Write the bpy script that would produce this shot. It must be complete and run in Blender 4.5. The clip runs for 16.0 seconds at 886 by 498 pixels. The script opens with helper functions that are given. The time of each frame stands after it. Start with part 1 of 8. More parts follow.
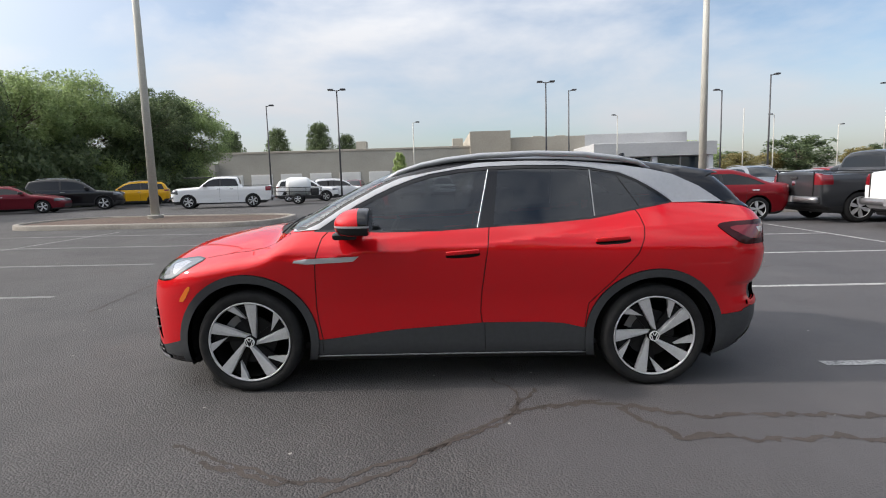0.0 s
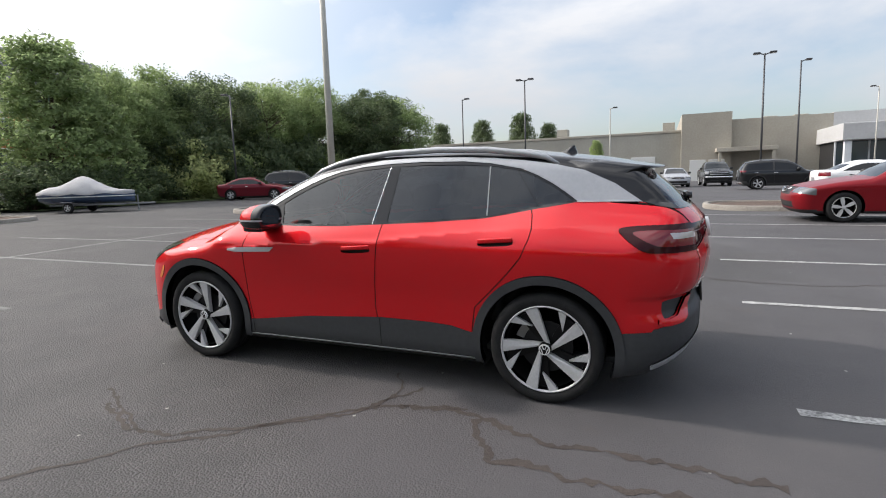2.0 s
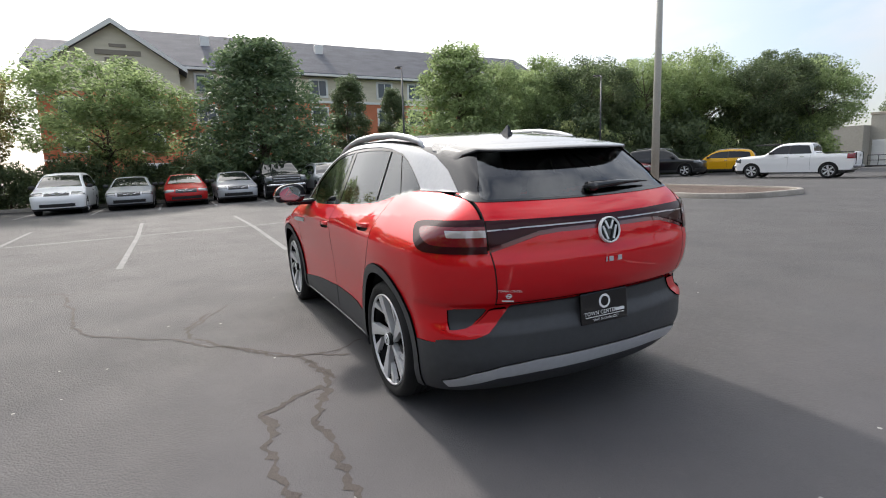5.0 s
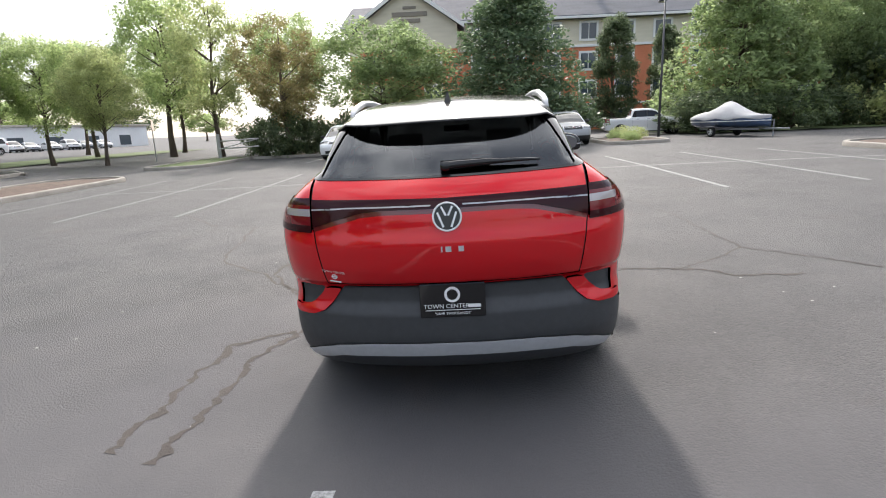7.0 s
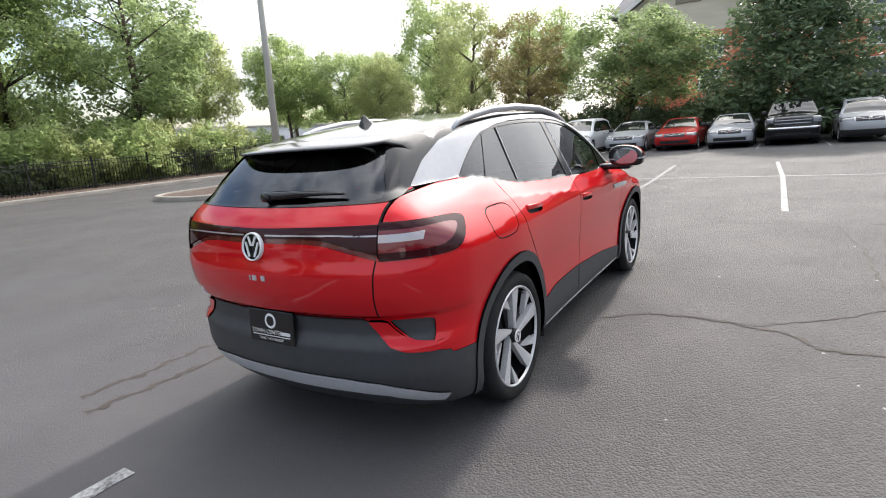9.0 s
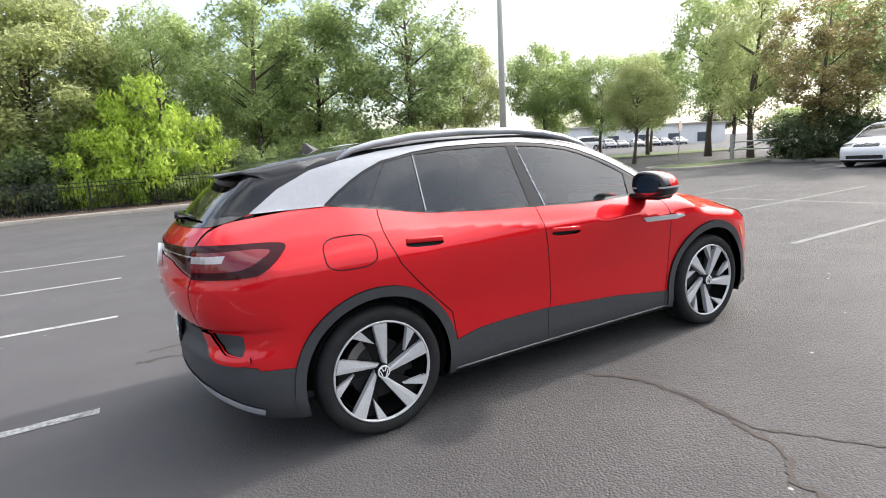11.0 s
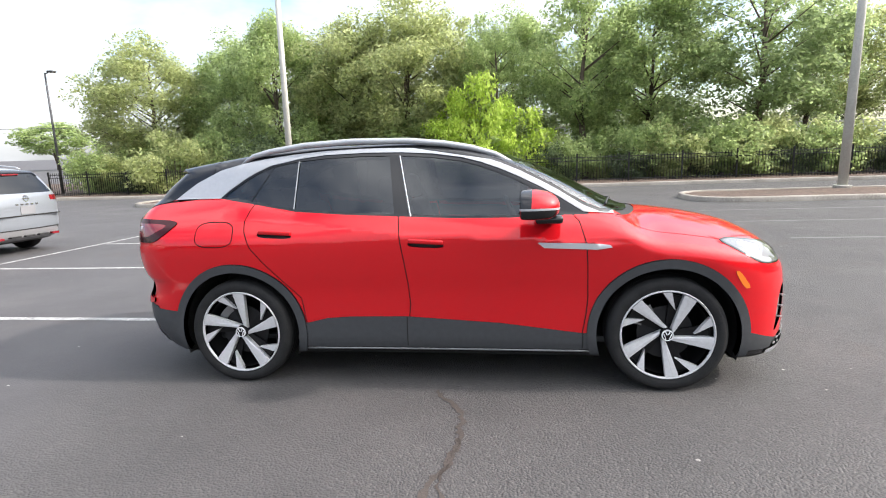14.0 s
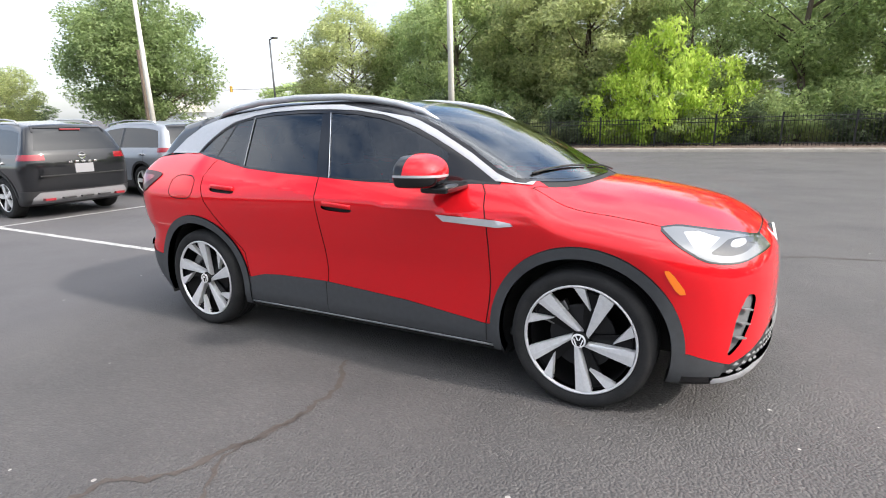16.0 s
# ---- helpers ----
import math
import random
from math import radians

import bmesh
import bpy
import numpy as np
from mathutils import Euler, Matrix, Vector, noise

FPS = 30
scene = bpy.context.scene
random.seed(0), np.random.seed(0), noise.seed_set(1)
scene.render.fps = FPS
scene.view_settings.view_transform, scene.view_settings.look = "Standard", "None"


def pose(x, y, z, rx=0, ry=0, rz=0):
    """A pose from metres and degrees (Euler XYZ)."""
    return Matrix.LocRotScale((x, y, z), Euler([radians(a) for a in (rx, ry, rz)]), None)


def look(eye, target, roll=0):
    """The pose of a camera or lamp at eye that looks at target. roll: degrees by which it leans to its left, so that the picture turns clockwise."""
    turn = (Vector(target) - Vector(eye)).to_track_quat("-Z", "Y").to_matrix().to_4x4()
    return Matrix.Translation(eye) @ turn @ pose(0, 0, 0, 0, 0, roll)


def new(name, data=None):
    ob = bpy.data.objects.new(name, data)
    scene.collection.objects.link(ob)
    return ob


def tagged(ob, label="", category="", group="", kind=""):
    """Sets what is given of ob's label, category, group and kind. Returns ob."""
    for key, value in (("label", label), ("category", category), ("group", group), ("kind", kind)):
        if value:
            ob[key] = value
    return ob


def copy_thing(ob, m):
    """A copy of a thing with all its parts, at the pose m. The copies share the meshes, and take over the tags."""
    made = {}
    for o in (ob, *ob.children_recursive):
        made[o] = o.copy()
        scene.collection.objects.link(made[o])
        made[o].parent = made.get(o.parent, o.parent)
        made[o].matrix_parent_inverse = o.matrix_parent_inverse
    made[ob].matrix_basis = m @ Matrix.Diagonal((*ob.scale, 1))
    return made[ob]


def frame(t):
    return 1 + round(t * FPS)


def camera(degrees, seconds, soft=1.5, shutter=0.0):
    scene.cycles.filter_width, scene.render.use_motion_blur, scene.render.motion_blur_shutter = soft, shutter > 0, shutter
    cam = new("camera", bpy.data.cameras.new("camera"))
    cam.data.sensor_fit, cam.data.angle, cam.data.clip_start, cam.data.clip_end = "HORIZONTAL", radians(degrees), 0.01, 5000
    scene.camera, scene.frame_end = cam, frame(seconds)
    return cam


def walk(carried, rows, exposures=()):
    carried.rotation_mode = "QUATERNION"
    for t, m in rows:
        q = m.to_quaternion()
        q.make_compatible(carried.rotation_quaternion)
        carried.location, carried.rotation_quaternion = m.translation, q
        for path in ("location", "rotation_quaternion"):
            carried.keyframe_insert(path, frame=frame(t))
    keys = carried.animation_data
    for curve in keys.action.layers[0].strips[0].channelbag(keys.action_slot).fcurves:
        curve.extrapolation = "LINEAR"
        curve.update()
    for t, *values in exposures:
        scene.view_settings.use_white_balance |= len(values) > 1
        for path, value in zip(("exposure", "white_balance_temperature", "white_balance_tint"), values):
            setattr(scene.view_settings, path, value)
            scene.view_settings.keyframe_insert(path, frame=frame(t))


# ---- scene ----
cam = camera(79.24, 16.0, 1.05)
PATH = [
    (0, (-0.050, -4.450, 1.376), (-0.044, -2.464, 1.139), -1.79),
    (0.5, (0.514, -4.499, 1.370), (0.327, -2.522, 1.132), -1.53),
    (1, (1.017, -4.435, 1.373), (0.643, -2.486, 1.132), -1.57),
    (1.5, (1.531, -4.290, 1.371), (0.975, -2.385, 1.126), -1.81),
    (2, (2.038, -4.091, 1.365), (1.289, -2.255, 1.113), -1.93),
    (2.5, (2.534, -3.823, 1.352), (1.587, -2.080, 1.100), -1.93),
    (3, (3.023, -3.571, 1.346), (1.885, -1.946, 1.095), -2.04),
    (3.5, (3.449, -3.224, 1.354), (2.131, -1.740, 1.104), -2.04),
    (4, (3.848, -2.882, 1.360), (2.370, -1.559, 1.107), -1.95),
    (4.5, (4.130, -2.466, 1.332), (2.490, -1.351, 1.075), -1.84),
    (5, (4.379, -1.963, 1.311), (2.602, -1.092, 1.025), -1.63),
    (5.2, (4.452, -1.769, 1.302), (2.632, -0.998, 1.003), -1.25),
    (7.3, (4.708, 0.386, 1.425), (2.775, 0.132, 0.973), -2.31),
    (7.5, (4.663, 0.587, 1.450), (2.747, 0.235, 0.997), -2.38),
    (8, (4.472, 1.083, 1.471), (2.614, 0.492, 1.025), -2.53),
    (8.5, (4.268, 1.583, 1.478), (2.494, 0.771, 1.042), -2.72),
    (9, (3.951, 2.014, 1.480), (2.293, 0.982, 1.050), -2.93),
    (11.5, (1.959, 3.693, 1.522), (1.216, 1.872, 1.160), -2.68),
    (12, (1.485, 3.943, 1.517), (0.968, 2.044, 1.156), -2.43),
    (12.5, (0.980, 4.075, 1.516), (0.686, 2.131, 1.151), -1.99),
    (13, (0.470, 4.169, 1.508), (0.373, 2.206, 1.141), -1.74),
    (13.5, (-0.027, 4.187, 1.521), (0.080, 2.224, 1.153), -1.60),
    (14, (-0.504, 4.117, 1.547), (-0.213, 2.173, 1.179), -1.56),
    (14.5, (-0.993, 4.000, 1.533), (-0.504, 2.097, 1.158), -1.73),
    (15, (-1.349, 3.776, 1.525), (-0.696, 1.928, 1.128), -1.69),
    (15.5, (-1.715, 3.554, 1.502), (-0.901, 1.783, 1.053), -1.65),
    (16, (-2.000, 3.292, 1.503), (-1.046, 1.607, 1.004), -1.50),
]
walk(cam, [(t, look(eye, target, roll)) for t, eye, target, roll in PATH],
     [(0.0, 0.90), (2.5, 0.96), (5.0, 1.08), (8.0, 1.52), (9.0, 1.40), (11.5, 1.68), (14.0, 1.80), (16.0, 1.78)])

# ---- build ----


# world and light: a veiled sun over the hotel side, bright hazy sky with broken cloud
SUN_DIR = Vector((-0.817, -0.035, 0.575)).normalized()
world = bpy.data.worlds.new("sky")
scene.world = world
world.use_nodes = True
wt = world.node_tree
wn, wl = wt.nodes, wt.links
bg = wn["Background"]
sky = wn.new("ShaderNodeTexSky")
sky.sky_type = "NISHITA"
sky.sun_disc = False
sky.sun_elevation = math.asin(SUN_DIR.z)
sky.sun_rotation = math.atan2(SUN_DIR.x, SUN_DIR.y)
sky.air_density, sky.dust_density, sky.ozone_density = 1.0, 2.2, 1.2
tc = wn.new("ShaderNodeTexCoord")
mp = wn.new("ShaderNodeMapping")
mp.inputs["Scale"].default_value = (1.0, 1.0, 2.6)
wl.new(tc.outputs["Generated"], mp.inputs["Vector"])
cn = wn.new("ShaderNodeTexNoise")
cn.inputs["Scale"].default_value = 2.1
cn.inputs["Detail"].default_value = 7
cn.inputs["Roughness"].default_value = 0.55
cn.inputs["Distortion"].default_value = 0.15
wl.new(mp.outputs["Vector"], cn.inputs["Vector"])
cr = wn.new("ShaderNodeValToRGB")
cr.color_ramp.elements[0].position = 0.36
cr.color_ramp.elements[1].position = 0.64
wl.new(cn.outputs["Fac"], cr.inputs["Fac"])
# haze: clouds grow thicker and brighter towards the veiled sun
nrm = wn.new("ShaderNodeVectorMath")
nrm.operation = "DOT_PRODUCT"
nrm.inputs[1].default_value = SUN_DIR
wl.new(tc.outputs["Generated"], nrm.inputs[0])
hz = wn.new("ShaderNodeMapRange")
hz.inputs["From Min"].default_value = 0.30
hz.inputs["From Max"].default_value = 1.0
wl.new(nrm.outputs["Value"], hz.inputs["Value"])
mx = wn.new("ShaderNodeMath")
mx.operation = "MAXIMUM"
wl.new(cr.outputs["Color"], mx.inputs[0])
wl.new(hz.outputs["Result"], mx.inputs[1])
cc = wn.new("ShaderNodeMix")
cc.data_type = "RGBA"
cc.inputs["A"].default_value = (2.25, 2.3, 2.42, 1)
cc.inputs["B"].default_value = (7.0, 6.8, 6.6, 1)
glow = wn.new("ShaderNodeMath")
glow.operation = "POWER"
glow.inputs[1].default_value = 2.6
wl.new(hz.outputs["Result"], glow.inputs[0])
wl.new(glow.outputs["Value"], cc.inputs["Factor"])
mix = wn.new("ShaderNodeMix")
mix.data_type = "RGBA"
wl.new(mx.outputs["Value"], mix.inputs["Factor"])
clear = wn.new("ShaderNodeVectorMath")
clear.operation = "SCALE"
clear.inputs["Scale"].default_value = 0.74
wl.new(sky.outputs["Color"], clear.inputs[0])
wl.new(clear.outputs["Vector"], mix.inputs["A"])
# an overcast dome grows brighter from the horizon to the zenith
up = wn.new("ShaderNodeSeparateXYZ")
wl.new(tc.outputs["Generated"], up.inputs[0])
dome = wn.new("ShaderNodeMapRange")
dome.inputs["From Min"].default_value, dome.inputs["From Max"].default_value = 0.0, 1.0
dome.inputs["To Min"].default_value, dome.inputs["To Max"].default_value = 1.0, 3.3
wl.new(up.outputs["Z"], dome.inputs["Value"])
lit = wn.new("ShaderNodeVectorMath")
lit.operation = "SCALE"
wl.new(cc.outputs["Result"], lit.inputs[0])
wl.new(dome.outputs["Result"], lit.inputs["Scale"])
wl.new(lit.outputs["Vector"], mix.inputs["B"])
wl.new(mix.outputs["Result"], bg.inputs["Color"])
bg.inputs["Strength"].default_value = 0.13
sun = new("sun", bpy.data.lights.new("sun", "SUN"))
sun.data.energy = 1.8
sun.data.angle = radians(3.0)
sun.data.color = (1.0, 0.92, 0.85)
sun.matrix_world = look(SUN_DIR * 50, (0, 0, 0))


# ---------------------------------------------------------------- materials
def material(name, color, rough=0.6, metal=0.0, coat=0.0, spec=0.5):
    m = bpy.data.materials.new(name)
    m.use_nodes = True
    b = m.node_tree.nodes["Principled BSDF"]
    b.inputs["Base Color"].default_value = (*color, 1)
    b.inputs["Roughness"].default_value = rough
    b.inputs["Metallic"].default_value = metal
    b.inputs["Coat Weight"].default_value = coat
    b.inputs["Coat Roughness"].default_value = 0.03
    b.inputs["Specular IOR Level"].default_value = spec
    return m


def bsdf(m):
    return m.node_tree.nodes["Principled BSDF"]


def varied(m, low, high, scale, detail=4, scale2=None, amount2=0.5, bump=0.0, bump_scale=None, rough=None, space="Object", stretch=(1, 1, 1)):
    """Colour from two scales of noise between low and high, fine relief, roughness range."""
    nt = m.node_tree
    n, l = nt.nodes, nt.links
    co = n.new("ShaderNodeTexCoord")
    ma = n.new("ShaderNodeMapping")
    ma.inputs["Scale"].default_value = stretch
    l.new(co.outputs[space], ma.inputs["Vector"])
    a = n.new("ShaderNodeTexNoise")
    a.inputs["Scale"].default_value, a.inputs["Detail"].default_value = scale, detail
    l.new(ma.outputs["Vector"], a.inputs["Vector"])
    b = n.new("ShaderNodeTexNoise")
    b.inputs["Scale"].default_value, b.inputs["Detail"].default_value = scale2 or scale * 14, 3
    l.new(ma.outputs["Vector"], b.inputs["Vector"])
    mi = n.new("ShaderNodeMix")
    mi.inputs["Factor"].default_value = amount2
    l.new(a.outputs["Fac"], mi.inputs["A"])
    l.new(b.outputs["Fac"], mi.inputs["B"])
    r = n.new("ShaderNodeValToRGB")
    r.color_ramp.elements[0].position, r.color_ramp.elements[1].position = 0.34, 0.66
    r.color_ramp.elements[0].color, r.color_ramp.elements[1].color = (*low, 1), (*high, 1)
    l.new(mi.outputs["Result"], r.inputs["Fac"])
    l.new(r.outputs["Color"], bsdf(m).inputs["Base Color"])
    if bump:
        c = n.new("ShaderNodeTexNoise")
        c.inputs["Scale"].default_value, c.inputs["Detail"].default_value = bump_scale or scale * 20, 3
        l.new(ma.outputs["Vector"], c.inputs["Vector"])
        bu = n.new("ShaderNodeBump")
        bu.inputs["Strength"].default_value, bu.inputs["Distance"].default_value = bump, 0.01
        l.new(c.outputs["Fac"], bu.inputs["Height"])
        l.new(bu.outputs["Normal"], bsdf(m).inputs["Normal"])
    if rough:
        rr = n.new("ShaderNodeMapRange")
        rr.inputs["To Min"].default_value, rr.inputs["To Max"].default_value = rough
        l.new(a.outputs["Fac"], rr.inputs["Value"])
        l.new(rr.outputs["Result"], bsdf(m).inputs["Roughness"])
    return m


def paint(name, color, metal=0.0, rough=0.32):
    m = material(name, color, rough, metal, 1.0)
    dark = tuple(c * 0.86 for c in color)
    return varied(m, dark, color, 260, 2, 700, 0.6)


red_paint = paint("red_paint", (0.63, 0.009, 0.015), 0.24, 0.35)
bsdf(red_paint).inputs["Specular IOR Level"].default_value = 0.0
bsdf(red_paint).inputs["Coat Weight"].default_value = 1.0
black_gloss = material("black_gloss", (0.008, 0.008, 0.009), 0.12, 0, 0.35, 0.35)
cladding_mat = varied(material("cladding_plastic", (0.03, 0.031, 0.033), 0.55), (0.032, 0.034, 0.037), (0.046, 0.049, 0.053), 30, 3, 900, 0.5, 0.08, 1500)
tint_glass = material("tinted_glass", (0.006, 0.007, 0.008), 0.02, 0, 0.0, 0.55)


def clear_glass(name, tint, ior):
    """A pane that lets tinted light through and mirrors more at grazing angles."""
    m = bpy.data.materials.new(name)
    m.use_nodes = True
    n, l = m.node_tree.nodes, m.node_tree.links
    n.remove(n["Principled BSDF"])
    tr = n.new("ShaderNodeBsdfTransparent")
    tr.inputs["Color"].default_value = (*tint, 1)
    gl = n.new("ShaderNodeBsdfGlossy")
    gl.inputs["Roughness"].default_value = 0.01
    gl.inputs["Color"].default_value = (0.94, 0.97, 1.0, 1)
    fr = n.new("ShaderNodeFresnel")
    fr.inputs["IOR"].default_value = ior
    mx_ = n.new("ShaderNodeMixShader")
    l.new(fr.outputs["Fac"], mx_.inputs["Fac"])
    l.new(tr.outputs["BSDF"], mx_.inputs[1])
    l.new(gl.outputs["BSDF"], mx_.inputs[2])
    l.new(mx_.outputs["Shader"], n["Material Output"].inputs["Surface"])
    return m


privacy_glass = clear_glass("privacy_glass", (0.10, 0.11, 0.115), 1.72)
front_glass = clear_glass("front_side_glass", (0.24, 0.26, 0.265), 1.72)
wind_glass = clear_glass("wind_glass", (0.66, 0.70, 0.69), 2.1)
screen_glass = material("windshield_glass", (0.012, 0.014, 0.014), 0.02, 0, 0.0, 0.8)
silver_mat = varied(material("silver_trim", (0.40, 0.41, 0.43), 0.40, 0.35, 0.15), (0.36, 0.37, 0.39), (0.42, 0.43, 0.45), 40)
chrome = material("chrome", (0.78, 0.78, 0.79), 0.12, 1.0)
rim_silver = varied(material("machined_alloy", (0.7, 0.7, 0.7), 0.38, 0.30), (0.54, 0.54, 0.55), (0.64, 0.64, 0.65), 60, 2, 400)
rim_black = material("black_rim_paint", (0.004, 0.004, 0.0045), 0.4, 0, 0.0, 0.25)
tyre_mat = varied(material("tyre_rubber", (0.018, 0.018, 0.018), 0.75, 0, 0, 0.2), (0.012, 0.012, 0.013), (0.026, 0.026, 0.026), 12, 4, 200, 0.5, 0.2, 300)
dark_mat = material("dark_recess", (0.004, 0.004, 0.004), 0.7)
lamp_red = material("red_lamp", (0.16, 0.007, 0.012), 0.08, 0, 0.5)
lamp_clear = material("clear_lamp", (0.14, 0.148, 0.158), 0.10, 0.35, 0.6, 0.4)
lamp_inner = material("lamp_inner", (0.018, 0.019, 0.021), 0.1, 0.2, 0.6)
grille_grey = varied(material("grille_grey", (0.16, 0.165, 0.17), 0.45, 0.3), (0.12, 0.125, 0.13), (0.20, 0.205, 0.21), 30)
tail_red = material("red_tail_lamp", (0.17, 0.008, 0.014), 0.1, 0, 0.6)
amber = material("amber_lamp", (0.75, 0.17, 0.01), 0.2, 0, 1.0)
white_mark = material("white_marking", (0.75, 0.75, 0.75), 0.5)
grey_mark = material("grey_marking", (0.35, 0.36, 0.37), 0.5)
disc_mat = material("brake_metal", (0.22, 0.22, 0.22), 0.4, 0.9)


# ---------------------------------------------------------------- mesh helpers
def link(name, verts, faces, mat, parent=None, label="", smooth=False):
    me = bpy.data.meshes.new(name)
    me.from_pydata([tuple(v) for v in verts], [], [tuple(f) for f in faces])
    if smooth:
        me.shade_smooth()
    if mat:
        me.materials.append(mat)
    ob = new(name, me)
    if parent:
        ob.parent = parent
    return tagged(ob, label)


def part(name, bm, mat, parent=None, label="", smooth=False):
    me = bpy.data.meshes.new(name)
    bm.to_mesh(me)
    bm.free()
    if smooth:
        me.shade_smooth()
    if mat:
        me.materials.append(mat)
    ob = new(name, me)
    if parent:
        ob.parent = parent
    return tagged(ob, label)


def root(name, m, label, category, group="", kind=""):
    ob = new(name)
    ob.empty_display_size = 0.2
    ob.matrix_world = m
    return tagged(ob, label, category, group, kind)


def box_bm(lo, hi, bevel=0.0, bm=None, m=None):
    bm = bm or bmesh.new()
    c = [(a + b) / 2 for a, b in zip(lo, hi)]
    s = [abs(b - a) for a, b in zip(lo, hi)]
    mat4 = Matrix.Translation(c) @ Matrix.Diagonal((*s, 1))
    r = bmesh.ops.create_cube(bm, size=1, matrix=(m @ mat4) if m else mat4)
    if bevel:
        es = list({e for v in r["verts"] for e in v.link_edges})
        bmesh.ops.bevel(bm, geom=es, offset=bevel, segments=2, affect="EDGES", profile=0.5)
    return bm


def cyl_bm(p, q, r1, r2=None, seg=16, bm=None):
    bm = bm or bmesh.new()
    p, q = Vector(p), Vector(q)
    d = q - p
    m = Matrix.Translation((p + q) / 2) @ d.to_track_quat("Z", "Y").to_matrix().to_4x4()
    bmesh.ops.create_cone(bm, cap_ends=True, segments=seg, radius1=r1, radius2=r1 if r2 is None else r2, depth=d.length, matrix=m)
    return bm


def lathe(profile, seg, axis="y"):
    """Rings of (radius, offset along the axis), open."""
    vs, fs = [], []
    for r, o in profile:
        for i in range(seg):
            a = 2 * math.pi * i / seg
            vs.append((r * math.cos(a), o, r * math.sin(a)) if axis == "y" else (r * math.cos(a), r * math.sin(a), o))
    for k in range(len(profile) - 1):
        for i in range(seg):
            j = (i + 1) % seg
            a, b, c, d = k * seg + i, k * seg + j, (k + 1) * seg + j, (k + 1) * seg + i
            fs.append((a, d, c, b) if axis == "y" else (a, b, c, d))
    return vs, fs


def tube(path, radius, seg=10, closed=False):
    """A round bar along a list of points; radius a number or one for each point."""
    pts = [Vector(p) for p in path]
    n = len(pts)
    vs, fs = [], []
    for i, p in enumerate(pts):
        d = (pts[min(i + 1, n - 1)] - pts[max(i - 1, 0)]).normalized()
        up = Vector((0, 0, 1)) if abs(d.z) < 0.95 else Vector((1, 0, 0))
        x = d.cross(up).normalized()
        y = x.cross(d)
        r = radius[i] if isinstance(radius, (list, tuple)) else radius
        for k in range(seg):
            a = 2 * math.pi * k / seg
            vs.append(p + (x * math.cos(a) + y * math.sin(a)) * r)
    for i in range(n - 1):
        for k in range(seg):
            j = (k + 1) % seg
            fs.append((i * seg + k, i * seg + j, (i + 1) * seg + j, (i + 1) * seg + k))
    fs.append(tuple(range(seg))[::-1])
    fs.append(tuple(range((n - 1) * seg, n * seg)))
    return vs, fs


def prism(poly, y0, y1):
    """A flat outline in (x, z) given depth from y0 to y1."""
    n = len(poly)
    vs = [(x, y0, z) for x, z in poly] + [(x, y1, z) for x, z in poly]
    fs = [tuple(range(n)), tuple(range(2 * n - 1, n - 1, -1))] + [(i, n + i, n + (i + 1) % n, (i + 1) % n) for i in range(n)]
    return vs, fs


def text_bm(words, size, depth=0.0):
    cu = bpy.data.curves.new("lettering", "FONT")
    cu.body, cu.size, cu.align_x, cu.align_y, cu.extrude, cu.resolution_u = words, size, "CENTER", "CENTER", depth, 2
    ob = bpy.data.objects.new("lettering", cu)
    me = ob.to_mesh()
    bm = bmesh.new()
    bm.from_mesh(me)
    ob.to_mesh_clear()
    bpy.data.objects.remove(ob)
    bpy.data.curves.remove(cu)
    return bm


# ---------------------------------------------------------------- shaped shells
def curve(pairs):
    """A smooth, non-overshooting curve through (x, y) pairs."""
    xs = np.array([p[0] for p in pairs], float)
    ys = np.array([p[1] for p in pairs], float)
    d = np.diff(ys) / np.diff(xs)
    m = np.zeros_like(ys)
    m[0], m[-1] = d[0], d[-1]
    for i in range(1, len(xs) - 1):
        m[i] = 0 if d[i - 1] * d[i] <= 0 else 2 * d[i - 1] * d[i] / (d[i - 1] + d[i])

    def f(x):
        x = np.clip(x, xs[0], xs[-1])
        i = np.clip(np.searchsorted(xs, x) - 1, 0, len(xs) - 2)
        h = xs[i + 1] - xs[i]
        t = (x - xs[i]) / h
        return (2 * t**3 - 3 * t**2 + 1) * ys[i] + (t**3 - 2 * t**2 + t) * h * m[i] + (3 * t**2 - 2 * t**3) * ys[i + 1] + (t**3 - t**2) * h * m[i + 1]

    return f


def line(pairs):
    xs, ys = [p[0] for p in pairs], [p[1] for p in pairs]
    return lambda x: np.interp(x, xs, ys)


def smax(a, b, k):
    h = np.maximum(k - np.abs(a - b), 0) / k
    return np.maximum(a, b) + h * h * k * 0.25


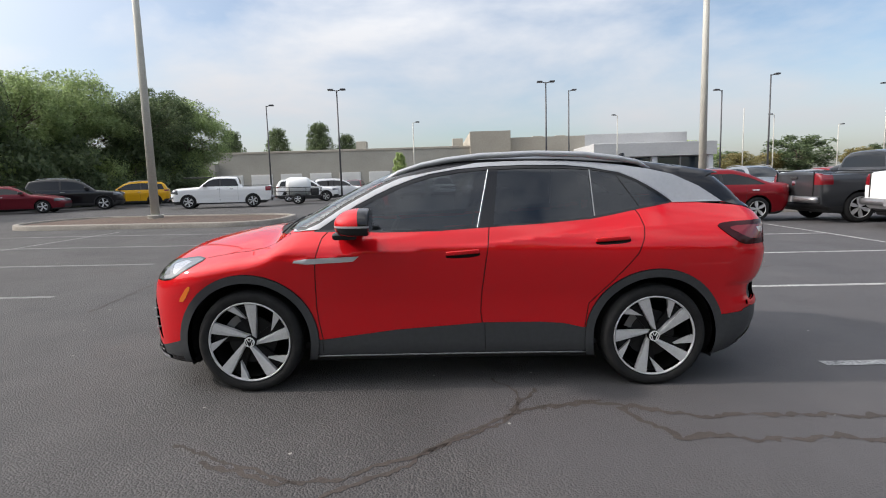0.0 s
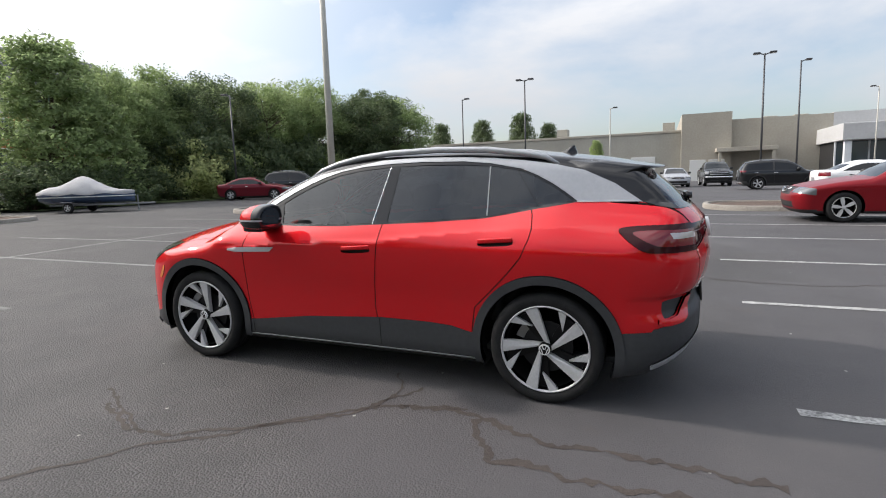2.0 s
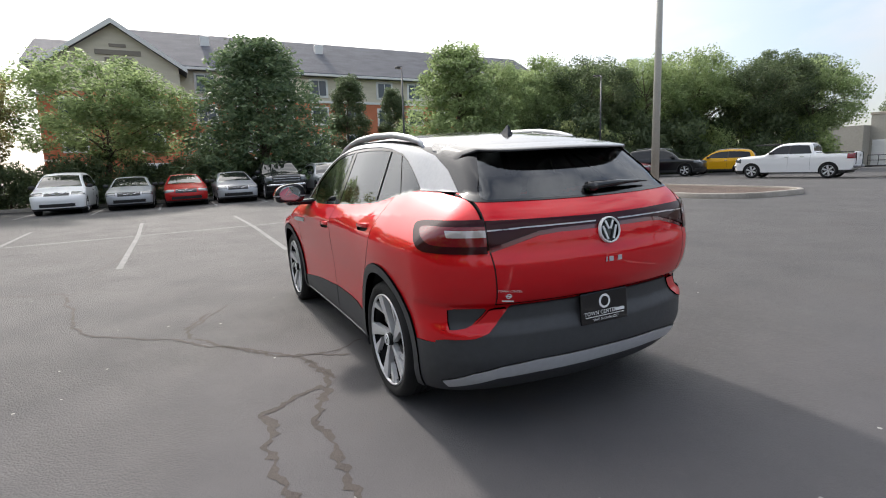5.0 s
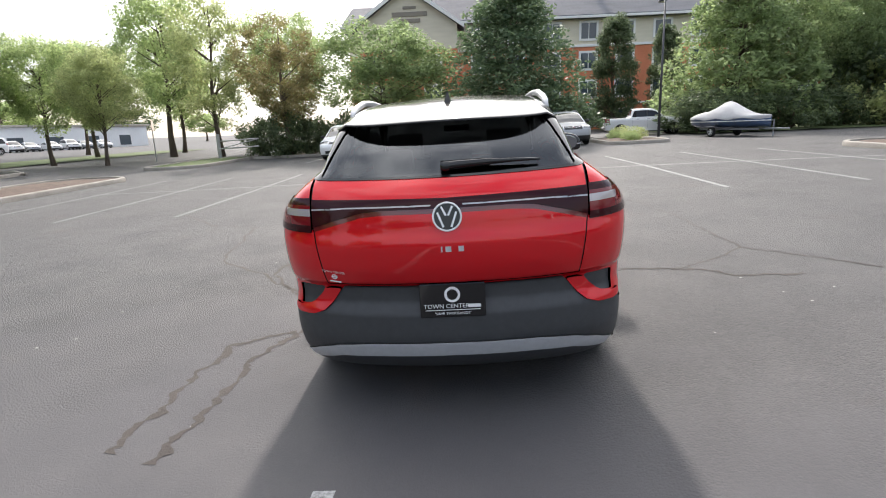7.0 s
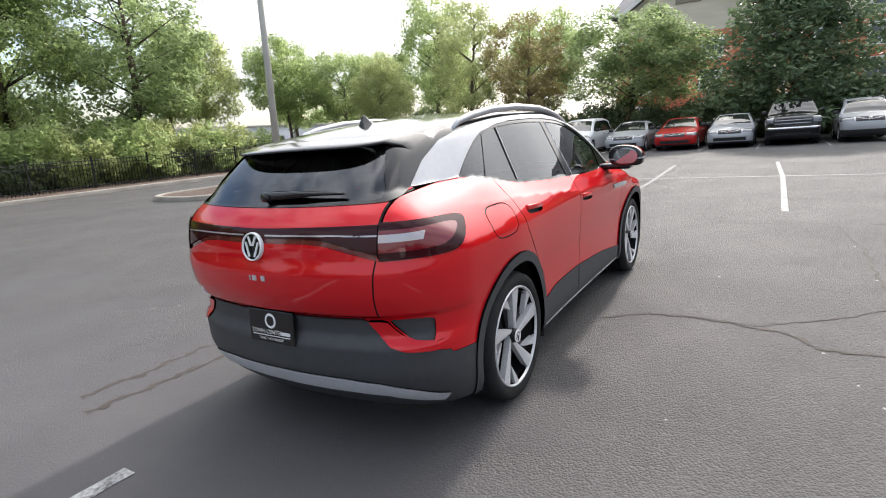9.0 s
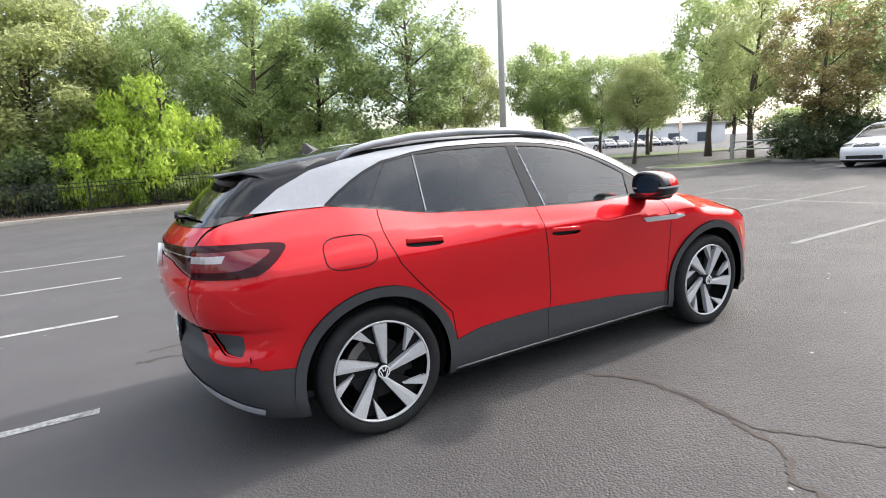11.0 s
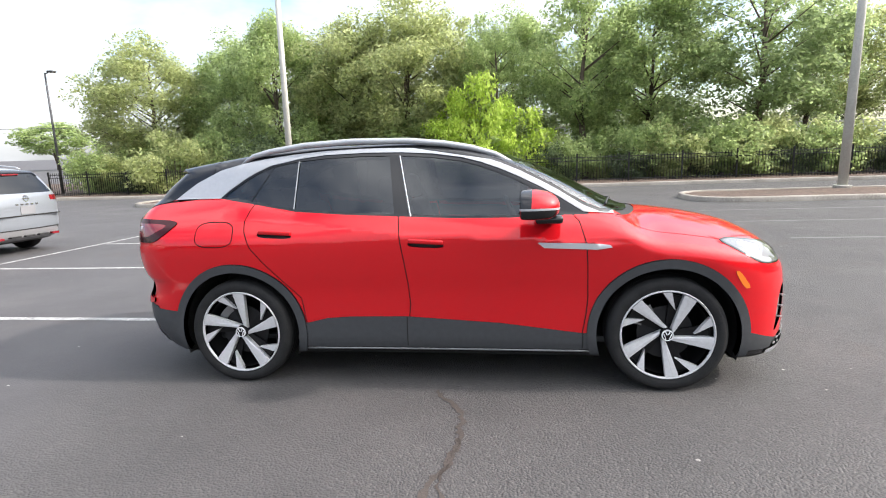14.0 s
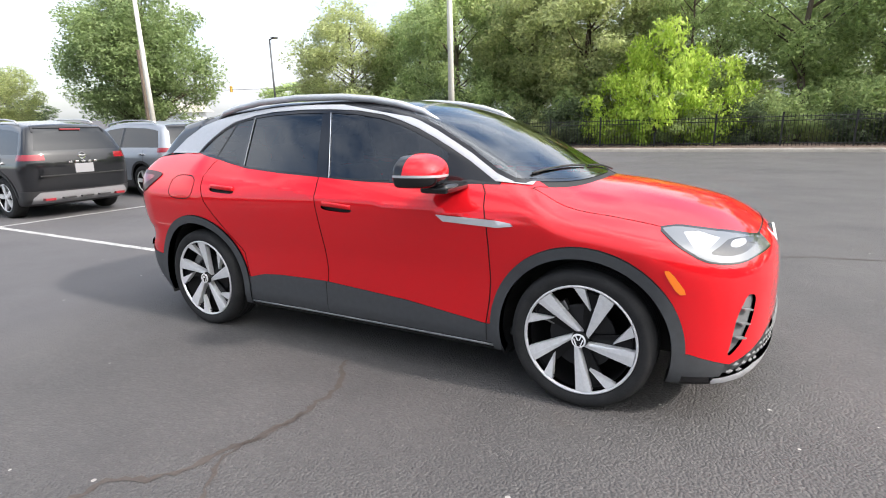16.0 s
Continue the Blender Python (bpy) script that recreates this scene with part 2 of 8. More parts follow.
def outline(poly):
    """Signed distance to a closed outline in two coordinates, negative inside."""
    P = np.array(poly, float)
    Q = np.roll(P, -1, axis=0)

    lo, hi = P.min(0) - 0.06, P.max(0) + 0.06

    def f(u, v):
        u, v = np.broadcast_arrays(u, v)
        far = np.maximum(np.maximum(lo[0] - u, u - hi[0]), np.maximum(lo[1] - v, v - hi[1])) + 0.06
        near = far < 0.06
        u, v = u[near], v[near]
        best = np.full(u.shape, 1e9)
        inside = np.zeros(u.shape, bool)
        for (ax, ay), (bx, by) in zip(P, Q):
            ex, ey = bx - ax, by - ay
            t = np.clip(((u - ax) * ex + (v - ay) * ey) / (ex * ex + ey * ey + 1e-12), 0, 1)
            best = np.minimum(best, (u - ax - t * ex) ** 2 + (v - ay - t * ey) ** 2)
            if ay != by:
                cross = ((ay > v) != (by > v)) & (u < (bx - ax) * (v - ay) / (by - ay) + ax)
                inside ^= cross
        out = far.copy()
        out[near] = np.where(inside, -1, 1) * np.sqrt(best)
        return out

    return f


def smooth_poly(poly, n=3):
    """Chaikin rounding of a closed outline."""
    for _ in range(n):
        q = []
        for i in range(len(poly)):
            (ax, ay), (bx, by) = poly[i], poly[(i + 1) % len(poly)]
            q += [(0.8 * ax + 0.2 * bx, 0.8 * ay + 0.2 * by), (0.2 * ax + 0.8 * bx, 0.2 * ay + 0.8 * by)]
        poly = q
    return poly


def shell(F, lo, hi, h):
    """Triangles of the surface F = 0 in the box: an array (n, 3, 6) of places and normals."""
    n = [int(math.ceil((b - a) / h)) + 1 for a, b in zip(lo, hi)]
    ax = [a + h * np.arange(k) for a, k in zip(lo, n)]
    X, Y, Z = np.meshgrid(*ax, indexing="ij")
    v = F(X, Y, Z)
    ins = v < 0
    cs = [k - 1 for k in n]
    total = np.zeros((*cs, 3))
    count = np.zeros(cs)
    off = [(i, j, k) for i in (0, 1) for j in (0, 1) for k in (0, 1)]
    sl = lambda o: tuple(slice(o[d], o[d] + cs[d]) for d in range(3))
    for a in off:
        for d in range(3):
            if a[d]:
                continue
            b = list(a)
            b[d] = 1
            va, vb = v[sl(a)], v[sl(b)]
            cross = (va < 0) != (vb < 0)
            t = np.where(cross, va / np.where(cross, va - vb, 1), 0)
            for c in range(3):
                total[..., c] += np.where(cross, a[c] + (t if c == d else 0), 0)
            count += cross
    act = count > 0
    idx = np.full(cs, -1)
    idx[act] = np.arange(act.sum())
    cell = np.argwhere(act)
    P = (cell + total[act] / count[act][:, None]) * h + np.array(lo)
    e = 1e-4
    for _ in range(4):
        f0 = F(*P.T)
        g = np.stack([F(*(P + e * np.eye(3)[c]).T) - F(*(P - e * np.eye(3)[c]).T) for c in range(3)], 1) / (2 * e)
        step = g * (f0 / np.maximum((g * g).sum(1), 1e-6))[:, None]
        P = P - np.clip(step, -h, h)
    e = 2e-3
    g = np.stack([F(*(P + e * np.eye(3)[c]).T) - F(*(P - e * np.eye(3)[c]).T) for c in range(3)], 1)
    N = g / np.maximum(np.linalg.norm(g, axis=1), 1e-9)[:, None]
    tris = []
    for d in range(3):
        o1, o2 = (d + 1) % 3, (d + 2) % 3
        s0 = [slice(None)] * 3
        s1 = [slice(None)] * 3
        s0[d], s1[d] = slice(0, n[d] - 1), slice(1, n[d])
        for o in (o1, o2):
            s0[o] = s1[o] = slice(1, n[o] - 1)
        a, b = ins[tuple(s0)], ins[tuple(s1)]
        for flip, sel in ((False, a & ~b), (True, ~a & b)):
            c = np.argwhere(sel)
            c[:, o1] += 1
            c[:, o2] += 1
            q = []
            for u, w in ((-1, -1), (0, -1), (0, 0), (-1, 0)):
                k = c.copy()
                k[:, o1] += u
                k[:, o2] += w
                q.append(idx[tuple(k.T)])
            q = np.stack(q, 1)
            if flip:
                q = q[:, ::-1]
            tris += [q[:, [0, 1, 2]], q[:, [0, 2, 3]]]
    T = np.concatenate(tris)
    T = T[(T >= 0).all(1)]
    return np.concatenate([P[T], N[T]], 2)


def refine(S, f, width, times):
    """Quarters the triangles that lie within width of f = 0."""
    for k in range(times):
        v = f(S[..., 0], S[..., 1], S[..., 2])
        near = (np.abs(v).min(1) < 0.003) | ((v < 0).any(1) & (v > 0).any(1))
        A = S[near]
        m = (A + A[:, [1, 2, 0]]) / 2
        S = np.concatenate([S[~near], np.stack([A[:, 0], m[:, 0], m[:, 2]], 1), np.stack([A[:, 1], m[:, 1], m[:, 0]], 1), np.stack([A[:, 2], m[:, 2], m[:, 1]], 1), m])
    return S


def split(S, f, fine=2):
    """The triangles inside (f < 0) and outside, cut along f = 0."""
    if not len(S):
        return S, S
    if fine:
        S = refine(S, f, 0.025, fine)
    v = f(S[..., 0], S[..., 1], S[..., 2])
    v = np.where(np.abs(v) < 1e-7, 1e-7, v)
    neg = (v < 0).sum(1)
    inside, outside = [S[neg == 3]], [S[neg == 0]]
    for count, one, two in ((1, inside, outside), (2, outside, inside)):
        A, w = S[neg == count], v[neg == count]
        if not len(A):
            continue
        lone = np.argmax(w < 0, 1) if count == 1 else np.argmax(w >= 0, 1)
        o = (lone[:, None] + np.arange(3)) % 3
        A = np.take_along_axis(A, o[..., None], 1)
        w = np.take_along_axis(w, o, 1)
        t1 = (w[:, 0] / (w[:, 0] - w[:, 1]))[:, None]
        t2 = (w[:, 0] / (w[:, 0] - w[:, 2]))[:, None]
        p = A[:, 0] + t1 * (A[:, 1] - A[:, 0])
        q = A[:, 0] + t2 * (A[:, 2] - A[:, 0])
        one.append(np.stack([A[:, 0], p, q], 1))
        two.append(np.stack([p, A[:, 1], A[:, 2]], 1))
        two.append(np.stack([p, A[:, 2], q], 1))
    return np.concatenate(inside), np.concatenate(outside)


def mirrored(S):
    M = S[:, [0, 2, 1]].copy()
    M[..., [1, 4]] *= -1
    return M


def panel(name, S, mat, parent, label="", proud=0.0, skirt=0.012):
    """A thin shell part from cut triangles, with an edge turned inwards."""
    if not len(S):
        return None
    flat = S.reshape(-1, 6)
    key = np.round(flat[:, :3] * 4000).astype(np.int64)
    key = key[:, 0] * 10**10 + key[:, 1] * 10**5 + key[:, 2]
    _, first, inv = np.unique(key, return_index=True, return_inverse=True)
    V, N = flat[first, :3], flat[first, 3:]
    N = N / np.maximum(np.linalg.norm(N, axis=1), 1e-9)[:, None]
    T = inv.reshape(-1, 3)
    T = T[(T[:, 0] != T[:, 1]) & (T[:, 1] != T[:, 2]) & (T[:, 0] != T[:, 2])]
    V = V + N * proud
    if skirt:
        E = np.concatenate([T[:, [0, 1]], T[:, [1, 2]], T[:, [2, 0]]])
        k = np.sort(E, 1)
        k = k[:, 0] * len(V) + k[:, 1]
        _, i1, c = np.unique(k, return_index=True, return_counts=True)
        B = E[i1[c == 1]]
        n0 = len(V)
        a, b = V[B[:, 0]], V[B[:, 1]]
        a2, b2 = a - N[B[:, 0]] * skirt, b - N[B[:, 1]] * skirt
        fn = np.cross(a2 - a, b - a)
        fn = fn / np.maximum(np.linalg.norm(fn, axis=1), 1e-9)[:, None]
        m = len(B)
        V = np.concatenate([V, a, b, b2, a2])
        N = np.concatenate([N, -fn, -fn, -fn, -fn])
        r = n0 + np.arange(m)
        T = np.concatenate([T, np.stack([r, r + 3 * m, r + 2 * m], 1), np.stack([r, r + 2 * m, r + m], 1)])
    me = bpy.data.meshes.new(name)
    me.vertices.add(len(V))
    me.vertices.foreach_set("co", V.astype(np.float32).ravel())
    me.loops.add(len(T) * 3)
    me.loops.foreach_set("vertex_index", T.astype(np.int32).ravel())
    me.polygons.add(len(T))
    me.polygons.foreach_set("loop_start", (np.arange(len(T)) * 3).astype(np.int32))
    me.update(calc_edges=True)
    me.shade_smooth()
    me.normals_split_custom_set_from_vertices(N.astype(np.float32))
    me.materials.append(mat)
    ob = new(name, me)
    ob.parent = parent
    return tagged(ob, label)


# ---------------------------------------------------------------- the lie of the land
def gz(x, y):
    """Height of the paving: a gentle fall across the lot."""
    return 0.36 * np.tanh(np.asarray(y) / 13) - 0.3 * np.tanh(np.asarray(x) / 22)


def on_ground(x, y, yaw=0.0):
    """A pose that stands on the paving and leans with it."""
    e = 0.5
    sx = float(gz(x + e, y) - gz(x - e, y)) / (2 * e)
    sy = float(gz(x, y + e) - gz(x, y - e)) / (2 * e)
    xa = Vector((1, 0, sx)).normalized()
    za = xa.cross(Vector((0, 1, sy))).normalized()
    ya = za.cross(xa)
    m = Matrix((xa, ya, za)).transposed().to_4x4()
    return Matrix.Translation((x, y, float(gz(x, y)))) @ m @ pose(0, 0, 0, 0, 0, yaw)


# ---------------------------------------------------------------- wheels
lamp_grey = material("grey_lamp", (0.44, 0.40, 0.41), 0.08, 0.2, 1.0)
valance_mat = varied(material("silver_valance", (0.5, 0.51, 0.53), 0.35, 0.2), (0.46, 0.47, 0.49), (0.54, 0.55, 0.57), 40)
cabin_grey = varied(material("cabin_trim", (0.035, 0.036, 0.038), 0.7), (0.028, 0.029, 0.031), (0.045, 0.046, 0.048), 18, 3, 220, 0.5, 0.2, 300)
seat_cloth = varied(material("seat_cloth", (0.05, 0.052, 0.055), 0.85), (0.045, 0.046, 0.050), (0.075, 0.077, 0.080), 24, 3, 400, 0.5, 0.3, 500)
cast_dark = material("dark_cast_metal", (0.02, 0.02, 0.021), 0.5, 0.6)
lamp_silver = material("silver_lamp", (0.36, 0.37, 0.39), 0.15, 0.4, 1.0)
bar_smoke = material("smoked_bar", (0.034, 0.006, 0.008), 0.07, 0, 0.0, 0.22)
bar_red = material("dark_red_bar", (0.14, 0.008, 0.012), 0.15, 0, 1.0)
mirror_mat = material("mirror_glass", (0.30, 0.31, 0.33), 0.03, 1.0)
def wheel_kit(name, parent, place, r_tyre, r_rim, width, spokes, spoke_mat, style="blade", seg=40, detail=True, phase=0.0, hand=1):
    """A wheel whose outer face looks along its +y: rim barrel with tyre, lip, spokes and cap under it."""
    vs, fs = lathe([(r_rim - 0.028, -0.02), (r_rim - 0.035, -width * 0.8), (0.08, -width * 0.8), (0.0, -width * 0.8)], seg)
    w = link(name, vs, fs, rim_black, parent, smooth=True)
    w.matrix_basis = place
    t = r_tyre - r_rim
    prof = [(r_rim - 0.004, -0.012), (r_rim + t * 0.15, 0.0), (r_rim + t * 0.55, 0.008), (r_rim + t * 0.86, -0.006), (r_tyre - 0.003, -0.034)]
    for k in range(4 if detail else 1):
        y0 = -0.045 - k * (width - 0.09) / (4 if detail else 1)
        y1 = y0 - (width - 0.09) / (4 if detail else 1)
        prof += [(r_tyre, y0), (r_tyre, y1 + 0.012)] + ([(r_tyre - 0.007, y1 + 0.010), (r_tyre - 0.007, y1 + 0.002)] if detail else [])
    prof += [(r_tyre - 0.003, -width + 0.034), (r_rim + t * 0.8, -width + 0.002), (r_rim, -width)]
    vs, fs = lathe(prof, seg)
    link("tyre", vs, fs, tyre_mat, w, "black rubber tyre", smooth=True)
    vs, fs = lathe([(r_rim + 0.002, -0.012), (r_rim, 0.0), (r_rim - 0.006, 0.001), (r_rim - 0.009, -0.003), (r_rim - 0.012, -0.012)], seg)
    link("rim_lip", vs, fs, spoke_mat, w, "bright machined rim edge", smooth=True)
    if detail:
        vs, fs = lathe([(0.0, -0.075), (0.165, -0.075), (0.165, -0.09), (0.0, -0.09)], 32)
        link("brake_disc", vs, fs, disc_mat if style != "blade" else cast_dark, w, "dark steel brake disc")
        cal = [(0.15 * math.cos(a), 0.15 * math.sin(a)) for a in np.linspace(0.3, 1.1, 6)] + [(0.2 * math.cos(a), 0.2 * math.sin(a)) for a in np.linspace(1.1, 0.3, 6)]
        vs, fs = prism(cal, -0.11, -0.062)
        link("brake_caliper", vs, fs, disc_mat, w, "grey brake caliper")

    def blade(r0, r1, a0, a1, h0, h1, y0, y1, mat, nm):
        pol = [(r0, a0 - h0), (0.5 * (r0 + r1), 0.5 * (a0 + a1) - 0.5 * (h0 + h1)), (r1, a1 - h1), (r1 * 1.004, a1), (r1, a1 + h1), (0.5 * (r0 + r1), 0.5 * (a0 + a1) + 0.5 * (h0 + h1)), (r0, a0 + h0)]
        vs, fs = prism([(r * math.cos(a), r * math.sin(a)) for r, a in pol], y1, y0)
        return link(nm, vs, fs, mat, w)

    def facet(corners, ridge, depth, mat, nm):
        """A flat-faced spoke: face corners (radius, degrees, offset), a ridge line across it, and sides that go back."""
        top = [(hand * r * math.cos(radians(a)), o, r * math.sin(radians(a))) for r, a, o in corners]
        rim = [(x * 0.985, o - depth, z * 0.985) for x, o, z in top]
        n = len(top)
        rg = [(hand * r * math.cos(radians(a)), o, r * math.sin(radians(a))) for r, a, o in ridge]
        vs = top + rim + rg
        fs = [(0, 1, 2 * n + 1, 2 * n), (2 * n, 2 * n + 1, 2, 3), (1, 2, 2 * n + 1), (3, 0, 2 * n)] if n == 4 else [(0, 1, 2)]
        fs += [(i, n + i, n + (i + 1) % n, (i + 1) % n) for i in range(n)]
        return link(nm, vs, fs, mat, w)

    rr = r_rim - 0.011
    for k in range(spokes):
        a = 2 * math.pi * k / spokes + 0.5 * math.pi
        d = 360.0 * k / spokes + phase
        if style == "blade":
            facet([(0.036, d - 62, -0.030), (rr, d - 8.5, -0.004), (rr, d + 8.5, -0.004), (0.036, d - 18, -0.030)], [(0.036, d - 38, -0.026), (rr, d + 1.5, -0.001)], 0.035, spoke_mat, "spoke")
            facet([(0.160, d + 12, -0.022), (rr, d + 24.5, -0.005), (rr, d + 36, -0.005)], [], 0.03, spoke_mat, "spoke_wedge")
            facet([(0.05, d - 5, -0.060), (rr, d + 9, -0.040), (rr, d + 24, -0.040), (0.05, d + 30, -0.060)], [(0.05, d + 10, -0.058), (rr, d + 16, -0.038)], 0.02, rim_black, "spoke_web")
        else:
            blade(0.03, rr, a, a, 0.45, 0.16 if spokes < 7 else 0.10, -0.05, -0.012, spoke_mat, "spoke")
    vs, fs = lathe([(0.0, 0.0), (0.030, 0.0), (0.036, -0.006), (0.042, -0.03)], 24)
    link("hub_cap", vs, fs, rim_black if style == "blade" else spoke_mat, w, "dark round hub cap", smooth=True)
    if style == "blade":
        vs, fs = lathe([(0.028, 0.0015), (0.034, 0.002), (0.036, -0.004)], 24)
        link("cap_ring", vs, fs, white_mark, w, "bright ring badge")
        bm = bmesh.new()
        for sx, xo, zo, ln, an in ((1, 0.0085, 0.014, 0.024, 0.45), (-1, -0.0085, 0.014, 0.024, 0.45), (1, 0.016, -0.008, 0.036, 0.36), (-1, -0.016, -0.008, 0.036, 0.36)):
            box_bm((-0.0025, -0.001, -ln / 2), (0.0025, 0.003, ln / 2), 0, bm, Matrix.Translation((xo, 0, zo)) @ Matrix.Rotation(sx * an, 4, "Y"))
        part("cap_emblem", bm, white_mark, w)
    return w


def well(r, depth, n=24):
    """A wheel well: an inner wall and a hood that end above the ground."""
    vs, fs = [], []
    for k in range(n + 1):
        a = radians(-22 + 224 * k / n)
        c, s = math.cos(a), math.sin(a)
        vs += [(r * c, 0.0, r * s), (r * c, depth, r * s)]
    for k in range(n):
        fs.append((2 * k, 2 * k + 2, 2 * k + 3, 2 * k + 1))
    fs.append(tuple(2 * k for k in range(n + 1)))
    return vs, fs


# ---------------------------------------------------------------- the red electric crossover
HUB_X, HUB_Z = 1.383, 0.365
z_top = curve([(-2.35, 0.70), (-2.2, 0.845), (-2.12, 0.90), (-2.03, 0.945), (-1.8, 1.015), (-1.5, 1.07), (-1.27, 1.10), (-1.1, 1.175), (-0.9, 1.285), (-0.7, 1.388), (-0.5, 1.472), (-0.3, 1.535), (-0.1, 1.577), (0.3, 1.615), (0.75, 1.617), (1.2, 1.592), (1.64, 1.54), (2.0, 1.47), (2.3, 1.40)])
z_belt = curve([(-2.3, 1.02), (-1.0, 1.11), (-0.45, 1.10), (0.28, 1.125), (0.96, 1.165), (1.5, 1.262), (2.0, 1.262)])
w_belt = curve([(-2.3, 0.70), (-1.5, 0.72), (-1.0, 0.765), (-0.5, 0.815), (0.0, 0.83), (0.5, 0.815), (1.0, 0.765), (1.6, 0.672), (1.95, 0.63), (2.3, 0.58)])
w_body = curve([(-2.3, 0.885), (-1.9, 0.908), (-1.4, 0.922), (-0.8, 0.905), (0.3, 0.897), (0.9, 0.905), (1.4, 0.924), (1.9, 0.905), (2.3, 0.875)])
w_tuck = curve([(0.1, 0.12), (0.22, 0.06), (0.33, 0.035), (0.5, 0.032), (0.62, 0.028), (0.78, 0.010), (0.92, 0.0), (1.6, 0.0)])
k_top = curve([(-2.3, 0.22), (-1.4, 0.20), (-1.1, 0.15), (-0.6, 0.12), (0.0, 0.09), (2.2, 0.09)])
x_tail = curve([(0.12, 1.88), (0.2, 2.08), (0.27, 2.18), (0.36, 2.255), (0.46, 2.292), (0.56, 2.294), (0.64, 2.258), (0.70, 2.262), (0.74, 2.30), (0.84, 2.335), (0.92, 2.342), (0.99, 2.325), (1.04, 2.318), (1.12, 2.30), (1.17, 2.265), (1.23, 2.20), (1.32, 2.11), (1.42, 2.0), (1.6, 1.86)])
x_nose = curve([(0.1, -2.04), (0.2, -2.17), (0.3, -2.215), (0.45, -2.225), (0.6, -2.225), (0.74, -2.212), (0.84, -2.178), (0.92, -2.10), (1.1, -1.9)])
crease_z = line([(-1.104, 0.925), (-0.366, 0.985), (0.234, 1.015), (0.754, 1.073), (1.289, 1.117), (1.83, 1.148)])


def hero_width(x, z):
    zb, wb, w0 = z_belt(x), w_belt(x), w_body(x)
    s = np.clip((z - 0.96) / (zb - 0.96), 0, 1)
    w = w0 - w_tuck(z) - (w0 - wb) * s**1.7
    w = np.where(z > zb, wb - 0.42 * (z - zb), w)
    fade = np.clip((x + 1.25) / 0.3, 0, 1) * np.clip((1.75 - x) / 0.6, 0, 1)
    d = z - crease_z(x)
    return w + 0.010 * fade * np.exp(-np.maximum(d, 0) / 0.016) * np.exp(-np.maximum(-d, 0) / 0.085)


def hero_field(x, y, z):
    a = np.abs(y)
    side = a - hero_width(x, z)
    top = (z - (z_top(x) - k_top(x) * a * a)) * np.where(x > -1.1, 0.86, 0.95)
    q = np.minimum(a / 0.9, 1.3)
    tail = (x - (x_tail(z) - 0.17 * q**2 - 0.22 * q**8)) * 0.85
    nose = ((x_nose(z) + 0.17 * q**2 + 0.25 * q**8) - x) * 0.92
    f = smax(side, top, 0.075)
    f = smax(f, tail, 0.07)
    f = smax(f, nose, 0.10)
    return smax(f, 0.20 - z, 0.06)


car = root("electric_crossover", on_ground(0, 0) @ pose(0, 0, -0.010, 0, 0.15, 0), "glossy red electric crossover with black roof standing on the asphalt lot", "car")
S = shell(hero_field, (-2.34, -0.06, 0.14), (2.42, 0.98, 1.68), 0.027)
S = split(S, lambda x, y, z: -y, 0)[0]


def disc_r(x, z):
    return np.minimum(np.hypot(x + HUB_X, z - HUB_Z), np.hypot(x - HUB_X, z - HUB_Z))


S = split(S, lambda x, y, z: np.maximum(disc_r(x, z) - 0.418, 0.3 - y))[1]
roof_line = line([(-1.08, 1.102), (-1.0, 1.112), (-0.9, 1.156), (-0.74, 1.259), (-0.63, 1.320), (-0.51, 1.383), (-0.39, 1.436), (-0.27, 1.478), (-0.145, 1.512), (0.018, 1.54), (0.2, 1.552), (0.409, 1.560), (0.6, 1.561), (0.798, 1.557), (1.0, 1.545), (1.186, 1.527), (1.4, 1.495), (1.577, 1.455), (1.76, 1.372), (1.92, 1.262), (2.0, 1.240), (2.1, 1.222), (2.22, 1.212), (2.4, 1.210)])
x_cowl = lambda y: -1.27 + 0.40 * y * y
black_top, S = split(S, lambda x, y, z: np.maximum(np.where(x < -1.08, x_cowl(y) - x, np.maximum(roof_line(x) - z, x_cowl(y) - x)), 0.6 - z))
win_top = [(-0.86, 1.125), (-0.72, 1.215), (-0.616, 1.272), (-0.50, 1.334), (-0.376, 1.390), (-0.26, 1.434), (-0.139, 1.470), (0.06, 1.502), (0.271, 1.518), (0.55, 1.526), (0.794, 1.521), (1.0, 1.507), (1.181, 1.476), (1.29, 1.432), (1.378, 1.385), (1.47, 1.326), (1.55, 1.266)]
win_bottom = [(1.30, 1.226), (1.12, 1.192), (0.964, 1.166), (0.62, 1.142), (0.279, 1.125), (-0.08, 1.105), (-0.45, 1.098), (-0.70, 1.104)]
win_f = outline(win_top + win_bottom)
opening, S = split(S, lambda x, y, z: np.maximum(win_f(x, z), 0.45 - y))
silver_f = outline([(x, z + 0.3) for x, z in [(-1.2, 1.0), (1.0, 1.4)]] + [(2.2, 1.7), (2.2, 1.262), (1.545, 1.262), (1.46, 1.322), (1.366, 1.380), (1.27, 1.430), (1.16, 1.478), (0.98, 1.512), (0.79, 1.530), (0.5, 1.534), (0.26, 1.527), (0.05, 1.511), (-0.145, 1.480), (-0.27, 1.444), (-0.39, 1.399), (-0.51, 1.345), (-0.63, 1.283), (-0.74, 1.222), (-0.90, 1.118), (-1.09, 1.098)])
silver, S = split(S, lambda x, y, z: np.maximum(np.maximum(silver_f(x, z), 0.4 - y), -1.085 - x))

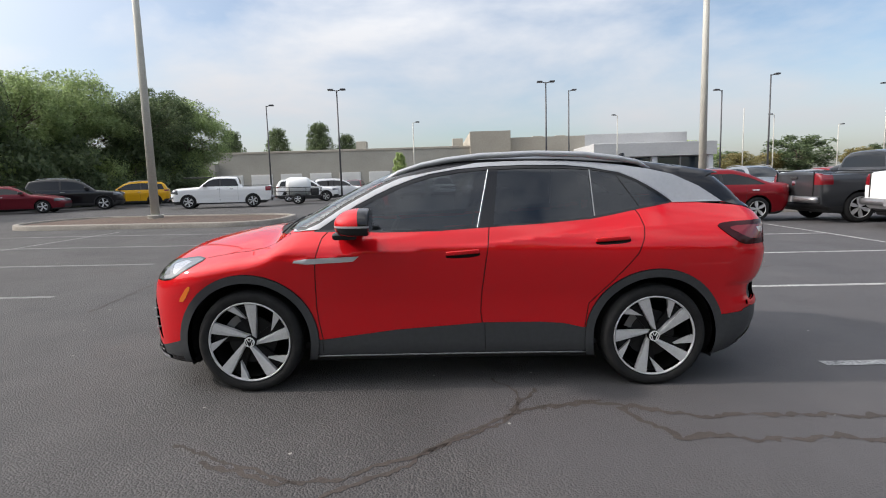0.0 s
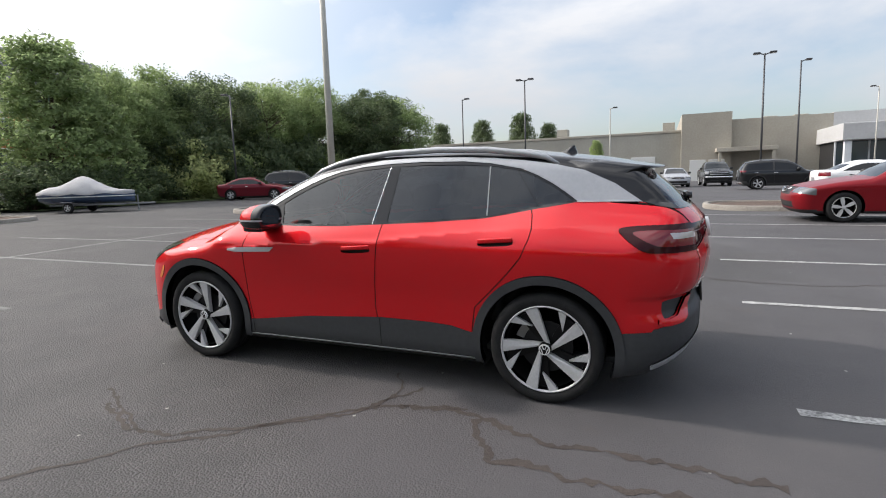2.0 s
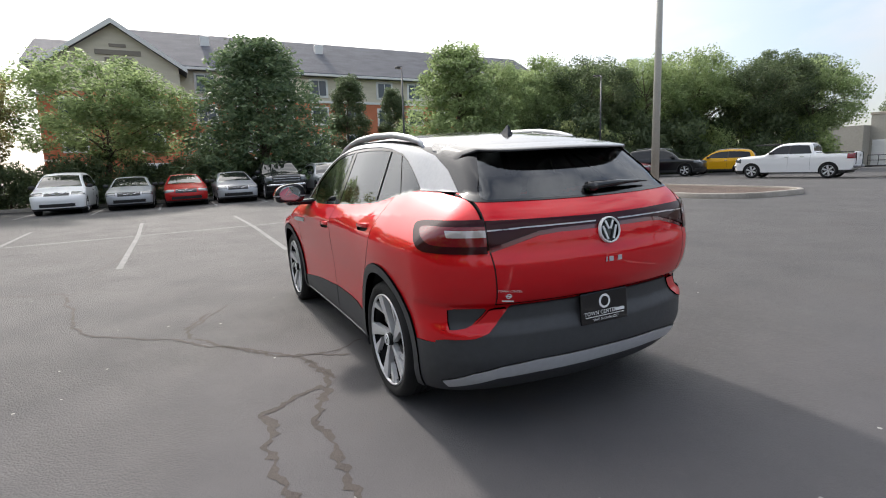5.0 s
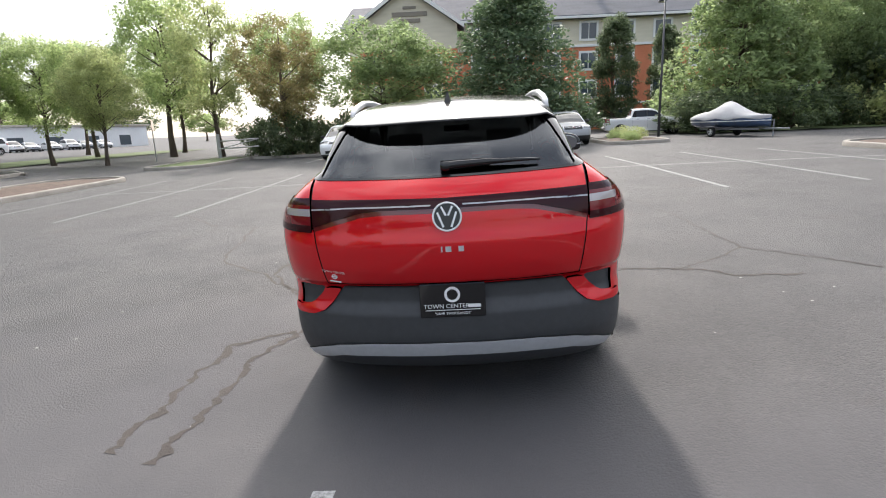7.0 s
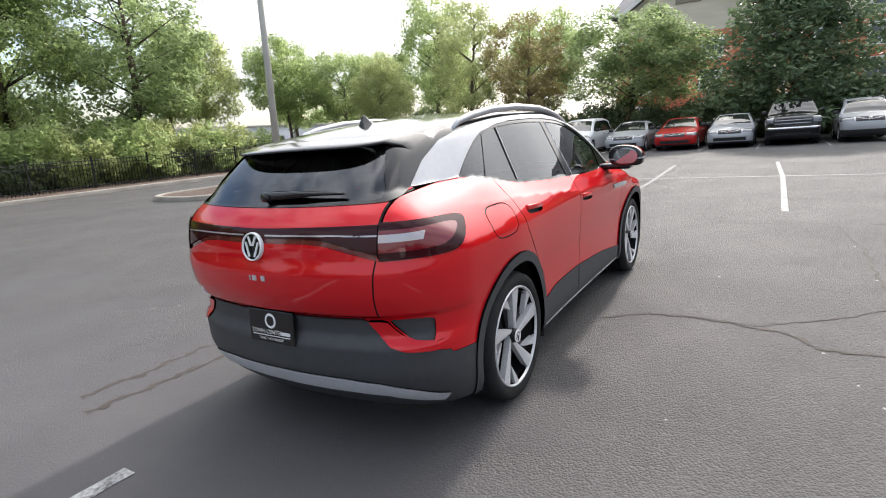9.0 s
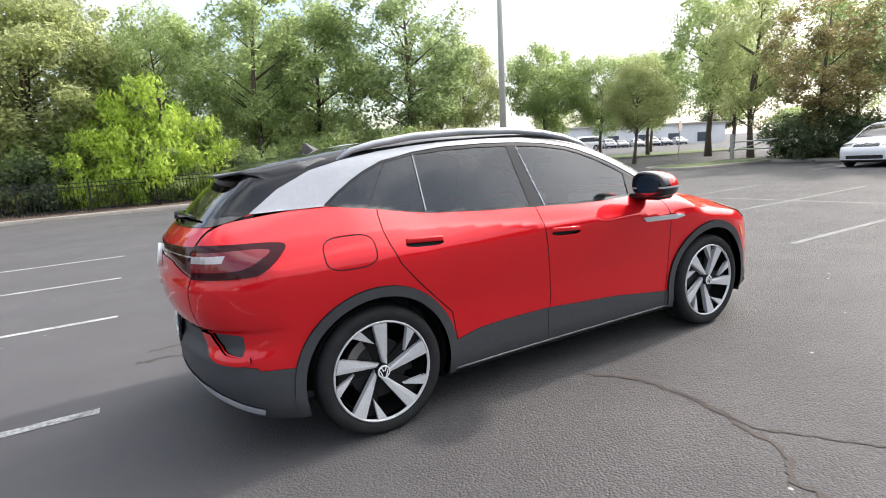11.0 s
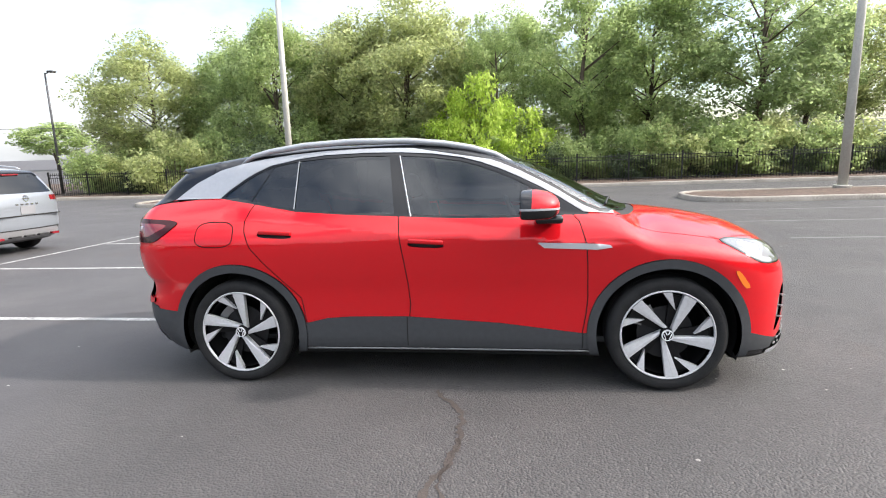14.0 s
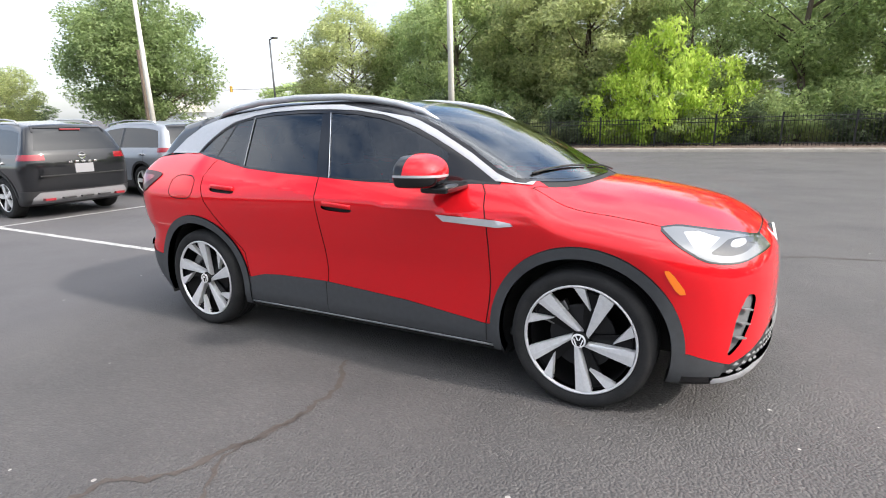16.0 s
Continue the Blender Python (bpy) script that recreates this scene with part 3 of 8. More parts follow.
belt_edge = line(sorted(win_bottom + [(1.55, 1.266), (-0.93, 1.104), (-0.80, 1.105)]))
upper_trim, S = split(S, lambda x, y, z: np.maximum(np.maximum(belt_edge(x) - 0.002 - z, 0.5 - y), np.maximum(-0.93 - x, x - 1.56)), 3)
# tail lamps, light bar and head lamps
tail_f = outline(smooth_poly([(1.785, 1.118), (1.90, 1.134), (2.5, 1.155), (2.5, 0.985), (1.985, 0.985), (1.93, 1.0), (1.85, 1.055)], 2))
tail_lamp, S = split(S, lambda x, y, z: np.maximum(np.maximum(tail_f(x, z), 0.651 - y), 1.7 - x))
bar_low = line([(0, 1.062), (0.30, 1.062), (0.40, 1.054), (0.525, 1.022), (0.645, 0.988)])
bar_top = line([(0, 1.128), (0.5, 1.136), (0.8, 1.140)])
light_bar, S = split(S, lambda x, y, z: np.maximum(np.maximum(z - bar_top(y), bar_low(y) - z), np.maximum(y - 0.645, 1.9 - x)))
head_f = outline(smooth_poly([(-1.69, 0.924), (-1.77, 0.930), (-1.885, 0.913), (-2.0, 0.893), (-2.12, 0.853), (-2.3, 0.83), (-2.3, 0.800), (-2.12, 0.796), (-2.046, 0.779), (-1.97, 0.783), (-1.90, 0.797), (-1.79, 0.862)], 1))
head_lamp, S = split(S, lambda x, y, z: np.maximum(np.maximum(head_f(x, z), 0.36 - y), x + 1.6))

# dark cladding: arches, sills, rear centre, nose bottom
clad_top = line([(-2.4, 0.285), (-2.1, 0.30), (-1.87, 0.375), (-0.877, 0.372), (-0.382, 0.433), (0.231, 0.474), (0.6, 0.472), (0.764, 0.462), (0.898, 0.430), (1.80, 0.502), (1.9, 0.515), (2.4, 0.55)])
rear_top = line([(0, 0.714), (0.525, 0.714), (0.55, 0.685), (0.60, 0.615), (0.64, 0.582), (0.70, 0.562), (0.80, 0.552), (0.9, 0.515)])


def clad_field(x, y, z):
    f = np.minimum(z - clad_top(x), disc_r(x, z) - 0.474)
    return np.where(x > 2.0, np.minimum(f, z - rear_top(y)), f)


clad, S = split(S, clad_field)
val_top = line([(0, 0.430), (0.4, 0.426), (0.58, 0.408), (0.70, 0.372), (0.80, 0.318), (0.9, 0.25)])
val_low = line([(0, 0.350), (0.4, 0.345), (0.58, 0.335), (0.70, 0.295), (0.80, 0.262), (0.9, 0.24)])
valance, clad = split(clad, lambda x, y, z: np.maximum(np.maximum(z - val_top(y), val_low(y) - z), 1.99 - x))
underbody, clad = split(clad, lambda x, y, z: z - 0.235)
arch_ring, clad = split(clad, lambda x, y, z: np.maximum(disc_r(x, z) - 0.472, 0.4 - y))
grille_top = line([(0, 0.47), (0.3, 0.455), (0.5, 0.42), (0.66, 0.36), (0.75, 0.325), (0.80, 0.30)])
grille_low = line([(0, 0.345), (0.4, 0.335), (0.6, 0.305), (0.72, 0.275), (0.80, 0.262)])
grille, S = split(S, lambda x, y, z: np.maximum(np.maximum(z - grille_top(y), x + 1.98), y - 0.78))
grille_b, clad = split(clad, lambda x, y, z: np.maximum(np.maximum(grille_low(y) - z, x + 1.98), y - 0.78))
skid, clad = split(clad, lambda x, y, z: np.maximum(np.maximum(z - grille_low(y), x + 1.96), y - 0.80))
front_low, clad = split(clad, lambda x, y, z: np.maximum(x + 2.0, y - 0.62))
rear_clad, clad = split(clad, lambda x, y, z: 1.78 - x)
sill_trim, clad = split(clad, lambda x, y, z: z - 0.265)
slot_f = outline(smooth_poly([(0.628, 0.706), (0.70, 0.706), (0.79, 0.702), (0.812, 0.66), (0.822, 0.600), (0.79, 0.594), (0.715, 0.610), (0.66, 0.66)], 1))
slot, S = split(S, lambda x, y, z: np.maximum(np.maximum(slot_f(y, z), y - 0.795), 2.045 - x), 3)
fin_f = outline(smooth_poly([(0.53, 0.705), (0.618, 0.708), (0.655, 0.655), (0.712, 0.602), (0.80, 0.586), (0.842, 0.60), (0.842, 0.575), (0.80, 0.550), (0.70, 0.560), (0.638, 0.580), (0.595, 0.62)], 1))
fin, S = split(S, lambda x, y, z: np.maximum(fin_f(y, z), 2.03 - x), 3)
inlet_f = outline(smooth_poly([(0.712, 0.645), (0.655, 0.630), (0.668, 0.53), (0.72, 0.42), (0.775, 0.352), (0.765, 0.45), (0.752, 0.55)], 1))
inlet, S = split(S, lambda x, y, z: np.maximum(inlet_f(y, z), x + 1.95))

# trim laid into the sides
blade_f = outline([(-1.098, 0.921), (-0.95, 0.939), (-0.612, 0.950), (-0.655, 0.916), (-0.965, 0.903)])
blade_part, S = split(S, lambda x, y, z: np.maximum(blade_f(x, z), 0.5 - y), 3)
marker_f = outline(smooth_poly([(-1.745, 0.758), (-1.775, 0.760), (-1.850, 0.655), (-1.810, 0.651)], 1))
marker, S = split(S, lambda x, y, z: np.maximum(marker_f(x, z), 0.5 - y), 3)
pocket_fs = [outline(smooth_poly([(-0.045, 0.922), (-0.03, 0.968), (0.185, 0.978), (0.195, 0.934)], 2)), outline(smooth_poly([(0.955, 0.998), (0.97, 1.044), (1.185, 1.060), (1.197, 1.012)], 2))]
pockets = []
for pf in pocket_fs:
    got, S = split(S, lambda x, y, z, pf=pf: np.maximum(pf(x, z), 0.5 - y), 3)
    pockets.append(got)

# doors, bonnet and tailgate with their shut lines
seams = []
GAP = 0.0032


def cut_panel(S, f):
    """The panel inside f, the rest, and the gap between them kept as a recessed seam."""
    inner, rest = split(S, lambda x, y, z: f(x, y, z) + GAP, 3)
    gap, rest = split(rest, lambda x, y, z: f(x, y, z) - GAP, 1)
    seams.append(gap)
    return inner, rest


front_seam = [(-0.80, 1.14), (-0.868, 1.065), (-0.905, 0.93), (-0.912, 0.80), (-0.915, 0.60), (-0.905, 0.50), (-0.88, 0.36)]
b_seam = [(0.218, 0.40), (0.196, 0.551), (0.205, 0.70), (0.226, 0.87), (0.238, 0.95), (0.262, 1.16)]
fd = outline(front_seam + b_seam)
rd = outline(b_seam[::-1][:0] + [(0.262, 1.16), (0.238, 0.95), (0.226, 0.87), (0.205, 0.70), (0.196, 0.551), (0.218, 0.40), (0.90, 0.38), (0.93, 0.60), (1.042, 0.714), (1.15, 0.83), (1.24, 0.94), (1.285, 1.05), (1.297, 1.115), (1.285, 1.19), (1.25, 1.26)])
front_door, S = cut_panel(S, lambda x, y, z: np.maximum(fd(x, z), 0.5 - y))
rear_door, S = cut_panel(S, lambda x, y, z: np.maximum(rd(x, z), 0.5 - y))
bonnet, S = cut_panel(S, lambda x, y, z: np.maximum(np.maximum(y - (0.735 + 0.05 * (x + 1.5)), x - (x_cowl(y) - 0.05)), np.maximum(-2.125 + 0.16 * y * y - x, 0.80 - z)))
tailgate, S = cut_panel(S, lambda x, y, z: np.maximum(np.maximum(y - 0.605 - 0.13 * (np.minimum(z, 1.04) - 0.72), 1.9 - x), np.maximum(0.727 - z, z - 1.5)))
cowl, S = split(S, lambda x, y, z: np.maximum(np.maximum(x_cowl(y) - 0.047 - x, y - 0.66), 1.0 - z))
cowl = split(cowl, lambda x, y, z: x + 0.9)[0]

# glazing
frit = lambda x, y, z: np.maximum(np.maximum(x - (-0.35 + 0.12 * y * y), roof_line(np.minimum(x, 2.0)) * (x > -1.08) + 0.022 - z), x_cowl(y) + 0.025 - x)
windshield, black_top = split(black_top, frit)
rg = outline(smooth_poly([(-0.3, 1.216), (0.585, 1.227), (0.615, 1.240), (0.50, 1.462), (0.46, 1.478), (-0.3, 1.482)], 1))
rear_glass, black_top = split(black_top, lambda x, y, z: np.maximum(rg(y, z), 1.88 - x))
hatch_top, black_top = split(black_top, lambda x, y, z: np.maximum(1.62 + 0.25 * (1.5 - z) - x, z - 1.60))
inset = lambda x, y, z: win_f(x, z) + 0.012
side_of = lambda x, z, x0, z0, x1, z1: ((x - x0) * (z1 - z0) - (z - z0) * (x1 - x0)) / math.hypot(x1 - x0, z1 - z0)
glass, frame_trim = split(opening, inset)
mirror_tri, glass = split(glass, lambda x, y, z: side_of(x, z, -0.585, 1.0, -0.63, 1.4))
front_pane, glass = split(glass, lambda x, y, z: side_of(x, z, 0.186, 1.09, 0.274, 1.52))
b_post, glass = split(glass, lambda x, y, z: side_of(x, z, 0.282, 1.09, 0.336, 1.52))
rear_pane, glass = split(glass, lambda x, y, z: side_of(x, z, 0.985, 1.10, 0.972, 1.52))
c_strip, glass = split(glass, lambda x, y, z: side_of(x, z, 0.993, 1.10, 0.980, 1.52))
quarter_a, quarter_b = split(glass, lambda x, y, z: side_of(x, z, 1.318, 1.225, 1.152, 1.475))
q_line, quarter_b = split(quarter_b, lambda x, y, z: side_of(x, z, 1.324, 1.225, 1.158, 1.475))
inner_lamp_f = outline(smooth_poly([(1.86, 1.096), (1.95, 1.110), (2.5, 1.115), (2.5, 1.02), (2.03, 1.02), (1.97, 1.04)], 2))
lamp_core, tail_lamp = split(tail_lamp, lambda x, y, z: inner_lamp_f(x, z))
core_clear, lamp_core = split(lamp_core, lambda x, y, z: np.maximum(np.maximum(y - 0.80, z - 1.095), 1.062 - z))
head_core_f = outline(smooth_poly([(-1.913, 0.828), (-1.953, 0.850), (-1.985, 0.872), (-2.083, 0.860), (-2.105, 0.842), (-2.05, 0.815), (-1.99, 0.812)], 1))
head_frame, head_lamp = split(head_lamp, lambda x, y, z: -0.007 - head_f(x, z))
head_core, head_lamp = split(head_lamp, lambda x, y, z: head_core_f(x, z))
head_eye_f = outline(smooth_poly([(-1.99, 0.847), (-2.0, 0.866), (-2.05, 0.862), (-2.055, 0.845), (-2.02, 0.838)], 2))
head_eye, head_core = split(head_core, lambda x, y, z: head_eye_f(x, z))
head_grey_f = outline([(-1.80, 0.905), (-1.86, 0.905), (-1.95, 0.878), (-1.90, 0.838), (-1.88, 0.83)])
head_grey, head_lamp = split(head_lamp, lambda x, y, z: head_grey_f(x, z))
bar_line, light_bar = split(light_bar, lambda x, y, z: np.maximum(np.abs(z - 1.098 + 0.03 * np.maximum(y - 0.45, 0)) - 0.0035, 0.07 - y))
bar_lip, light_bar = split(light_bar, lambda x, y, z: z - bar_low(y) - 0.022)

for side in (1, -1):
    m = (lambda A: A) if side == 1 else mirrored
    if side == 1:
        flap_f = outline(smooth_poly([(1.365, 0.955), (1.365, 1.115), (1.635, 1.115), (1.635, 0.955)], 3))
        keep = list(seams)
        seams.clear()
        flap, quarter = cut_panel(S, lambda x, y, z: np.maximum(flap_f(x, z), 0.5 - y))
        panel("charge_flap", flap, red_paint, car)
        flap_gap = seams.pop()
        seams.extend(keep)
        panel("shut_line", np.concatenate(seams + [flap_gap]), dark_mat, car, "dark gap round the panels", -0.004, 0)
    else:
        quarter = mirrored(S)
        panel("shut_line", mirrored(np.concatenate(seams)), dark_mat, car, "dark gap round the panels", -0.004, 0)
    panel("body_side", quarter, red_paint, car)
    panel("front_door", m(front_door), red_paint, car)
    panel("rear_door", m(rear_door), red_paint, car)
    panel("roof_arch", m(silver), silver_mat, car, "silver painted roof arch", 0.004)
    panel("window_frame", m(np.concatenate([frame_trim, upper_trim])), black_gloss, car, "", -0.001)
    for nm, gl in (("front_window", front_pane), ("rear_window", rear_pane), ("quarter_window", quarter_a), ("quarter_window", quarter_b)):
        panel(nm, m(gl), front_glass if nm == "front_window" else privacy_glass, car, "dark tinted side glass", -0.006, 0.0)
    panel("door_card", m(front_door), cabin_grey, car, "dark inner door trim", -0.07, 0)
    panel("door_card", m(rear_door), cabin_grey, car, "dark inner door trim", -0.07, 0)
    panel("mirror_triangle", m(mirror_tri), black_gloss, car, "", -0.002)
    panel("b_pillar", m(np.concatenate([b_post, q_line])), black_gloss, car, "", -0.003)
    panel("window_strip", m(c_strip), grey_mark, car, "bright strip between the panes", 0.0)
    panel("tail_lamp", m(tail_lamp), bar_smoke, car, "smoked wrap-round tail lamp", 0.006)
    panel("lamp_core", m(lamp_core), lamp_red, car, "red lamp element", 0.007)
    panel("lamp_core", m(core_clear), lamp_grey, car, "clear lamp element", 0.007)
    panel("head_lamp", m(head_lamp), lamp_clear, car, "clear wedge head lamp", 0.004)
    panel("lamp_lens", m(head_core), lamp_inner, car, "dark projector lens", 0.003)
    panel("lamp_eye", m(head_eye), lamp_silver, car, "grey projector eye", 0.003)
    panel("lamp_reflector", m(head_grey), lamp_silver, car, "silver grey reflector", 0.003)
    panel("lamp_frame", m(head_frame), black_gloss, car, "thin black lamp edge", 0.003)
    panel("arch_trim", m(arch_ring), cladding_mat, car, "dark grey plastic wheel arch trim", 0.012, 0.05)
    panel("sill_cladding", m(clad), cladding_mat, car, "dark grey plastic cladding", 0.004)
    panel("sill_trim", m(sill_trim), black_gloss, car, "", 0.003)
    panel("bumper_slot", m(slot), cladding_mat, car, "dark air slot in the bumper", -0.012, 0)
    panel("bumper_fin", m(fin), red_paint, car, "red fin under the air slot", 0.012, 0.03)
    panel("front_inlet", m(inlet), grille_grey, car, "grey slanted air inlet in the nose", -0.015, 0)
    for yy, zz in ((0.715, 0.575), (0.722, 0.51), (0.735, 0.445)):
        xx = float(x_nose(np.float64(zz))) + 0.17 * (yy / 0.9) ** 2 + 0.25 * (yy / 0.9) ** 8
        bm = box_bm((-0.012, -0.030, -0.0035), (0.012, 0.030, 0.0035), 0, None, Matrix.Translation((xx - 0.002, side * yy, zz)) @ Matrix.Rotation(side * -0.62, 4, "Z") @ Matrix.Rotation(side * 0.16, 4, "X"))
        part("inlet_fin", bm, grille_grey, car, "small grey fin")
    panel("fender_blade", m(blade_part), valance_mat, car, "bright blade on the fender", 0.005)
    panel("side_marker", m(marker), amber, car, "amber side marker", 0.003)
    for k, pk in enumerate(pockets):
        panel("handle_pocket", m(pk), dark_mat, car, "", -0.018, 0.0)
        x0, z0 = ((-0.035, 0.946), (0.965, 1.022))[k]
        yy = float(hero_width(np.float64(x0 + 0.1), np.float64(z0)))
        bm = box_bm((x0, yy - 0.02, z0 - 0.004), (x0 + 0.222, yy + 0.006, z0 + 0.026), 0.007, None, Matrix.Translation((x0, 0, z0)) @ Matrix.Rotation(-0.065, 4, "Y") @ Matrix.Translation((-x0, 0, -z0)))
        if side == -1:
            for v in bm.verts:
                v.co.y *= -1
            bmesh.ops.reverse_faces(bm, faces=bm.faces[:])
        part("door_handle", bm, red_paint, car, "red flush door handle", True)
    # bright strip beside the b pillar
    pts = [(0.176 + 0.088 * t, side * (float(hero_width(np.float64(0.18 + 0.088 * t), np.float64(1.12 + 0.39 * t))) + 0.001), 1.112 + 0.395 * t) for t in np.linspace(0, 1, 8)]
    vs, fs = tube(pts, 0.0026, 6)
    link("window_strip", vs, fs, chrome, car, "bright strip between the panes")
    # rocker edge with painted highlight under the doors; door gaps carried down the cladding
    vs, fs = tube([(x, side * (float(hero_width(np.float64(x), np.float64(0.25))) + 0.004), 0.252) for x in np.linspace(-0.93, 0.93, 12)], 0.007, 6)
    link("rocker_highlight", vs, fs, grille_grey, car, "thin rocker edge in paler grey as a painted highlight", True)
    for xs_, z0_, z1_ in ((-0.885, 0.275, 0.372), (0.224, 0.275, 0.470)):
        vs, fs = tube([(xs_ + 0.02 * (z1_ - z), side * (float(hero_width(np.float64(xs_), np.float64(z))) + 0.0035), z) for z in np.linspace(z0_, z1_, 5)], 0.0032, 5)
        link("cladding_gap", vs, fs, dark_mat, car, "dark gap in the cladding")
    # roof rail
    rail = [(-0.47, 1.448), (-0.36, 1.497), (-0.2, 1.545), (-0.02, 1.580), (0.22, 1.606), (0.6, 1.618), (0.95, 1.606), (1.2, 1.575), (1.33, 1.548), (1.42, 1.508)]
    vs, fs = tube([(x, side * (0.60 - 0.02 * abs(x - 0.4)), z - (0.004 if 0 < k < 9 else 0.014)) for k, (x, z) in enumerate(rail)], [0.010, 0.018, 0.021, 0.022, 0.022, 0.022, 0.022, 0.021, 0.018, 0.010], 10)
    link("roof_rail", vs, fs, silver_mat, car, "satin silver roof rail", True)
    # wheel wells
    for hx in (-HUB_X, HUB_X):
        vs, fs = well(0.425, 0.43)
        ob = link("wheel_well", vs, fs, dark_mat, car, "dark wheel well")
        ob.matrix_basis = pose(hx, 0.45 if side == 1 else -0.45, HUB_Z + 0.004, 0, 0, 0 if side == 1 else 180)
        wheel_kit("wheel", car, pose(hx, side * 0.888, HUB_Z, 0, 0, 0 if side == 1 else 180), 0.357, 0.278, 0.235, 5, rim_silver, "blade", 56, True, {(1, 1): 17, (1, -1): 61, (-1, 1): 36, (-1, -1): 13.5}[(side, 1 if hx > 0 else -1)], -1)
    # door mirror
    def mirror_field(x, y, z):
        c = 1.178 - 0.10 * (y - 1.03)
        e = (np.abs((x + 0.575) / 0.165) ** 2.3 + np.abs((y - 1.030) / 0.135) ** 2.6 + np.abs((z - c) / 0.095) ** 2.2) ** 0.45 - 1
        return smax(smax(e * 0.1, x + 0.512, 0.02), 1.108 - z, 0.02)

    ms = shell(mirror_field, (-0.79, 0.87, 1.08), (-0.48, 1.20, 1.31), 0.012)
    glass_f, ms = split(ms, lambda x, y, z: np.maximum(-0.522 - x, np.hypot((y - 1.035) / 1.35, z - 1.185) - 0.068), 1)
    low, ms = split(ms, lambda x, y, z: z - (1.160 + 0.02 * (y - 1.0)), 1)
    strip, ms = split(ms, lambda x, y, z: z - (1.172 + 0.02 * (y - 1.0)), 1)
    back, ms = split(ms, lambda x, y, z: -0.578 + 0.10 * (1.2 - z) - x, 1)
    panel("mirror_back", m(back), black_gloss, car, "black rear rim of the mirror housing", 0, 0.004)
    panel("mirror_cap", m(ms), red_paint, car, "red door mirror cap", 0, 0.004)
    panel("mirror_strip", m(strip), silver_mat, car, "", 0.001, 0.004)
    panel("mirror_base", m(low), black_gloss, car, "black lower mirror housing", 0, 0.004)
    panel("mirror_glass", m(glass_f), mirror_mat, car, "mirror glass", 0, 0.003)
    bm = box_bm((-0.76, 0.80, 1.075), (-0.60, 1.05, 1.122), 0.018)
    if side == -1:
        for v in bm.verts:
            v.co.y *= -1
        bmesh.ops.reverse_faces(bm, faces=bm.faces[:])
    part("mirror_arm", bm, black_gloss, car, "", True)


def both(A):
    return np.concatenate([A, mirrored(A)])


panel("roof", both(black_top), black_gloss, car, "glossy black roof", 0, 0.006)
panel("hatch_frame", both(hatch_top), black_gloss, car, "glossy black rear pillar and spoiler base", 0.003)
panel("windshield", both(windshield), wind_glass, car, "sloping windshield", 0.001, 0.0)
panel("rear_window", both(rear_glass), privacy_glass, car, "dark tinted hatch glass", -0.004, 0.0)
panel("bonnet", both(bonnet), red_paint, car, "red bonnet")
panel("cowl", both(cowl), dark_mat, car, "black cowl under the windshield", -0.004)
panel("tailgate", both(tailgate), red_paint, car, "red tailgate")
panel("light_bar", both(light_bar), bar_smoke, car, "smoked light bar across the tailgate", 0.003)
panel("bar_lip", both(bar_lip), bar_red, car, "dark red lower lip of the light bar", -0.004)
panel("bar_line", both(bar_line), lamp_grey, car, "thin clear line in the light bar", 0.004)
panel("rear_bumper", both(rear_clad), cladding_mat, car, "dark grey plastic rear bumper", 0.004)
panel("front_bumper", both(front_low), cladding_mat, car, "dark grey plastic lower nose", 0.004)
panel("lower_grille", both(np.concatenate([grille, grille_b])), cladding_mat, car, "dark lower grille", -0.012, 0)
panel("skid_plate", both(skid), silver_mat, car, "silver skid strip under the nose", 0.012, 0.03)
gv, gf = [], []
for i in range(-18, 19):
    for k in range(6):
        yy, zz = (i + 0.5 * (k % 2)) * 0.042, 0.285 + k * 0.030
        if not (float(grille_low(abs(yy))) + 0.008 < zz < float(grille_top(abs(yy))) - 0.006) or abs(yy) > 0.76:
            continue
        xx = float(x_nose(np.float64(zz))) + 0.17 * (yy / 0.9) ** 2 + 0.25 * (yy / 0.9) ** 8
        sl = (0.34 * abs(yy) / 0.81 + 2.0 * (abs(yy) / 0.9) ** 7 / 0.9) * (1 if yy > 0 else -1)
        q = len(gv)
        gv += [(xx - 0.006 + sl * dy, yy + dy, zz + dz) for dy, dz in ((-0.017, 0), (0, 0.011), (0.017, 0), (0, -0.011))]
        gv.append((xx - 0.012, yy, zz))
        gf += [(q, q + 1, q + 4), (q + 1, q + 2, q + 4), (q + 2, q + 3, q + 4), (q + 3, q, q + 4)]
link("grille_mesh", gv, gf, grille_grey, car, "silver honeycomb studs of the grille")
vs, fs = lathe([(0.0, 0.0), (0.062, 0.0), (0.068, -0.008), (0.070, -0.02)], 32)
fe = link("front_emblem", vs, fs, black_gloss, car, "round nose badge with a bright ring", True)
fe.matrix_basis = pose(-2.192, 0, 0.785, 0, 0, 90) @ pose(0, 0, 0, 14, 0, 0)
vs, fs = lathe([(0.058, 0.001), (0.060, 0.006), (0.068, 0.006), (0.071, -0.004)], 32)
link("ring", vs, fs, white_mark, fe, "", True)
panel("underbody", both(underbody), dark_mat, car, "", 0, 0)
panel("valance", both(valance), valance_mat, car, "silver skid strip under the bumper", 0.010)

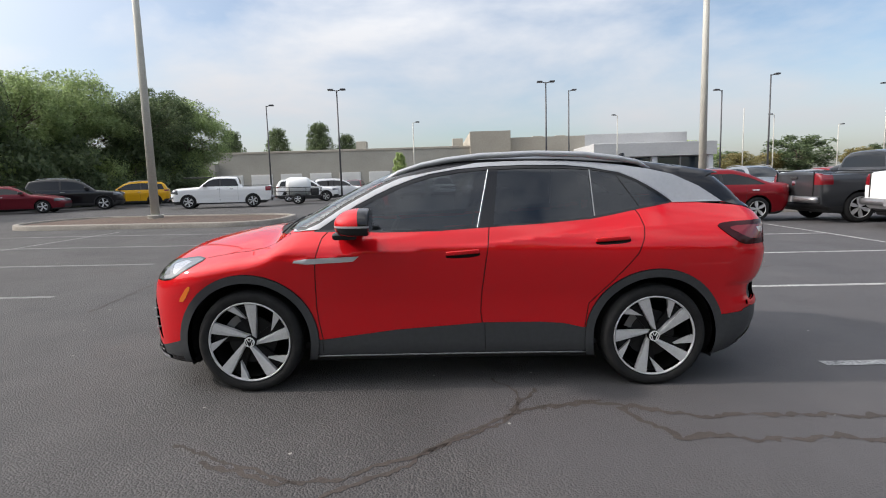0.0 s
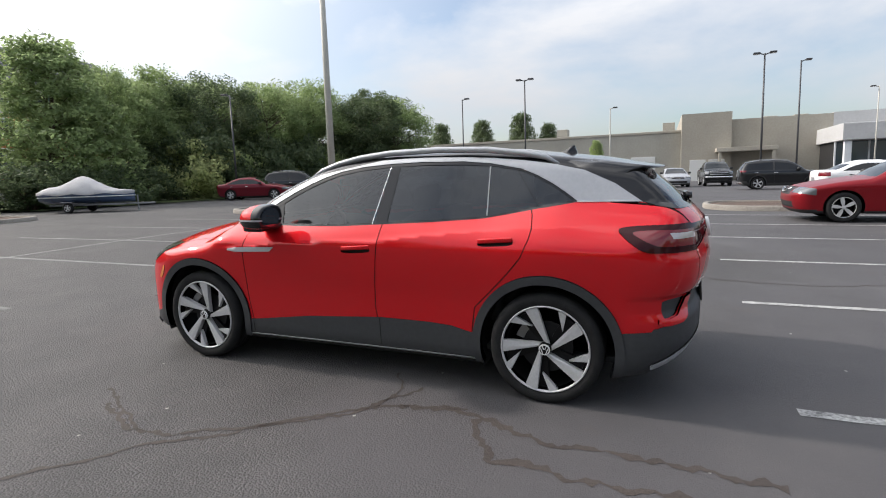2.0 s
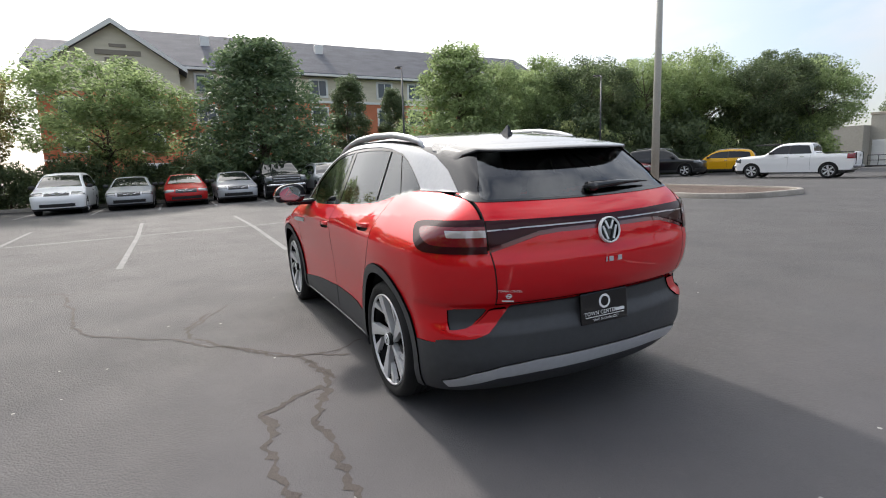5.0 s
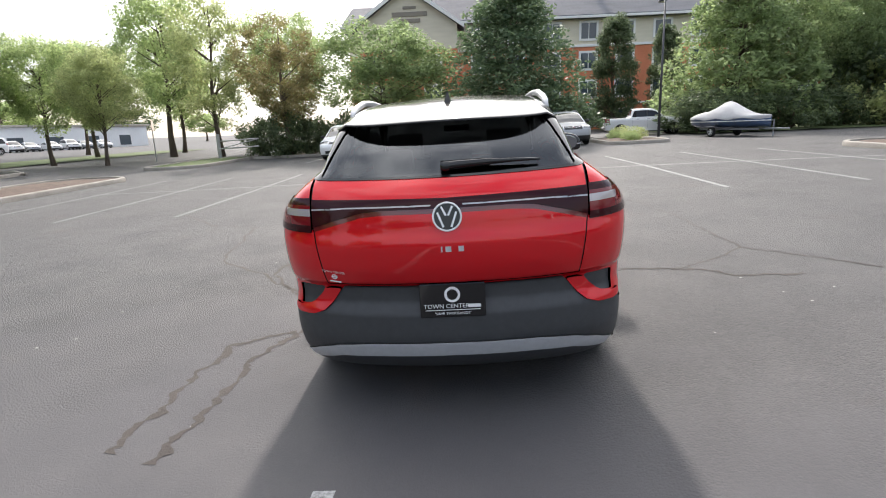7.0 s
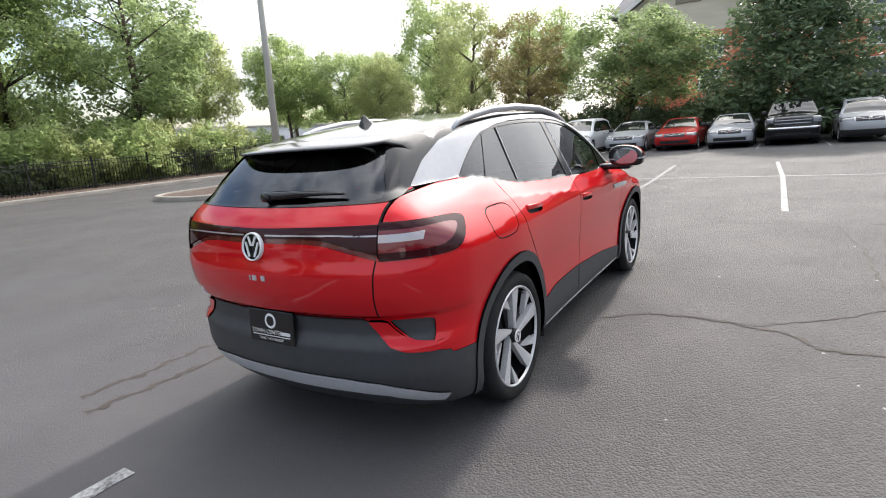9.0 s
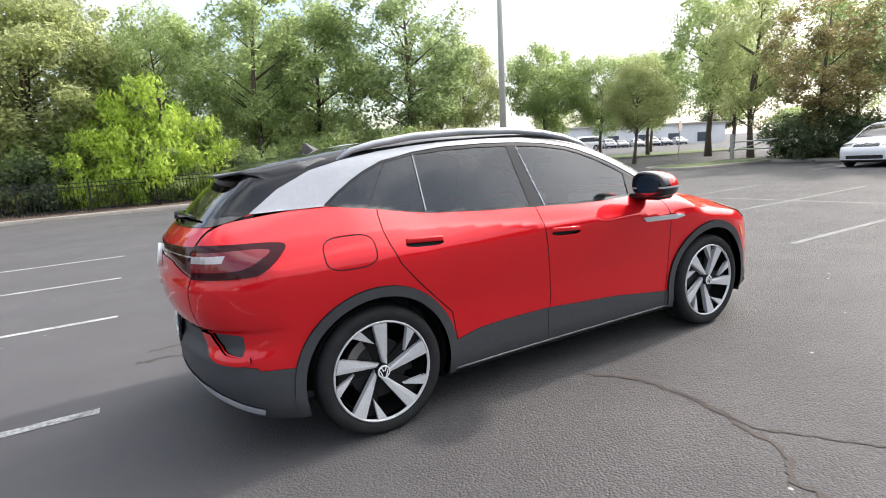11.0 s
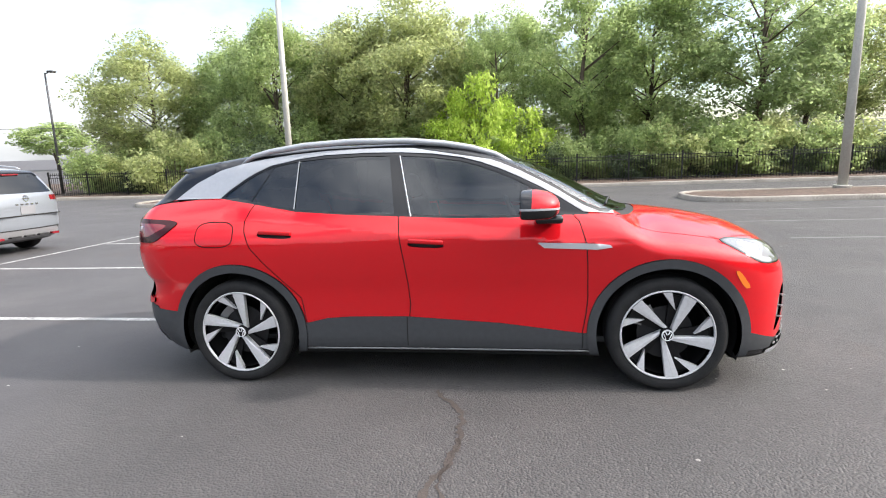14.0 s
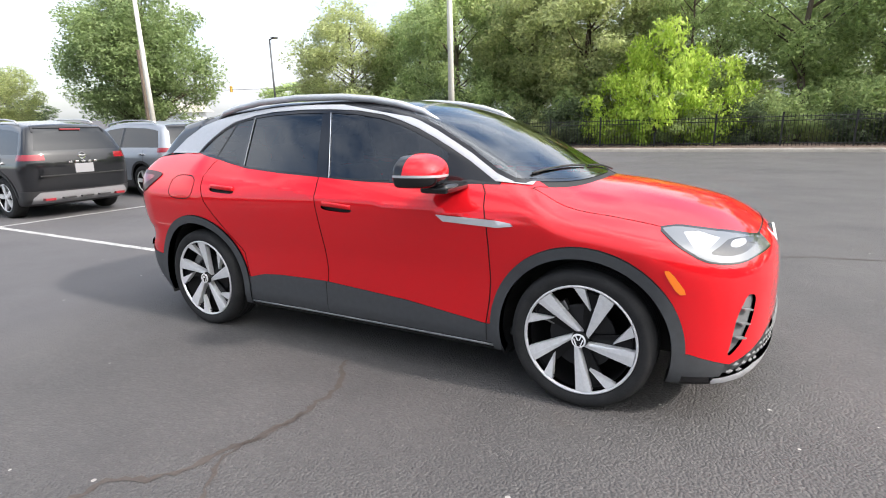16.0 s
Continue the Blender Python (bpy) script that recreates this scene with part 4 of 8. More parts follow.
# ---------------------------------------------------------------- the cabin, seen through the glass
def rounded_block(profile, y0, y1, inset=0.03, n=5):
    """A padded block: a side outline (x, z) swept across y, drawn in towards both ends."""
    cx, cz = sum(p[0] for p in profile) / len(profile), sum(p[1] for p in profile) / len(profile)
    rows_ = []
    for t in np.linspace(-1, 1, 2 * n + 1):
        q = 1 - 0.35 * abs(t) ** 6
        rows_.append([(cx + (x - cx) * (1 - inset + inset * q / 1) * (0.86 + 0.14 * q), y0 + (y1 - y0) * (t + 1) / 2, cz + (z - cz) * (0.86 + 0.14 * q)) for x, z in profile])
    k = len(profile)
    vs = [p for r in rows_ for p in r]
    fs = [(i * k + j, i * k + (j + 1) % k, (i + 1) * k + (j + 1) % k, (i + 1) * k + j) for i in range(len(rows_) - 1) for j in range(k)]
    fs += [tuple(range(k))[::-1], tuple(range((len(rows_) - 1) * k, len(rows_) * k))]
    return vs, fs


SEAT_BACK = [(0.10, 0.56), (0.22, 0.56), (0.34, 0.80), (0.42, 1.06), (0.43, 1.14), (0.37, 1.17), (0.31, 1.14), (0.26, 0.98), (0.16, 0.74)]
SEAT_BASE = [(-0.42, 0.44), (-0.44, 0.56), (-0.38, 0.61), (-0.10, 0.585), (0.14, 0.57), (0.20, 0.50), (0.14, 0.42)]
HEAD_REST = [(0.345, 1.19), (0.36, 1.18), (0.435, 1.19), (0.465, 1.26), (0.465, 1.35), (0.43, 1.375), (0.375, 1.36), (0.345, 1.28)]
for yc in (-0.38, 0.38):
    link("front_seat_cushion", *rounded_block(SEAT_BASE, yc - 0.26, yc + 0.26), seat_cloth, car, "dark grey cloth seat cushion", True)
    link("front_seat_back", *rounded_block(SEAT_BACK, yc - 0.25, yc + 0.25), seat_cloth, car, "dark grey cloth seat back", True)
    link("headrest", *rounded_block(HEAD_REST, yc - 0.13, yc + 0.13), seat_cloth, car, "padded dark headrest", True)
    part("headrest_post", cyl_bm((0.39, yc - 0.06, 1.12), (0.40, yc - 0.06, 1.22), 0.007, 0.007, 6), chrome, car)
    part("headrest_post", cyl_bm((0.39, yc + 0.06, 1.12), (0.40, yc + 0.06, 1.22), 0.007, 0.007, 6), chrome, car)
link("rear_bench", *rounded_block([(x + 0.88, z + 0.02) for x, z in SEAT_BASE], -0.62, 0.62), seat_cloth, car, "dark grey rear bench cushion", True)
link("rear_bench_back", *rounded_block([(x + 0.94, z + 0.0) for x, z in SEAT_BACK], -0.60, 0.60), seat_cloth, car, "dark grey rear bench back", True)
for yc in (-0.36, 0.0, 0.36):
    link("headrest", *rounded_block([(x + 0.93, z * 0.8 + 0.205) for x, z in HEAD_REST], yc - 0.12, yc + 0.12), seat_cloth, car, "padded dark rear headrest", True)
link("dashboard", *rounded_block([(-1.22, 0.70), (-1.20, 1.02), (-1.05, 1.055), (-0.80, 1.05), (-0.66, 1.02), (-0.62, 0.95), (-0.66, 0.84), (-0.78, 0.70)], -0.72, 0.72), cabin_grey, car, "dark padded dashboard", True)
part("cabin_screen", box_bm((-0.66, -0.13, 0.99), (-0.645, 0.13, 1.13), 0.005), black_gloss, car, "black tablet screen on the dashboard")
part("cabin_floor", box_bm((-1.1, -0.74, 0.27), (2.0, 0.74, 0.31), 0.01), cabin_grey, car, "dark carpeted floor")
part("cargo_cover", box_bm((1.42, -0.62, 1.02), (2.06, 0.62, 1.04), 0.005), cabin_grey, car, "dark cargo cover behind the bench")
part("centre_console", box_bm((-0.66, -0.11, 0.31), (0.16, 0.11, 0.70), 0.03), cabin_grey, car, "dark centre console")
tilt_ = Matrix.Translation((-0.46, -0.38, 0.985)) @ Matrix.Rotation(radians(-66), 4, "Y")
wv, wf = tube([tuple(tilt_ @ Vector((0.185 * math.cos(a), 0.185 * math.sin(a), 0))) for a in np.linspace(0, 2 * math.pi, 33)[:-1]], 0.016, 8, True)
link("steering_wheel", wv, wf, cabin_grey, car, "black steering wheel", True)
bm = box_bm((-0.06, -0.08, -0.02), (0.07, 0.08, 0.02), 0.015, None, tilt_)
box_bm((-0.025, -0.18, -0.008), (0.02, 0.18, 0.008), 0.004, bm, tilt_)
box_bm((-0.18, -0.02, -0.008), (0.0, 0.02, 0.008), 0.004, bm, tilt_)
part("wheel_spokes", bm, cabin_grey, car, "black hub and spokes of the steering wheel", True)
part("rear_mirror", box_bm((-0.52, -0.12, 1.355), (-0.49, 0.12, 1.415), 0.012), cabin_grey, car, "dark inside mirror")

# spoiler, fin, wipers
sp_v, sp_f = [], []
ys = np.linspace(-0.612, 0.612, 25)


def roof_at(x, y):
    top = float(z_top(np.float64(x))) - 0.09 * y * y
    side_z = float(z_belt(np.float64(x))) + (float(w_belt(np.float64(x))) - abs(y)) / 0.42
    return -float(smax(np.float64(-top), np.float64(-side_z), 0.09))


for y in ys:
    u = abs(y) / 0.6
    e = 2.055 - 0.09 * u**2 - 0.19 * u**6
    for x, dz in ((e - 0.36, -0.004), (e - 0.20, 0.003), (e - 0.07, 0.008), (e - 0.01, 0.010), (e, 0.002), (e - 0.10, -0.022), (e - 0.30, -0.03)):
        sp_v.append((x, y, roof_at(x, y) + dz))
for i in range(24):
    for k in range(7):
        a, b = i * 7 + k, i * 7 + (k + 1) % 7
        sp_f.append((a, a + 7, b + 7, b))
sp_f += [tuple(range(7)), tuple(range(24 * 7 + 6, 24 * 7 - 1, -1))]
link("roof_spoiler", sp_v, sp_f, black_gloss, car, "glossy black roof spoiler", True)
fv, ff = [], []
for x0, x1, z, w in [(1.30, 1.45, 1.560, 0.030), (1.335, 1.445, 1.582, 0.020), (1.375, 1.435, 1.604, 0.012), (1.405, 1.43, 1.624, 0.005)]:
    fv += [(x0, 0, z), (x0 + (x1 - x0) * 0.4, w, z), (x1, w * 0.7, z), (x1, -w * 0.7, z), (x0 + (x1 - x0) * 0.4, -w, z)]
for k in range(3):
    for i in range(5):
        j = (i + 1) % 5
        ff.append((k * 5 + i, k * 5 + j, k * 5 + 5 + j, k * 5 + 5 + i))
ff.append((15, 16, 17, 18, 19))
link("roof_antenna", fv, ff, black_gloss, car, "black shark-fin antenna")
rgx = lambda y, z: float(x_tail(np.float64(z))) - 0.17 * (abs(y) / 0.9) ** 2 - 0.01
bm = cyl_bm((rgx(0, 1.235) - 0.02, -0.0, 1.255), (rgx(0, 1.235) + 0.035, -0.0, 1.262), 0.028, 0.022)
wp = [(rgx(y, 1.262) + 0.032, y, 1.262 + 0.008 * math.sin(y * 6)) for y in np.linspace(-0.02, 0.44, 8)]
part("wiper_pivot", bm, black_gloss, car, "black wiper pivot", True)
vs, fs = tube(wp, [0.024, 0.022, 0.020, 0.018, 0.013, 0.010, 0.008, 0.006], 8)
link("rear_wiper", vs, fs, black_gloss, car, "black rear wiper arm", True)
for x0, y0, x1, y1 in ((-1.19, -0.62, -1.175, -0.02), (-1.165, 0.04, -1.05, 0.64)):
    wp = [(x0 + (x1 - x0) * t, y0 + (y1 - y0) * t, float(z_top(np.float64(x0 + (x1 - x0) * t)) - 0.15 * (y0 + (y1 - y0) * t) ** 2) + 0.012) for t in np.linspace(0, 1, 8)]
    vs, fs = tube(wp, 0.0065, 6)
    link("front_wiper", vs, fs, dark_mat, car, "black wiper arm", True)

# badge, lettering bars, plate, sticker on the rear
tx = lambda y, z: float(x_tail(np.float64(z))) - 0.17 * (abs(y) / 0.9) ** 2
face = lambda y, z, d: Matrix.Translation((tx(y, z) + d, y, z)) @ Matrix.Rotation(math.atan2(float(x_tail(np.float64(z - 0.03)) - x_tail(np.float64(z + 0.03))), 0.06), 4, "Y").inverted()
vs, fs = lathe([(0.0, -0.01), (0.066, -0.01), (0.069, 0.004)], 40)
bd = link("emblem", vs, fs, black_gloss, car, "round badge with a bright ring")
bd.matrix_basis = face(0, 1.048, 0.012) @ pose(0, 0, 0, 0, 0, -90) @ Matrix.Scale(0.92, 4)
vs, fs = lathe([(0.0635, 0.0), (0.065, 0.008), (0.071, 0.008), (0.073, 0.0), (0.072, -0.012)], 40)
link("ring", vs, fs, white_mark, bd, "", True)
for sx, xo, zo, ln, an in ((1, 0.0165, 0.028, 0.050, 0.45), (-1, -0.0165, 0.028, 0.050, 0.45), (1, 0.033, -0.014, 0.078, 0.36), (-1, -0.033, -0.014, 0.078, 0.36)):
    part("ring_bar", box_bm((-0.005, 0.0, -ln / 2), (0.005, 0.006, ln / 2), 0, None, Matrix.Translation((xo, 0, zo)) @ Matrix.Rotation(sx * an, 4, "Y")), white_mark, bd)
for y, w in ((-0.052, 0.006), (-0.022, 0.026), (0.036, 0.024)):
    nm = part("name_bar", box_bm((-0.001, -w / 2, -0.012), (0.004, w / 2, 0.012)), valance_mat, car, "small bright name bar")
    nm.matrix_basis = face(0.02 + y, 0.902, 0.001)
plate = part("plate", box_bm((-0.012, -0.155, -0.082), (0.004, 0.155, 0.082), 0.004), black_gloss, car, "black dealer plate in a thin frame")
plate.matrix_basis = pose(2.293, 0.0, 0.642, 0, -4, 0)
bm = text_bm("TOWN CENTER", 0.030)
bmesh.ops.transform(bm, matrix=Matrix(((0, 0, 1, 0.0055), (1, 0, 0, -0.03), (0, 1, 0, -0.028), (0, 0, 0, 1))), verts=bm.verts[:])
part("plate_lettering", bm, white_mark, plate, "white lettering")
bm = box_bm((0.004, 0.072, -0.036), (0.006, 0.132, -0.020))
box_bm((0.004, -0.13, -0.0475), (0.006, 0.13, -0.0445), 0, bm)
part("plate_bars", bm, white_mark, plate)
bm = text_bm("\"SAVE THOUSANDS\"", 0.019)
bmesh.ops.transform(bm, matrix=Matrix(((0, 0, 1, 0.0055), (1, 0, 0, 0), (0, 1, 0, -0.063), (0, 0, 0, 1))), verts=bm.verts[:])
part("plate_lettering", bm, white_mark, plate)
vs, fs = lathe([(0.026, 0.0052), (0.036, 0.0062), (0.038, 0.004)], 24)
rg_ob = link("plate_ring", vs, fs, white_mark, plate)
rg_ob.matrix_basis = pose(0, 0, 0.028, 0, 0, -90)
bm = text_bm("TOWN CENTER", 0.017)
bmesh.ops.transform(bm, matrix=Matrix(((0, 0, 1, 0.001), (1, 0, 0, 0), (0, 1, 0, 0.026), (0, 0, 0, 1))), verts=bm.verts[:])
box_bm((-0.001, -0.030, -0.034), (0.002, 0.030, -0.028), 0, bm)
for k in range(12):
    box_bm((-0.001, -0.004, 0.0095), (0.002, 0.004, 0.0135), 0, bm, Matrix.Translation((0, 0, -0.003)) @ Matrix.Rotation(k * math.pi / 6, 4, "X"))
box_bm((-0.001, -0.016, -0.0055), (0.002, 0.016, -0.0005), 0, bm)
st = part("sticker", bm, white_mark, car, "small white dealer sticker")
st.matrix_basis = face(-0.56, 0.775, 0.002) @ pose(0, 0, 0, 0, 0, -16)


# ---------------------------------------------------------------- other vehicles
KINDS = {
    "sedan": dict(top=[(-2.45, 0.58), (-2.36, 0.72), (-2.2, 0.80), (-1.8, 0.90), (-1.2, 0.99), (-0.98, 1.01), (-0.55, 1.22), (-0.15, 1.39), (0.2, 1.45), (0.7, 1.45), (1.15, 1.36), (1.7, 1.13), (1.85, 1.09), (2.35, 1.06), (2.5, 0.98)],
                  tail=[(0.15, 2.05), (0.3, 2.30), (0.55, 2.40), (0.85, 2.42), (1.0, 2.40), (1.1, 2.3), (1.6, 1.9)], nose=[(0.15, -2.2), (0.3, -2.38), (0.5, -2.43), (0.65, -2.42), (0.75, -2.36), (0.9, -2.1)],
                  w=0.915, belt=0.97, tum=0.52, hubs=(-1.42, 1.40), r=0.335, glass=(-0.92, 1.62), lip=-0.1, rear=1.2),
    "suv": dict(top=[(-2.4, 0.7), (-2.28, 0.9), (-2.0, 1.0), (-1.3, 1.09), (-1.08, 1.11), (-0.7, 1.36), (-0.35, 1.57), (0.0, 1.67), (0.6, 1.71), (1.3, 1.69), (1.8, 1.63), (2.2, 1.52)],
                tail=[(0.2, 2.0), (0.35, 2.25), (0.6, 2.32), (0.9, 2.33), (1.1, 2.30), (1.25, 2.22), (1.55, 2.03), (1.75, 1.95)], nose=[(0.15, -2.05), (0.35, -2.27), (0.6, -2.32), (0.8, -2.30), (0.95, -2.2), (1.1, -2.0)],
                w=0.92, belt=1.08, tum=0.40, hubs=(-1.36, 1.35), r=0.36, glass=(-1.0, 2.0), lip=-0.2, rear=1.9),
    "van": dict(top=[(-2.6, 0.6), (-2.48, 0.8), (-2.2, 0.93), (-1.7, 1.08), (-1.5, 1.13), (-0.9, 1.48), (-0.45, 1.68), (0.0, 1.75), (1.2, 1.77), (2.1, 1.70), (2.5, 1.55)],
                tail=[(0.2, 2.2), (0.35, 2.45), (0.7, 2.52), (1.05, 2.5), (1.5, 2.32), (1.8, 2.2)], nose=[(0.15, -2.3), (0.3, -2.48), (0.6, -2.52), (0.75, -2.47), (0.9, -2.3)],
                w=0.98, belt=1.06, tum=0.36, hubs=(-1.55, 1.53), r=0.345, glass=(-1.4, 2.2), lip=-0.55, rear=2.1),
    "pickup": dict(top=[(-2.9, 0.9), (-2.78, 1.12), (-2.5, 1.2), (-1.6, 1.27), (-1.35, 1.29), (-1.0, 1.52), (-0.65, 1.78), (-0.35, 1.88), (0.3, 1.90), (0.85, 1.87), (1.0, 1.75), (1.10, 1.36), (1.2, 1.34), (2.85, 1.34), (3.0, 1.3)],
                   tail=[(0.35, 2.6), (0.5, 2.86), (0.8, 2.9), (1.3, 2.9), (1.9, 2.86)], nose=[(0.2, -2.6), (0.4, -2.82), (0.7, -2.87), (1.0, -2.85), (1.15, -2.75), (1.3, -2.4)],
                   w=0.99, belt=1.26, tum=0.36, hubs=(-1.85, 1.78), r=0.40, glass=(-1.25, 1.02), lip=-0.5, rear=0.9, bed=(1.22, 2.72)),
}
PROTOS = {}
FAR_GROUPS = ("cars on the far sales lot", "cars before the service building", "cars before the roadside store")
plate_mat = material("plate_grey", (0.20, 0.20, 0.21), 0.5)
car_trim = material("dark_car_trim", (0.02, 0.02, 0.021), 0.5)
bumper_mat = varied(material("bumper_steel", (0.30, 0.30, 0.31), 0.35, 0.8), (0.24, 0.24, 0.25), (0.36, 0.36, 0.37), 9)


def vehicle(kind, name, h=0.055):
    """A parked vehicle of a kind, nose along -x, standing at the origin, with its parts."""
    k = KINDS[kind]
    top, tail, nose = curve(k["top"]), curve(k["tail"]), curve(k["nose"])
    zf = k["r"] - 0.14
    wz = curve([(0.1, 0.10), (0.3, 0.045), (0.6, 0.02), (0.85, 0.0), (2.2, 0.0)])

    def width(x, z):
        w = k["w"] - wz(z) - 0.05 * np.clip((z - k["belt"] + 0.2) / 0.2, 0, 1) ** 1.5
        return np.where(z > k["belt"], k["w"] - 0.05 - k["tum"] * (z - k["belt"]), w)

    def field(x, y, z):
        a = np.abs(y)
        q = np.minimum(a / k["w"], 1.3)
        f = smax(a - width(x, z), (z - top(x) + 0.09 * a * a) * 0.8, 0.09)
        f = smax(f, (x - tail(z) + ((0.03 * q**2 + 0.03 * q**8) if kind == "pickup" else (0.10 * q**2 + 0.16 * q**8))) * 0.9, 0.05 if kind == "pickup" else 0.08)
        f = smax(f, (nose(z) + 0.12 * q**2 + 0.22 * q**8 - x) * 0.9, 0.1)
        f = smax(f, zf - z, 0.05)
        if "bed" in k:
            b0, b1 = k["bed"]
            hole = np.maximum(np.maximum(a - (k["w"] - 0.13), 0.75 - z), np.maximum(b0 - x, x - b1))
            f = smax(f, -hole, 0.03)
        return f

    zmax = max(p[1] for p in k["top"]) + 0.08
    x0, x1 = min(p[1] for p in k["nose"]) - 0.1, max(p[1] for p in k["tail"]) + 0.1
    A = shell(field, (x0, -1.5 * h, zf - 0.1), (x1, k["w"] + 0.1, zmax), h)
    A = split(A, lambda x, y, z: -y, 0)[0]
    wheel_r = lambda x, z: np.minimum(np.hypot(x - k["hubs"][0], z - k["r"]), np.hypot(x - k["hubs"][1], z - k["r"]))
    A = split(A, lambda x, y, z: np.maximum(wheel_r(x, z) - k["r"] - 0.05, 0.3 - y), 1)[1]
    g0, g1 = k["glass"]
    on_side = lambda x, y, z: width(x, z) - y - 0.045
    sf = lambda x, y, z: np.maximum(np.maximum(k["belt"] + 0.035 - z, z - (top(x) - 0.15)), np.maximum(on_side(x, y, z), np.maximum(g0 + 0.25 - x, x - g1 + (z - k["belt"]) * 0.4)))
    side, A = split(A, sf, 2)
    mid = 0.5 * (g0 + 0.25 + g1) - 0.05
    fwin, side = split(side, lambda x, y, z: x - mid + 0.04, 1)
    _p, rwin = split(side, lambda x, y, z: x - mid - 0.04, 1)
    ws, A = split(A, lambda x, y, z: np.maximum(np.maximum(g0 - 0.02 + 0.1 * y * y - x, x - k["lip"]), np.maximum(y - width(x, z) + 0.09, k["belt"] + 0.03 - z)), 2)
    if kind == "pickup":
        rw, A = split(A, lambda x, y, z: np.maximum(np.maximum(k["rear"] + 0.03 - x, x - 1.2), np.maximum(y - width(x, z) + 0.12, 1.42 - z)), 2)
    else:
        rw, A = split(A, lambda x, y, z: np.maximum(np.maximum(k["rear"] - x, z - top(k["rear"] + 0 * x) + 0.06), np.maximum(y - width(x, z) + 0.13, k["belt"] + 0.09 - z)), 2)
    zl = 0.72 if kind == "sedan" else 0.9
    zl = zl + (0.12 if kind == "pickup" else 0.0)
    xn, xt = x0 + 0.1, x1 - 0.1
    hl, A = split(A, lambda x, y, z: np.maximum(np.maximum(np.abs(z - zl + 0.15 * (x - xn - 0.2)) - (0.13 if kind == "pickup" else 0.075), (0.68 if kind == "pickup" else 0.50) - y), x - xn - 0.48), 2)
    tl, A = split(A, lambda x, y, z: np.maximum(np.maximum(np.abs(z - (zl + 0.16)) - (0.19 if kind == "pickup" else 0.05 if kind == "suv" else 0.085), (0.76 if kind == "pickup" else 0.58 if kind == "suv" else 0.50) - y), xt - 0.36 - x), 2)
    gr, A = split(A, lambda x, y, z: np.maximum(np.maximum(np.abs(z - zl + 0.02) - (0.19 if kind == "pickup" else 0.085), y - (0.66 if kind == "pickup" else 0.44)), x - xn - 0.3), 2)
    low, A = split(A, lambda x, y, z: np.where(np.abs(x) > 1.9, z - zf - 0.09 - (0.18 if kind == "suv" else 0.08 if kind == "pickup" else 0), z - zf - (0.16 if kind == "suv" else 0.06)), 1)
    # lower air opening, side cladding and rear skid strip
    air, A = split(A, lambda x, y, z: np.maximum(np.maximum(np.abs(z - zf - 0.20) - (0.07 if kind != "pickup" else 0.05), y - 0.62), x - xn - 0.35), 2)
    arch, A = split(A, lambda x, y, z: np.maximum(wheel_r(x, z) - k["r"] - 0.105, 0.4 - y), 1) if kind == "suv" else (A[:0], A)
    skid, low = split(low, lambda x, y, z: np.maximum(np.maximum(np.abs(z - zf - 0.15) - 0.10, y - 0.80 + 0.9 * np.maximum(z - zf - 0.15, 0)), xt - 0.4 - x), 1) if kind == "suv" else (low[:0], low)
    spoil, A = split(A, lambda x, y, z: np.maximum(np.maximum(xt - 0.45 - x, k["belt"] + 0.40 - z), y - width(x, z) + 0.10), 1) if kind == "suv" else (A[:0], A)
    veh = root(name, Matrix(), "parked vehicle", "car")
    panel("air_opening", np.concatenate([air, mirrored(air)]), car_trim, veh, "dark lower air opening", -0.01, 0)
    if kind == "suv":
        panel("skid_strip", np.concatenate([skid, mirrored(skid)]), plate_mat, veh, "silver skid strip", 0.006)
        panel("roof_spoiler", np.concatenate([spoil, mirrored(spoil)]), black_gloss, veh, "black roof spoiler", 0.012)
        part("rear_wiper", box_bm((xt - 0.245, -0.02, k["belt"] + 0.14), (xt - 0.215, 0.42, k["belt"] + 0.165), 0.005), car_trim, veh, "black rear wiper")
        for s in (1, -1):
            for end in split(arch, lambda x, y, z: x, 0):
                panel("arch_trim", end if s == 1 else mirrored(end), car_trim, veh, "dark arch trim", 0.008)
            vs, fs = tube([(x, s * 0.62, float(top(np.float64(x))) + dz) for x, dz in ((-0.2, -0.02), (-0.1, 0.012), (0.5, 0.02), (1.2, 0.02), (1.55, 0.01), (1.65, -0.02))], 0.016, 6)
            link("roof_rail", vs, fs, silver_mat, veh, "silver roof rail", True)
        xg = lambda y, z: float(tail(np.float64(z))) - 0.10 * (y / k["w"]) ** 2 - 0.16 * (y / k["w"]) ** 8
        vs, fs = lathe([(0.046, 0.006), (0.062, 0.008), (0.066, -0.01)], 20)
        link("tail_badge", vs, fs, chrome, veh, "bright ring badge").matrix_basis = pose(xg(0, zl + 0.17) + 0.004, 0, zl + 0.17, 0, 0, -90)
        part("badge_bar", box_bm((xg(0, zl + 0.17) - 0.01, -0.075, zl + 0.158), (xg(0, zl + 0.17) + 0.012, 0.075, zl + 0.182), 0.003), chrome, veh)
        for j in range(5):
            part("name_bar", box_bm((xg(0.2, zl + 0.06) - 0.02, -0.24 + j * 0.105, zl + 0.045), (xg(0.2, zl + 0.06) + 0.012, -0.18 + j * 0.105, zl + 0.08), 0.003), chrome, veh)
        part("brake_strip", box_bm((xt - 0.36, -0.17, k["belt"] + 0.435), (xt - 0.27, 0.17, k["belt"] + 0.462), 0.006), tail_red, veh, "red brake light strip under the spoiler")
